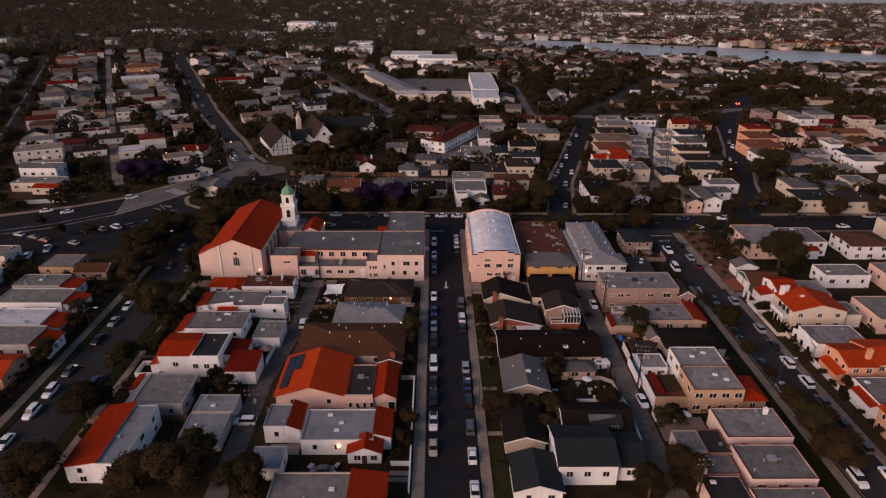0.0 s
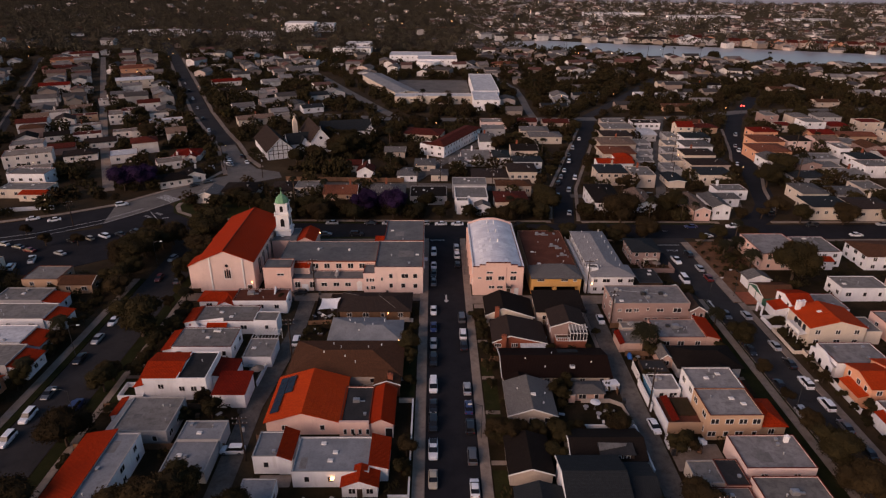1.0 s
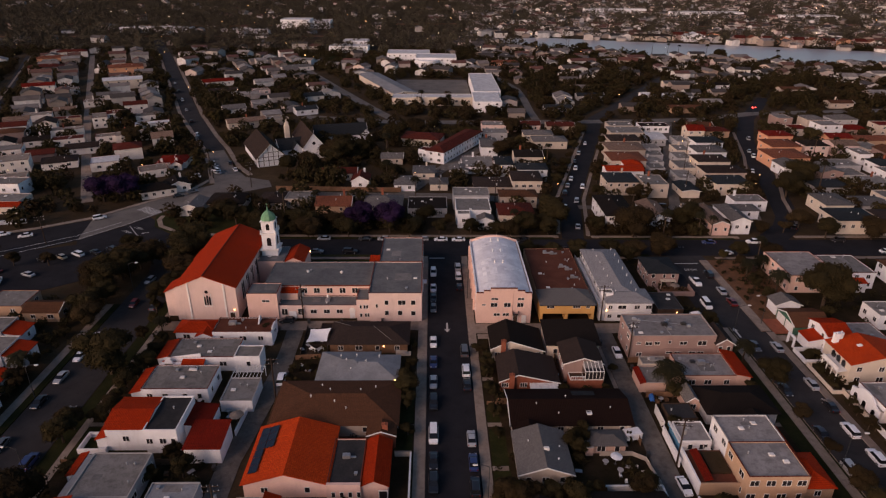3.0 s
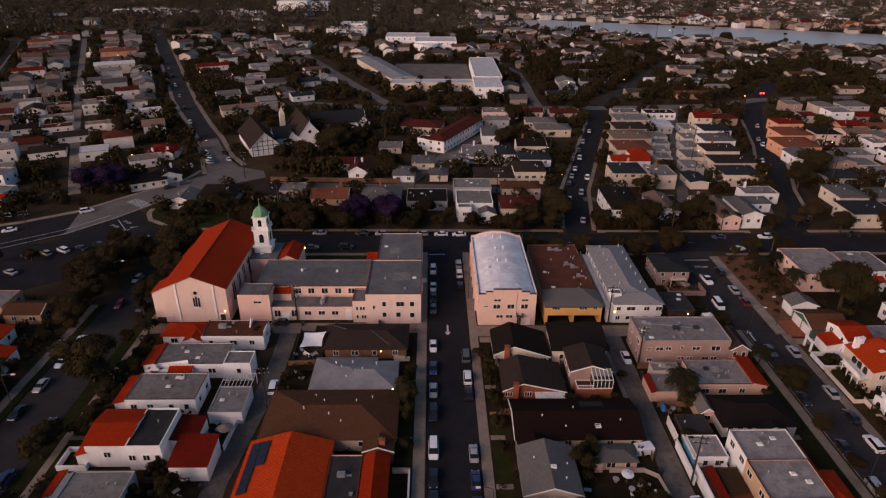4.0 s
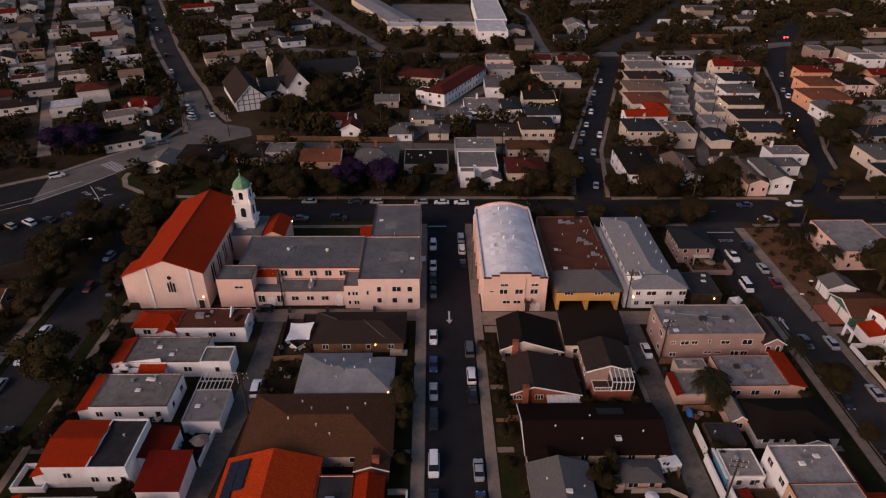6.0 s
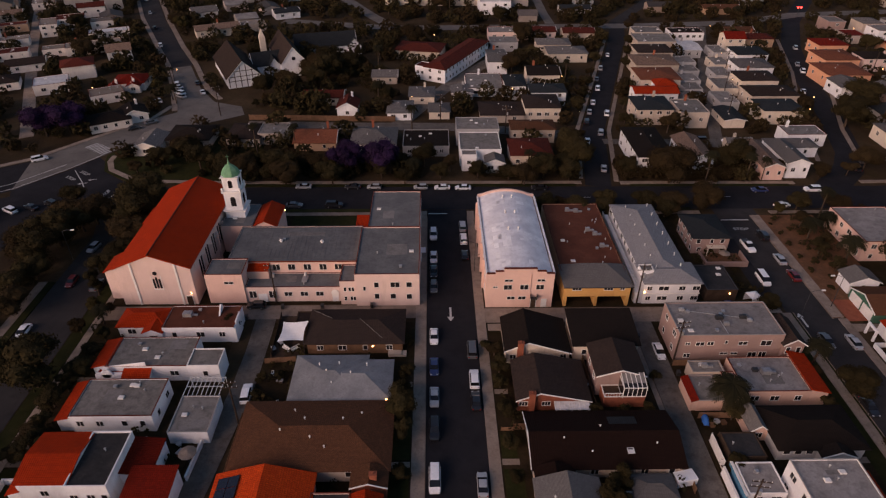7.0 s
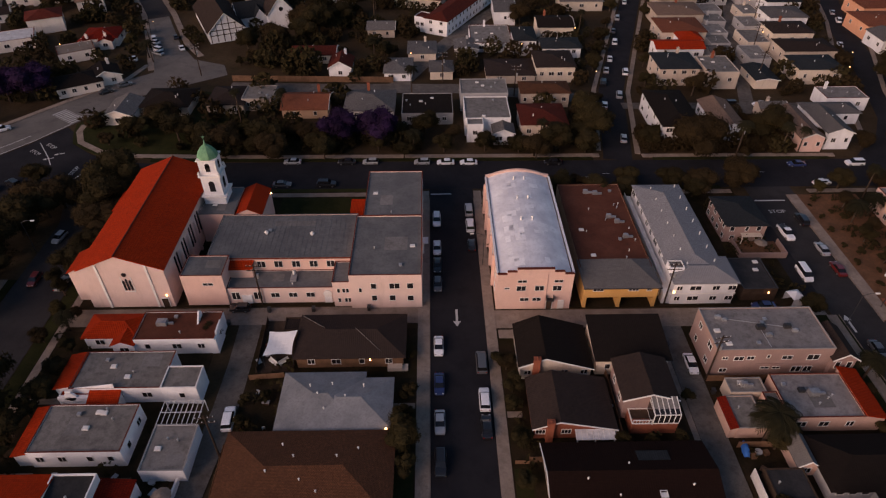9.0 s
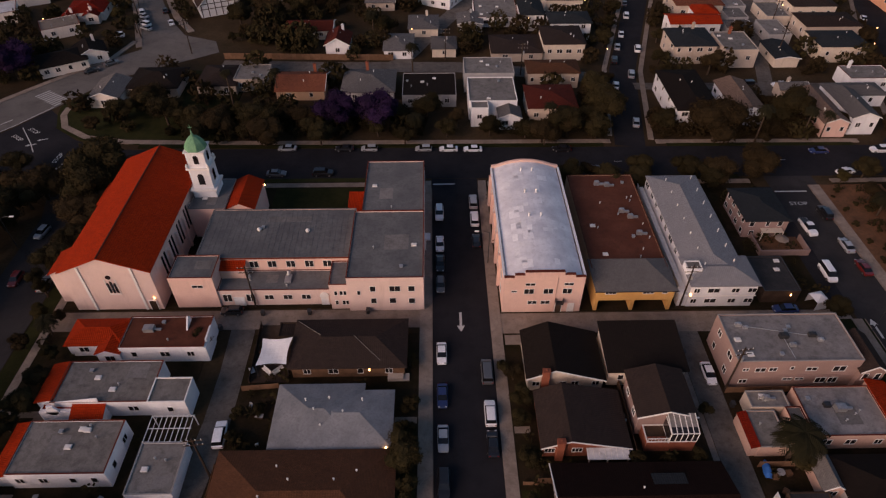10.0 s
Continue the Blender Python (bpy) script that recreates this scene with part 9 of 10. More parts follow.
# ---------------------------------------------------------------- parked cars
def loft(stations):
    g = Geo()
    rings = []
    for y, w, zb, zm, zt in stations:
        rings.append([(-w * 0.94, y, zb), (-w, y, zm), (-w * 0.9, y, zt), (w * 0.9, y, zt), (w, y, zm), (w * 0.94, y, zb)])
    for a, b in zip(rings, rings[1:]):
        for i in range(6):
            j = (i + 1) % 6
            g.face([a[i], a[j], b[j], b[i]])
    g.face(rings[0][::-1])
    g.face(rings[-1])
    return g


KINDS = {
    "sedan": dict(l=4.6, w=0.88, belt=0.92, top=1.42, c=(-1.75, 1.15), r=(-1.05, 0.35), hood=0.80, boot=0.90),
    "suv": dict(l=4.75, w=0.94, belt=1.05, top=1.74, c=(-2.2, 1.15), r=(-1.95, 0.45), hood=0.98, boot=1.05),
    "van": dict(l=5.0, w=0.98, belt=1.12, top=1.92, c=(-2.42, 1.75), r=(-2.3, 0.95), hood=0.98, boot=1.12),
    "hatch": dict(l=4.1, w=0.86, belt=0.94, top=1.50, c=(-1.95, 1.05), r=(-1.5, 0.3), hood=0.84, boot=0.94),
    "pickup": dict(l=5.5, w=0.96, belt=1.08, top=1.80, c=(-0.6, 1.35), r=(-0.4, 0.65), hood=1.02, boot=1.08),
}
CARS = {}


def build_car(kind, colour):
    k = KINDS[kind]
    h, w = k["l"] / 2, k["w"]
    e = thing("car", colour + {"sedan": " saloon car parked at the kerb", "suv": " sport utility car parked at the kerb", "van": " van parked at the kerb", "hatch": " small hatchback parked at the kerb",
                               "pickup": " pickup truck parked at the kerb"}[kind], "car", 0, 0, -50, 0, "parked cars")
    paint = M["car_" + colour]
    st = [(-h, w * 0.86, 0.34, 0.6, k["boot"] - 0.16), (-h + 0.12, w * 0.96, 0.26, 0.62, k["boot"] - 0.04), (k["c"][0] + 0.1, w, 0.24, 0.66, k["belt"]), (0, w, 0.22, 0.66, k["belt"]), (k["c"][1], w, 0.22, 0.64, k["belt"] - 0.02),
          (h - 0.5, w * 0.97, 0.24, 0.6, k["hood"]), (h - 0.12, w * 0.9, 0.28, 0.52, k["hood"] - 0.14), (h, w * 0.78, 0.34, 0.48, k["hood"] - 0.3)]
    part("body", loft(st), paint, e)
    (c0, c1), (r0, r1), zb, zt = k["c"], k["r"], k["belt"] - 0.03, k["top"]
    wb, wr = w * 0.89, w * 0.70
    b_ = [(-wb, c0, zb), (wb, c0, zb), (wb, c1, zb), (-wb, c1, zb)]
    t_ = [(-wr, r0, zt - 0.05), (wr, r0, zt - 0.05), (wr, r1, zt - 0.05), (-wr, r1, zt - 0.05)]
    gl = Geo()
    for i in range(4):
        j = (i + 1) % 4
        gl.face([b_[i], b_[j], t_[j], t_[i]])
    part("glasshouse", gl, M["car_glass"], e)
    rf = Geo()
    ww, n = wr + 0.03, []
    rf.face([(-ww, r0 - 0.05, zt - 0.05), (ww, r0 - 0.05, zt - 0.05), (ww * 0.86, r0 + 0.15, zt), (-ww * 0.86, r0 + 0.15, zt)])
    rf.face([(-ww * 0.86, r0 + 0.15, zt), (ww * 0.86, r0 + 0.15, zt), (ww * 0.86, r1 - 0.15, zt), (-ww * 0.86, r1 - 0.15, zt)])
    rf.face([(-ww * 0.86, r1 - 0.15, zt), (ww * 0.86, r1 - 0.15, zt), (ww, r1 + 0.05, zt - 0.05), (-ww, r1 + 0.05, zt - 0.05)])
    for s in (-1, 1):
        q = [(s * ww, r0 - 0.05, zt - 0.05), (s * ww * 0.86, r0 + 0.15, zt), (s * ww * 0.86, r1 - 0.15, zt), (s * ww, r1 + 0.05, zt - 0.05)]
        rf.face(q if s < 0 else q[::-1])
    part("roof", rf, paint, e)
    for sx in (-1, 1):
        for yy in (-h + 0.85, h - 0.88):
            wh = Geo().tube((sx * (w - 0.2), yy, 0.32), (sx * (w + 0.015), yy, 0.32), 0.33, 0.33, 12)
            n0 = len(wh.f)
            wh.tube((sx * (w + 0.016), yy, 0.32), (sx * (w + 0.03), yy, 0.32), 0.2, 0.19, 10)
            me = wh.mesh("wheel", M["tyre"])
            me.materials.append(M["rim"])
            for i, p in enumerate(me.polygons):
                p.material_index = 1 if i >= n0 else 0
            put("wheel", me, e)
        part("headlight", Geo().box(sx * w * 0.66 - 0.16, h - 0.22, 0.58, sx * w * 0.66 + 0.16, h - 0.04, 0.70), M["lamp_glass"], e)
        part("tail_light", Geo().box(sx * w * 0.74 - 0.12, -h - 0.01, 0.66, sx * w * 0.74 + 0.12, -h + 0.1, 0.82), M["tail_glass"], e)
    if kind == "pickup":
        part("cargo_bed", Geo().box(-w * 0.78, -h + 0.2, k["belt"] - 0.02, w * 0.78, c0 - 0.1, k["belt"] + 0.015), M["dark_metal"], e)
    return e


def car(kind, colour, x, y, rot=0.0, z=0.02):
    key = (kind, colour)
    if key not in CARS:
        CARS[key] = build_car(kind, colour)
        CARS[key].matrix_basis = pose(x, y, z, 0, 0, rot)
        return CARS[key]
    return copy_thing(CARS[key], pose(x, y, z, 0, 0, rot))


# central street, west kerb
for kd, cl, y in (("suv", "white", 199.5), ("sedan", "white", 189.4), ("sedan", "black", 183.6), ("hatch", "grey", 177.6), ("sedan", "white", 160.9), ("sedan", "blue", 152.2), ("sedan", "silver", 144.4), ("suv", "black", 137.0), ("van", "white", 126.8),
                  ("sedan", "black", 119.6), ("suv", "black", 113.8), ("pickup", "white", 106.2), ("sedan", "beige", 98.4)):
    car(kd, cl, -0.7, y, 180)
for kd, cl, y in (("suv", "silver", 203.4), ("suv", "white", 197.4), ("hatch", "black", 190.2), ("van", "grey", 156.9), ("suv", "white", 148.8), ("sedan", "black", 143.4), ("sedan", "silver", 125.8), ("sedan", "blue", 119.2), ("suv", "black", 113.0),
                  ("suv", "grey", 104.4), ("sedan", "white", 96.2), ("sedan", "white", 87.4)):
    car(kd, cl, 6.9, y, 0)
# cross street
for kd, cl, x, y, r in (("hatch", "silver", -4.3, 225.0, 90), ("sedan", "white", 1.9, 224.8, 90), ("sedan", "white", 7.9, 224.6, 90), ("hatch", "silver", -17.8, 225.3, 90), ("sedan", "silver", -38.2, 225.7, 90), ("sedan", "grey", -39.0, 215.0, -90),
                        ("suv", "black", -28, 215.0, -90), ("sedan", "black", -24, 225.4, 90), ("sedan", "blue", 93.4, 222.4, 90), ("sedan", "white", 95.8, 213.6, -78), ("suv", "white", 108.8, 222.6, 90), ("sedan", "black", 30.0, 224.4, 90), ("suv", "grey", 37, 214.8, -90),
                        ("sedan", "white", 150, 214.8, -90), ("suv", "black", 139, 224.2, 90), ("sedan", "silver", 166, 225, 90)):
    car(kd, cl, x, y, r)
# east street
for kd, cl, x, y in (("sedan", "silver", 83.2, 187.6), ("sedan", "red", 83.4, 181.0), ("sedan", "silver", 84.8, 158.2), ("sedan", "silver", 85.2, 143.2), ("sedan", "black", 85.0, 135.4), ("suv", "white", 84.6, 127.6), ("suv", "white", 85.0, 119.8),
                     ("sedan", "grey", 84.8, 112.6), ("sedan", "black", 84.8, 105.0), ("suv", "grey", 84.9, 98.6), ("suv", "white", 84.8, 90.4), ("suv", "black", 83.6, 198.2)):
    car(kd, cl, x, y, 0)
for kd, cl, x, y in (("van", "white", 75.6, 179.6), ("van", "white", 78.4, 97.6), ("suv", "white", 78.4, 89.8), ("suv", "silver", 78.0, 116.4), ("sedan", "black", 78.2, 108), ("sedan", "black", 78.2, 126.6), ("sedan", "black", 78.0, 141.0)):
    car(kd, cl, x, y, 180)
car("pickup", "white", 77.8, 193.4, 184, 0.02)
car("sedan", "grey", 79.4, 158.6, 180)
# west street
for kd, cl, y in (("sedan", "white", 163.4), ("sedan", "white", 155.2), ("sedan", "silver", 146.6), ("sedan", "black", 137.8), ("sedan", "grey", 124.4), ("suv", "white", 116.6), ("suv", "white", 109.4), ("sedan", "white", 100.4), ("hatch", "black", 92.6)):
    car(kd, cl, -85.6, y, 180)
for kd, cl, y in (("sedan", "grey", 179.2), ("sedan", "black", 134), ("suv", "blue", 120)):
    car(kd, cl, -77.4, y, 0)
car("hatch", "silver", -84.8, 194.5, 170)
car("hatch", "red", -83.6, 180.5, 180)
# alleys and yards
car("sedan", "white", 45.0, 112.8, 184, 0.09)
car("sedan", "white", 44.2, 155.9, 180, 0.09)
car("suv", "white", -35.3, 145.6, 4, 0.09)
car("suv", "white", -39.9, 106.2, 90, 0.09)
car("sedan", "grey", -21.6, 92.2, 90, 0.12)
car("hatch", "black", -39.4, 171.4, 90, 0.09)
# parking lot and boulevard
for kd, cl, x, y, r in (("suv", "white", -115.5, 213.0, 60), ("hatch", "beige", -119.7, 211.0, 60), ("sedan", "red", -134.4, 201.0, 70), ("pickup", "white", -129.3, 193.7, 20), ("suv", "white", -132.6, 188.2, 15), ("sedan", "silver", -123.1, 198.6, 65),
                        ("sedan", "grey", -139.6, 203.6, 70), ("sedan", "black", -110.6, 214.6, 60), ("suv", "black", -106.2, 216.6, 60), ("sedan", "silver", -146, 206, 70), ("hatch", "black", -124.6, 209.0, 60), ("sedan", "grey", -138, 190.5, 15)):
    car(kd, cl, x, y, r, 0.03)
car("sedan", "white", -149.4, 229.2, -62, 0.03)
car("suv", "white", -123.6, 244.6, -55, 0.04)
car("suv", "white", -105.0, 293.0, 110, 0.0)
car("suv", "white", -116.4, 318.4, 105, 0.0)
car("sedan", "black", -95.9, 314, 25, 0.04)
car("sedan", "white", -90.6, 303.6, 25, 0.04)
car("sedan", "black", -103.6, 268.6, -52, 0.04)
car("sedan", "grey", -99.6, 273.6, -52, 0.04)
for i in range(5):
    car(("sedan", "suv", "hatch")[i % 3], ("silver", "white", "grey")[i % 3], -97.4 - i * 1.5, 299 + i * 3.4, 25 if i > 3 else 60, 0.04)
car("sedan", "white", -141, 228, 119, 0.04)
for i in range(6):
    car(("sedan", "suv", "hatch")[(i + 1) % 3], ("white", "black", "silver")[i % 3], -129 - i * 13.8, 366 + i * 31, 25, 0.04)
# street two and three
for kd, cl, x, y in (("sedan", "silver", 51.5, 236.4), ("sedan", "white", 50.6, 256.6), ("suv", "silver", 56.6, 263.4), ("suv", "black", 53.6, 272.6), ("suv", "white", 62.6, 280.4), ("sedan", "silver", 56.6, 282), ("sedan", "white", 59.9, 291.4),
                     ("suv", "white", 65.0, 306.5), ("sedan", "grey", 66.9, 317.4), ("suv", "silver", 71.6, 331.2), ("sedan", "white", 79.0, 349.9)):
    car(kd, cl, x, y, -13, 0.06)
for kd, cl, x, y in (("suv", "white", 136.0, 244.0), ("sedan", "silver", 126.6, 256.4), ("sedan", "white", 145.6, 302.6), ("suv", "white", 157.4, 327), ("sedan", "silver", 159.5, 336), ("suv", "silver", 170.3, 360.4), ("sedan", "black", 129.6, 235.8)):
    car(kd, cl, x, y, -21, 0.06)
for kd, cl, x, y in (("suv", "black", 88, 256.6), ("sedan", "white", 97.6, 256.2)):
    car(kd, cl, x, y, 90, 0.11)


# ---------------------------------------------------------------- poles and street lamps
def utility_pole(x, y, h=11.0, rot=0.0, box=True):
    e = thing("utility_pole", "dark wooden utility pole with two crossarms", "utility pole", x, y, 0, rot)
    part("pole", Geo().tube((0, 0, -0.1), (0, 0, h), 0.19, 0.12, 8), M["pole"], e)
    for z in (h - 0.5, h - 1.6):
        part("crossarm", Geo().box(-1.4, -0.18, z, 1.4, -0.06, z + 0.14), M["pole"], e)
        for k in (-1.25, -0.5, 0.5, 1.25):
            part("insulator", Geo().tube((k, -0.12, z + 0.14), (k, -0.12, z + 0.34), 0.06, 0.05, 6), M["trim"], e)
    if box:
        part("transformer", Geo().tube((0.42, 0.1, h - 3.6), (0.42, 0.1, h - 2.6), 0.26, 0.26, 10), M["metal"], e)


utility_pole(-35.4, 172.9, 10.6, 0)
utility_pole(-35.0, 138.6, 11.2, 6, False)
utility_pole(43.9, 171.4, 11.0, 0)
utility_pole(46.1, 153.0, 11.0, 10)
utility_pole(45.6, 118.4, 11.4, -8)
utility_pole(-36.8, 104, 10.6, 4)
utility_pole(46.0, 84, 11.0, 0)
utility_pole(-77.3, 280.7, 11.0, 30)
utility_pole(-131.0, 222.4, 10.0, 30, False)
utility_pole(2, 275, 10.0, 0)
utility_pole(104, 274, 10.0, -20)
utility_pole(112, 298, 10.0, -20)
utility_pole(123, 325, 10.0, -20)
utility_pole(24, 264.4, 10.0, 0)



def street_lamp(x, y, rot=0.0, lit=False):
    e = thing("street_lamp", "grey street lamp with a curved arm", "street lamp", x, y, 0, rot)
    part("pole", Geo().tube((0, 0, -0.05), (0, 0, 8.2), 0.08, 0.06, 8), M["dark_metal"], e)
    part("arm", Geo().tube((0, 0, 8.1), (1.2, 0, 8.6), 0.05, 0.05, 6).tube((1.2, 0, 8.6), (2.3, 0, 8.6), 0.05, 0.05, 6), M["dark_metal"], e)
    part("lamp_head", Geo().box(2.1, -0.16, 8.5, 2.9, 0.16, 8.68), M["trim"], e)


for x, y, r in ((-87.9, 190, 0), (-87.9, 140, 0), (-74.9, 115, 180), (8.9, 184, 180), (86.5, 170, 180), (76.9, 117.5, 0), (9.0, 110, 180), (76.9, 165, 0)):
    street_lamp(x, y, r)
TS = thing("traffic_signal", "traffic signal with a lit red lamp", "traffic signal", 200, 420, 0)
part("pole", Geo().tube((0, 0, -0.1), (0, 0, 5.2), 0.1, 0.08, 8), M["dark_metal"], TS)
part("housing", Geo().box(-0.35, -0.25, 4.2, 0.35, 0.25, 5.6), M["dark_metal"], TS)
for dx in (-0.9, 0.9):
    part("red_lamp", Geo().tube((dx, -0.5, 5.0), (dx, -0.28, 5.0), 0.45, 0.45, 10), M["red_glow"], TS)
part("arm", Geo().tube((-1.2, 0, 5.1), (1.2, 0, 5.1), 0.06, 0.06, 6), M["dark_metal"], TS)

# ---------------------------------------------------------------- yards: sail, fences, walls, tarpaulin, umbrellas, bins
SS = thing("sun_sail", "white canvas sun sail stretched over a patio", "sun sail", -28.95, 159.4, 0.03)
sg, nn = Geo(), 6
for i in range(nn):
    for j in range(nn):
        q = []
        for (a, b_) in ((i, j), (i + 1, j), (i + 1, j + 1), (i, j + 1)):
            u, v = a / nn, b_ / nn
            px_ = (-2.7 + 5.2 * u) * (1 - 0.12 * math.sin(math.pi * v)) + 0.3 * v
            py_ = (-2.6 + 5.4 * v) * (1 - 0.12 * math.sin(math.pi * u))
            q.append((px_, py_, 3.1 + 0.5 * v - 0.45 * math.sin(math.pi * u) * math.sin(math.pi * v) + 0.3 * u))
        sg.face(q)
part("cloth", sg, M["canvas"], SS)
for bx_, by_, br_ in ((-30.4, 157.7, -42), (-28.4, 157.7, 42)):
    BN = thing("garden_bench", "white garden bench on the boarded terrace", "bench", bx_, by_, 0.13, br_, "benches under the sail")
    part("seat", Geo().box(-1.0, -0.28, 0.4, 1.0, 0.28, 0.5), M["trim"], BN)
    part("backrest", Geo().box(-1.0, 0.22, 0.5, 1.0, 0.3, 0.95), M["trim"], BN)
    for lx_ in (-0.85, 0.75):
        part("leg", Geo().box(lx_, -0.22, 0.0, lx_ + 0.1, 0.22, 0.4), M["trim"], BN)
for px_, py_, hz_ in ((-2.7, -2.6, 3.1), (2.5, -2.6, 3.4), (2.8, 2.8, 3.9), (-2.4, 2.8, 3.6)):
    part("post", Geo().tube((px_, py_, 0), (px_, py_, hz_ + 0.1), 0.06, 0.06, 6), M["dark_metal"], SS)


def fence(x0, y0, x1, y1, h=1.6, mt="fence", label="weathered timber board fence", boards=True):
    L = math.hypot(x1 - x0, y1 - y0)
    e = thing("fence", label, "fence", x0, y0, 0.0, math.degrees(math.atan2(y1 - y0, x1 - x0)))
    n = max(1, int(L / 2.4))
    for k in range(n + 1):
        part("post", Geo().box(k * L / n - 0.06, -0.06, 0, k * L / n + 0.06, 0.06, h + 0.1), M[mt], e)
    for k in range(n):
        part("panel", Geo().box(k * L / n + 0.06, -0.03, 0.08, (k + 1) * L / n - 0.06, 0.03, h), M[mt], e)


def wall(x0, y0, x1, y1, h=1.3, mt="white", label="low white stucco garden wall"):
    L = math.hypot(x1 - x0, y1 - y0)
    e = thing("garden_wall", label, "wall", x0, y0, 0.0, math.degrees(math.atan2(y1 - y0, x1 - x0)))
    part("masonry", Geo().box(0, -0.12, 0, L, 0.12, h), M[mt], e)
    part("cap", Geo().box(-0.05, -0.17, h, L + 0.05, 0.17, h + 0.08), M["trim"] if mt == "white" else M["concrete"], e)


wall(-5.1, 87, -5.1, 94, 1.0)
wall(-5.1, 94.2, -5.1, 109.4, 1.1)
wall(-8.8, 94.0, -5.2, 94.0, 1.0)
wall(-8.2, 121.4, -5.0, 121.4, 1.2, "beige", "low beige garden wall")
wall(-5.1, 110, -5.1, 121.4, 1.2)
wall(40.6, 99.2, 40.6, 111.8, 1.7, "white", "white stucco yard wall on the alley")
wall(29.5, 111.9, 40.6, 111.9, 1.7, "white", "white stucco yard wall")
wall(46.0, 118.0, 46.0, 127.6, 2.0, "white", "white stucco wall along the alley")
wall(46.0, 106.5, 46.0, 109, 2.0, "white", "white stucco wall along the alley")
wall(90.9, 128.6, 90.9, 140.8, 1.2, "cream", "low cream garden wall")
wall(90.9, 117.2, 90.9, 128.4, 1.2, "white", "low white garden wall")
fence(-66, 276.6, -14, 274.6, 2.0, "fence", "rust-brown timber fence along the back alley")
fence(-33.8, 154.0, -27.8, 154.5, 1.4)
fence(-34.6, 127.0, -34.6, 140)
fence(-32.9, 155.6, -33.3, 168.2, 1.2, "dark_wood", "dark timber screen round the sail patio")
wall(-40.6, 127.4, -40.2, 134.6, 1.2)
fence(13, 137.1, 28, 137.1)
fence(28.4, 137.6, 28.4, 163)
fence(40.4, 124, 40.4, 136)
fence(10.9, 136.9, 13, 136.9, 1.0)
fence(46.2, 127.8, 53, 127.8)
fence(46.2, 139.2, 53.4, 139.2)
fence(53.2, 139.2, 53.2, 152)
fence(-71, 119.4, -47.6, 119.4)
fence(-71, 107.0, -41.6, 107.0)
fence(-67, 134.6, -47, 134.6)
fence(-36, 109.4, -34.4, 109.4)
fence(45.9, 152.4, 66, 152.4)


def parasol(x, y, r=1.4, mt="canvas", label="white garden umbrella in a yard"):
    e = thing("garden_umbrella", label, "umbrella", x, y, 0)
    g_ = Geo()
    for i in range(8):
        t0, t1 = i * 0.7854, (i + 1) * 0.7854
        g_.face([(r * math.cos(t0), r * math.sin(t0), 2.2), (r * math.cos(t1), r * math.sin(t1), 2.2), (0, 0, 2.7)])
        g_.face([(r * math.cos(t1), r * math.sin(t1), 2.17), (r * math.cos(t0), r * math.sin(t0), 2.17), (0, 0, 2.66)])
    part("canopy", g_, M[mt], e)
    part("pole", Geo().tube((0, 0, 0), (0, 0, 2.7), 0.035, 0.035, 6), M["dark_metal"], e)
    part("base", Geo().tube((0, 0, 0), (0, 0, 0.12), 0.3, 0.28, 10), M["dark_metal"], e)


parasol(52.0, 106.4, 1.2, "trim")
parasol(69.4, 188.0, 1.4, "concrete", "pale garden umbrella in a yard")
BT = thing("covered_boat", "boat under a blue tarpaulin beside the alley", "boat", 47.2, 138.5, 0, -8)
BT.scale = (0.55, 0.55, 0.75)
bg = Geo()
sec = [(-2.6, 0.7, 1.0), (-1.6, 1.1, 1.5), (0, 1.15, 1.8), (1.4, 1.0, 1.6), (2.6, 0.35, 1.2)]
for (ya, wa, za), (yb, wb_, zb_) in zip(sec, sec[1:]):
    for s in (-1, 1):
        bg.face([(s * wa, ya, 0.7), (s * wb_, yb, 0.7), (s * wb_ * 0.55, yb, zb_ - 0.15), (s * wa * 0.55, ya, za - 0.15)][::s])
        bg.face([(s * wa * 0.55, ya, za - 0.15), (s * wb_ * 0.55, yb, zb_ - 0.15), (0, yb, zb_), (0, ya, za)][::s])
part("tarpaulin", bg, M["blue_tarp"], BT)
part("trailer", Geo().box(-0.8, -2.2, 0.35, 0.8, 2.2, 0.7).tube((-0.95, -0.4, 0.33), (-0.75, -0.4, 0.33), 0.33, 0.33, 10).tube((0.75, -0.4, 0.33), (0.95, -0.4, 0.33), 0.33, 0.33, 10), M["dark_metal"], BT)
car("sedan", "blue", 63.2, 170.2, 90, 0.09)
for i, (x, y) in enumerate(((-40.6, 167.4), (-33.6, 170.8), (41.2, 160.4), (46.1, 149.8), (-35.0, 125.6), (-41.9, 118), (46.3, 105), (41.0, 121), (-25.0, 170.9), (-14.2, 171.0))):
    wbn = thing("wheelie_bin", "dark plastic wheelie bin on the alley", "bin", x, y, 0.03, 0)
    part("body", Geo().box(-0.3, -0.35, 0.1, 0.3, 0.35, 1.0), M["dark_metal"], wbn)
    part("lid", Geo().slope([(-0.33, -0.4, 1.06), (0.33, -0.4, 1.06), (0.33, 0.38, 1.16), (-0.33, 0.38, 1.16)], (1, 0), 0.06), M["dark_metal"], wbn)
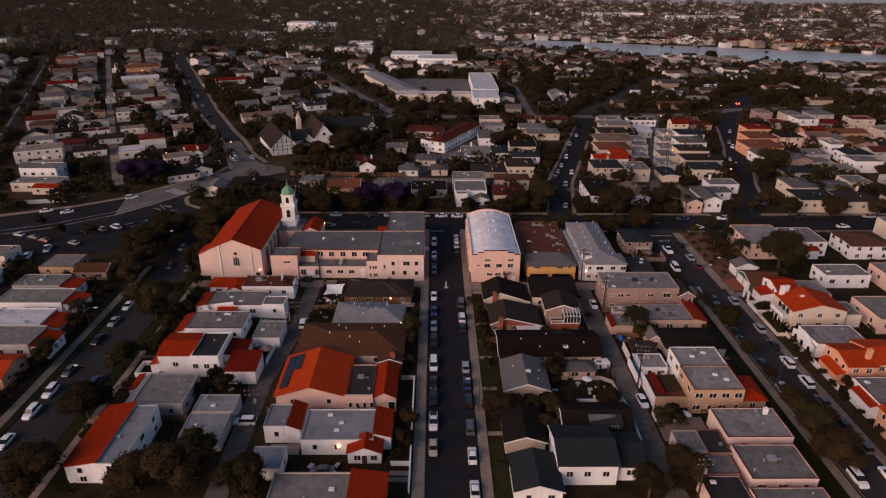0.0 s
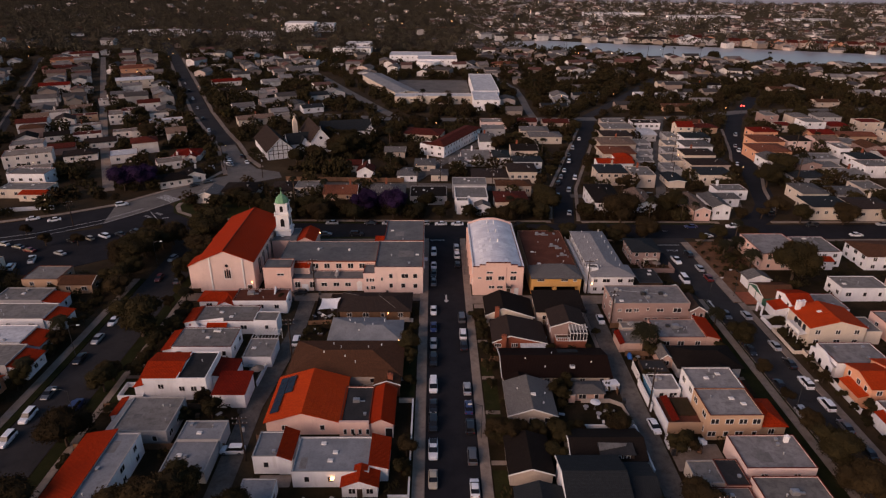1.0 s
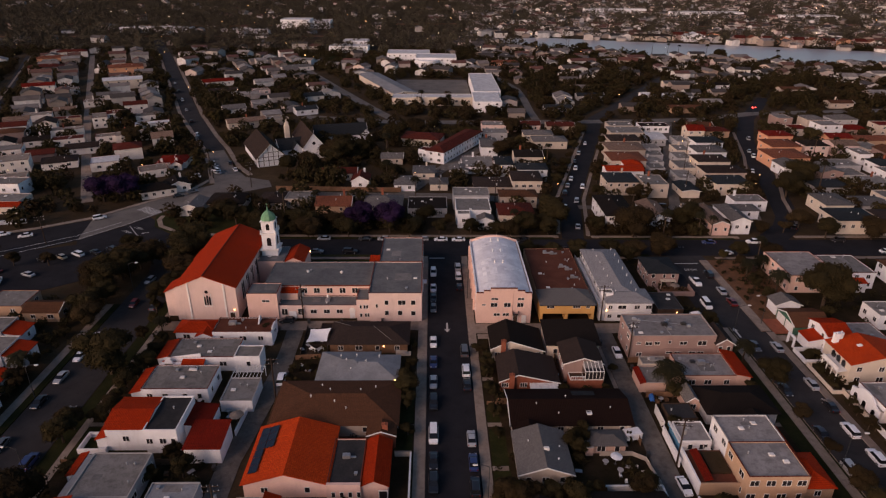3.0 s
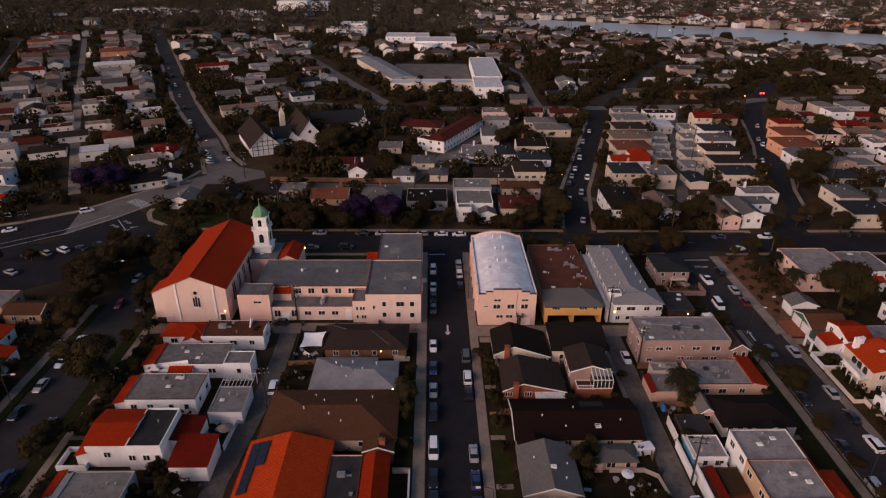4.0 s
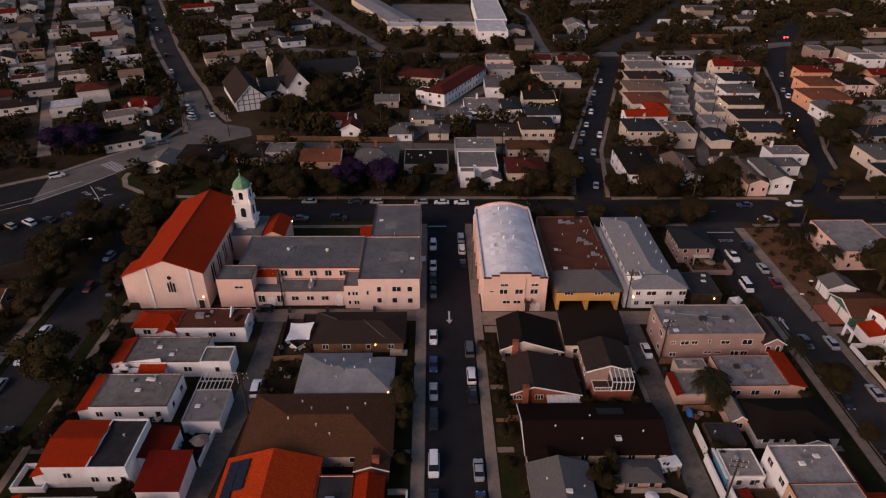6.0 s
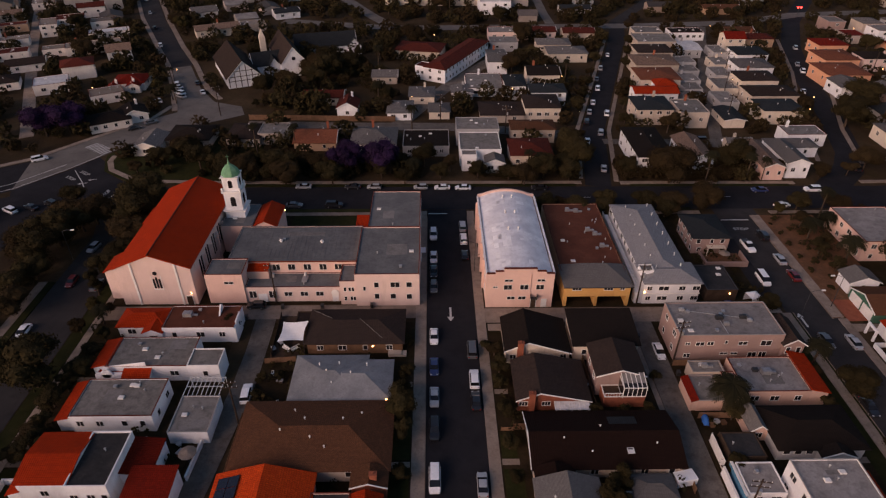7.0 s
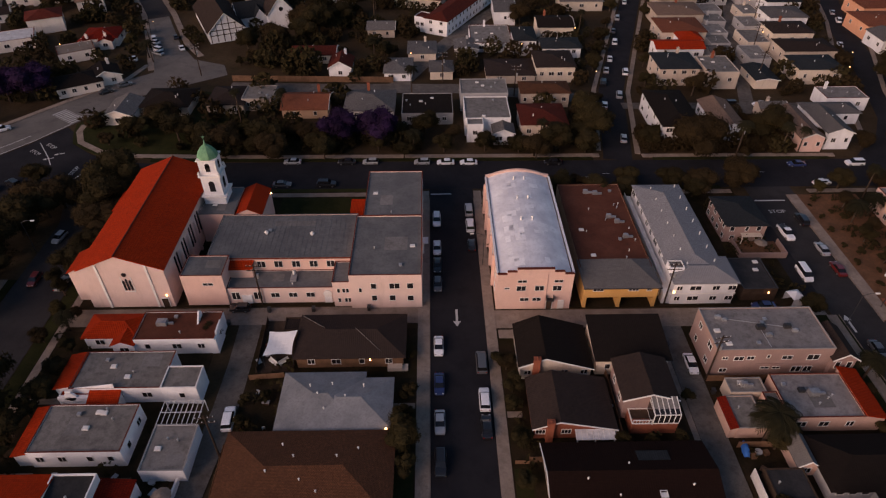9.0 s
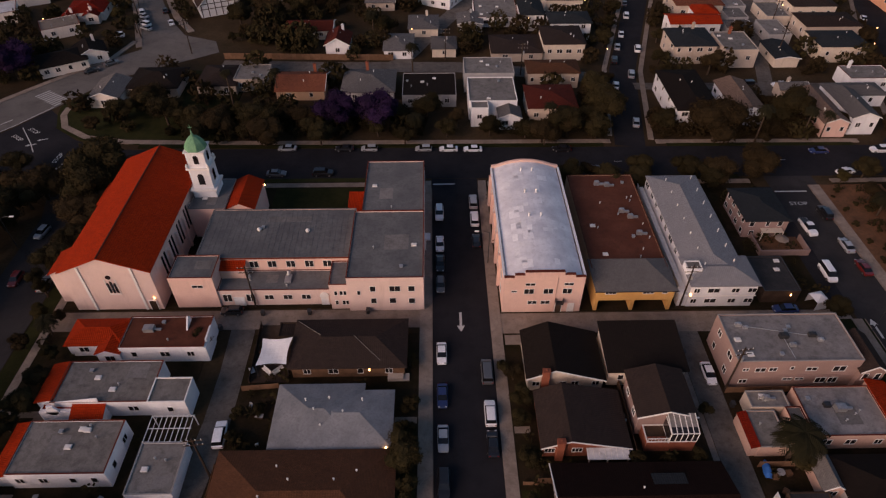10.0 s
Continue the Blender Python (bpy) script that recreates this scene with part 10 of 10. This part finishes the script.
# front paths from the pavement to the doors
for x0, x1, y in ((-8.4, -4.8, 148), (-8.4, -4.8, 130), (10.5, 13, 146), (10.5, 13.4, 130.4), (10.5, 13.6, 118), (10.5, 13.6, 103), (-9, -4.8, 92), (-9, -4.8, 90.4), (-71.4, -64, 150), (-71.4, -62, 131), (-71.4, -64, 119), (-71.4, -66, 106), (66, 71.6, 146), (69, 71.6, 130), (68, 71.6, 101), (91, 93, 134)):
    setting("path", Geo().box(x0, y - 0.6, 0.02, x1, y + 0.6, 0.118), M["concrete"], "narrow concrete garden path")
for x0, y0, x1, y1 in ((10.6, 163.0, 14.0, 165.2), (-71, 133.4, -63, 136.6), (-66, 147, -62, 150), (46, 100.6, 56, 108), (40, 138, 41, 165), (-33, 97, -27, 100)):
    setting("patio", Geo().box(x0, y0, 0.02, x1, y1, 0.112), M["concrete"], "paved yard of worn concrete")
for x0, y0, x1, y1 in ((10.6, 113, 13.8, 129), (10.6, 131, 13.2, 136), (-8.2, 123, -4.9, 128), (-8.2, 131, -4.9, 139), (-71.2, 121, -66.4, 130), (-71.2, 88, -68, 104), (10.6, 84, 13.4, 101), (-8.2, 142, -4.9, 147)):
    setting("lawn", Geo().box(x0, y0, 0.02, x1, y1, 0.114), M["grass"], "small dark front lawn")


# ---------------------------------------------------------------- distance: shore houses, town past the lagoon, lamps
def island_mat(name, cols):
    m, n, lk, p = nodes_of(name)
    r = n.new("ShaderNodeValToRGB")
    r.color_ramp.interpolation = "CONSTANT"
    while len(r.color_ramp.elements) < len(cols):
        r.color_ramp.elements.new(0.5)
    for i, c in enumerate(cols):
        r.color_ramp.elements[i].position = i / len(cols)
        r.color_ramp.elements[i].color = (*c, 1)
    geo = n.new("ShaderNodeNewGeometry")
    lk.new(geo.outputs["Random Per Island"], r.inputs["Fac"])
    col = mixed(n, lk, ramp(n, lk, noise_of(n, lk, geo.outputs["Position"], 0.3, 4), (0, 0, 0), (0.5, 0.5, 0.5)), r.outputs["Color"], tuple(c * 0.6 for c in cols[0]))
    lk.new(col, p.inputs["Base Color"])
    p.inputs["Roughness"].default_value = 0.9
    return m


def joined_house(wv, wf, rv, rf, x, y, w, d, h, rise, a):
    c, s = math.cos(a), math.sin(a)
    t = lambda u, v, z: (x + u * c - v * s, y + u * s + v * c, z)
    n = len(wv)
    w2, d2 = w / 2, d / 2
    wv += [t(-w2, -d2, 0), t(w2, -d2, 0), t(w2, d2, 0), t(-w2, d2, 0), t(-w2, -d2, h), t(w2, -d2, h), t(w2, d2, h), t(-w2, d2, h), t(-w2, 0, h + rise), t(w2, 0, h + rise)]
    wf += [(n, n + 1, n + 5, n + 4), (n + 1, n + 2, n + 6, n + 9, n + 5), (n + 2, n + 3, n + 7, n + 6), (n + 3, n, n + 4, n + 8, n + 7)]
    m = len(rv)
    o = 0.5
    e = h - o * rise / d2 + 0.05
    rv += [t(-w2 - o, -d2 - o, e), t(w2 + o, -d2 - o, e), t(w2 + o, 0, h + rise + 0.1), t(-w2 - o, 0, h + rise + 0.1), t(w2 + o, d2 + o, e), t(-w2 - o, d2 + o, e)]
    rf += [(m, m + 1, m + 2, m + 3), (m + 3, m + 2, m + 4, m + 5)]


wall_far = island_mat("distant_walls", [(0.46, 0.42, 0.39), (0.30, 0.22, 0.18), (0.72, 0.69, 0.67), (0.25, 0.20, 0.17), (0.60, 0.48, 0.43), (0.34, 0.27, 0.23), (0.74, 0.71, 0.69)])
roof_far = island_mat("distant_roofs", [(0.055, 0.045, 0.042), (0.12, 0.10, 0.092), (0.12, 0.042, 0.03), (0.036, 0.030, 0.028), (0.19, 0.165, 0.155), (0.13, 0.055, 0.038), (0.26, 0.24, 0.23)])
hr = random.Random(23)
wv, wf, rv, rf_ = [], [], [], []
made = 0
while made < 1500:
    y = hr.uniform(560, 1900)
    x = hr.uniform(-0.78 * y, 0.78 * y)
    if inside(x, y, lake) or inside(x, y, bay) or (y < 1000 and not free(x, y, 6)) or (x < 40 and y > 640 and hr.random() < 0.86):
        continue
    joined_house(wv, wf, rv, rf_, x, y, hr.uniform(9, 17), hr.uniform(8, 12), hr.choice((3.4, 3.4, 5.6, 6)), hr.uniform(1.2, 2.2), hr.uniform(-0.5, 0.5) + hr.choice((0, 1.57)))
    made += 1
for fx, fy, fw, fd, fh, fr, fa in FAR:
    joined_house(wv, wf, rv, rf_, fx, fy, fw, fd, fh, fr, fa)
for nm, v, f, mt, lb in (("distant_houses", wv, wf, wall_far, "walls of many small distant houses"), ("distant_roofs", rv, rf_, roof_far, "roofs of many small distant houses")):
    me = bpy.data.meshes.new(nm)
    me.from_pydata(v, [], f)
    me.materials.append(mt)
    tagged(new(nm, me), lb, "houses", kind="stuff")

# terraces of red-roofed apartments on the far shore
for i in range(26):
    x = 300 + i * 15.5 + hr.uniform(-2, 2)
    y = 828 - i * 4.6 + hr.uniform(-3, 3) if x > 356 else 842 + hr.uniform(-3, 3)
    H = House("rose-coloured shore apartments with rust-red roofs", x, y, hr.uniform(-12, 4), own=True, category="apartment house", name="shore_apartments", group="shore apartments")
    H.far = True
    H.vol(-6, -6, 6, 6, 6.4, "gable", ("rose", "beige", "rose", "coral")[i % 4], ("red_shingle", "orange_brown")[i % 2], rise=2.4, axis="y" if i % 2 else "x", win="s2", storeys=2)
H = House("long pale pavilion on the far shore", 268, 838, -6, own=True, category="pavilion", name="pavilion")
H.far = True
H.vol(-26, -8, 26, 8, 5, "hip", "cream", "taupe_shingle", rise=2, win="s8")
H = House("white tent-roofed pavilion on the far shore", 316, 826, -6, own=True, category="pavilion", name="pavilion")
H.far = True
H.vol(-13, -9, 13, 9, 6, "gable", "white", "white_roof", rise=4, axis="y", win="s4")
for (x, y, w, d, h) in ((-360, 900, 90, 20, 6), (-240, 880, 60, 16, 6), (-190, 960, 40, 30, 12), (-160, 965, 34, 26, 10), (470, 1180, 120, 30, 9), (620, 1130, 90, 26, 8), (330, 1250, 110, 24, 9), (860, 1050, 140, 30, 8)):
    H = House("long pale commercial building in the distance", x, y, 0, category="commercial building", name="distant_building")
    H.far = True
    H.vol(x - w / 2, y - d / 2, x + w / 2, y + d / 2, h, "flat", "white", "white_roof", win="s6", vents=0)
for pts, w in (([(-700, 1010), (-300, 985), (40, 1040)], 26), ([(-600, 830), (-330, 850), (-120, 860)], 14), ([(40, 1040), (500, 1010), (1000, 930)], 14)):
    setting("field", ribbon(pts, w, 0.05), M["mulch"], "strip of dry grass far off")

# porch and street lamps lit at dusk
lm = random.Random(3)
lg, lp = Geo(), Geo()
for _ in range(130):
    y = lm.uniform(260, 1500)
    x = lm.uniform(-0.72 * y, 0.72 * y)
    if inside(x, y, lake) or inside(x, y, bay):
        continue
    r, zz = 0.07 + y * 0.00016, lm.uniform(2.5, 6)
    lg.tube((x, y, zz), (x, y, zz + r * 2), r, r, 6)
    lp.tube((x, y, 0), (x, y, zz), 0.05, 0.04, 4)
lw = Geo()
for _ in range(230):
    y = lm.uniform(640, 2000)
    x = lm.uniform(-0.1 * y, 0.74 * y) if lm.random() < 0.94 else lm.uniform(-0.7 * y, 0)
    if inside(x, y, lake) or inside(x, y, bay):
        continue
    r, zz = 0.08 + y * 0.00011, lm.uniform(6, 13)
    lw.tube((x, y, zz), (x, y, zz + r * 2), r, r, 6)
    lp.tube((x, y, 0), (x, y, zz), 0.08, 0.06, 4)
tagged(new("far_lamps", lw.mesh("far_lamps", M["white_glow"])), "small pale lamps lit in the distance", "lamps", kind="stuff")
ob = tagged(new("porch_lamps", lg.mesh("porch_lamps", M["warm_glow"])), "small warm lamps lit among the houses", "lamps", kind="stuff")
tagged(new("lamp_posts", lp.mesh("lamp_posts", M["dark_metal"])), "thin dark lamp posts among the houses", "lamps", kind="stuff")
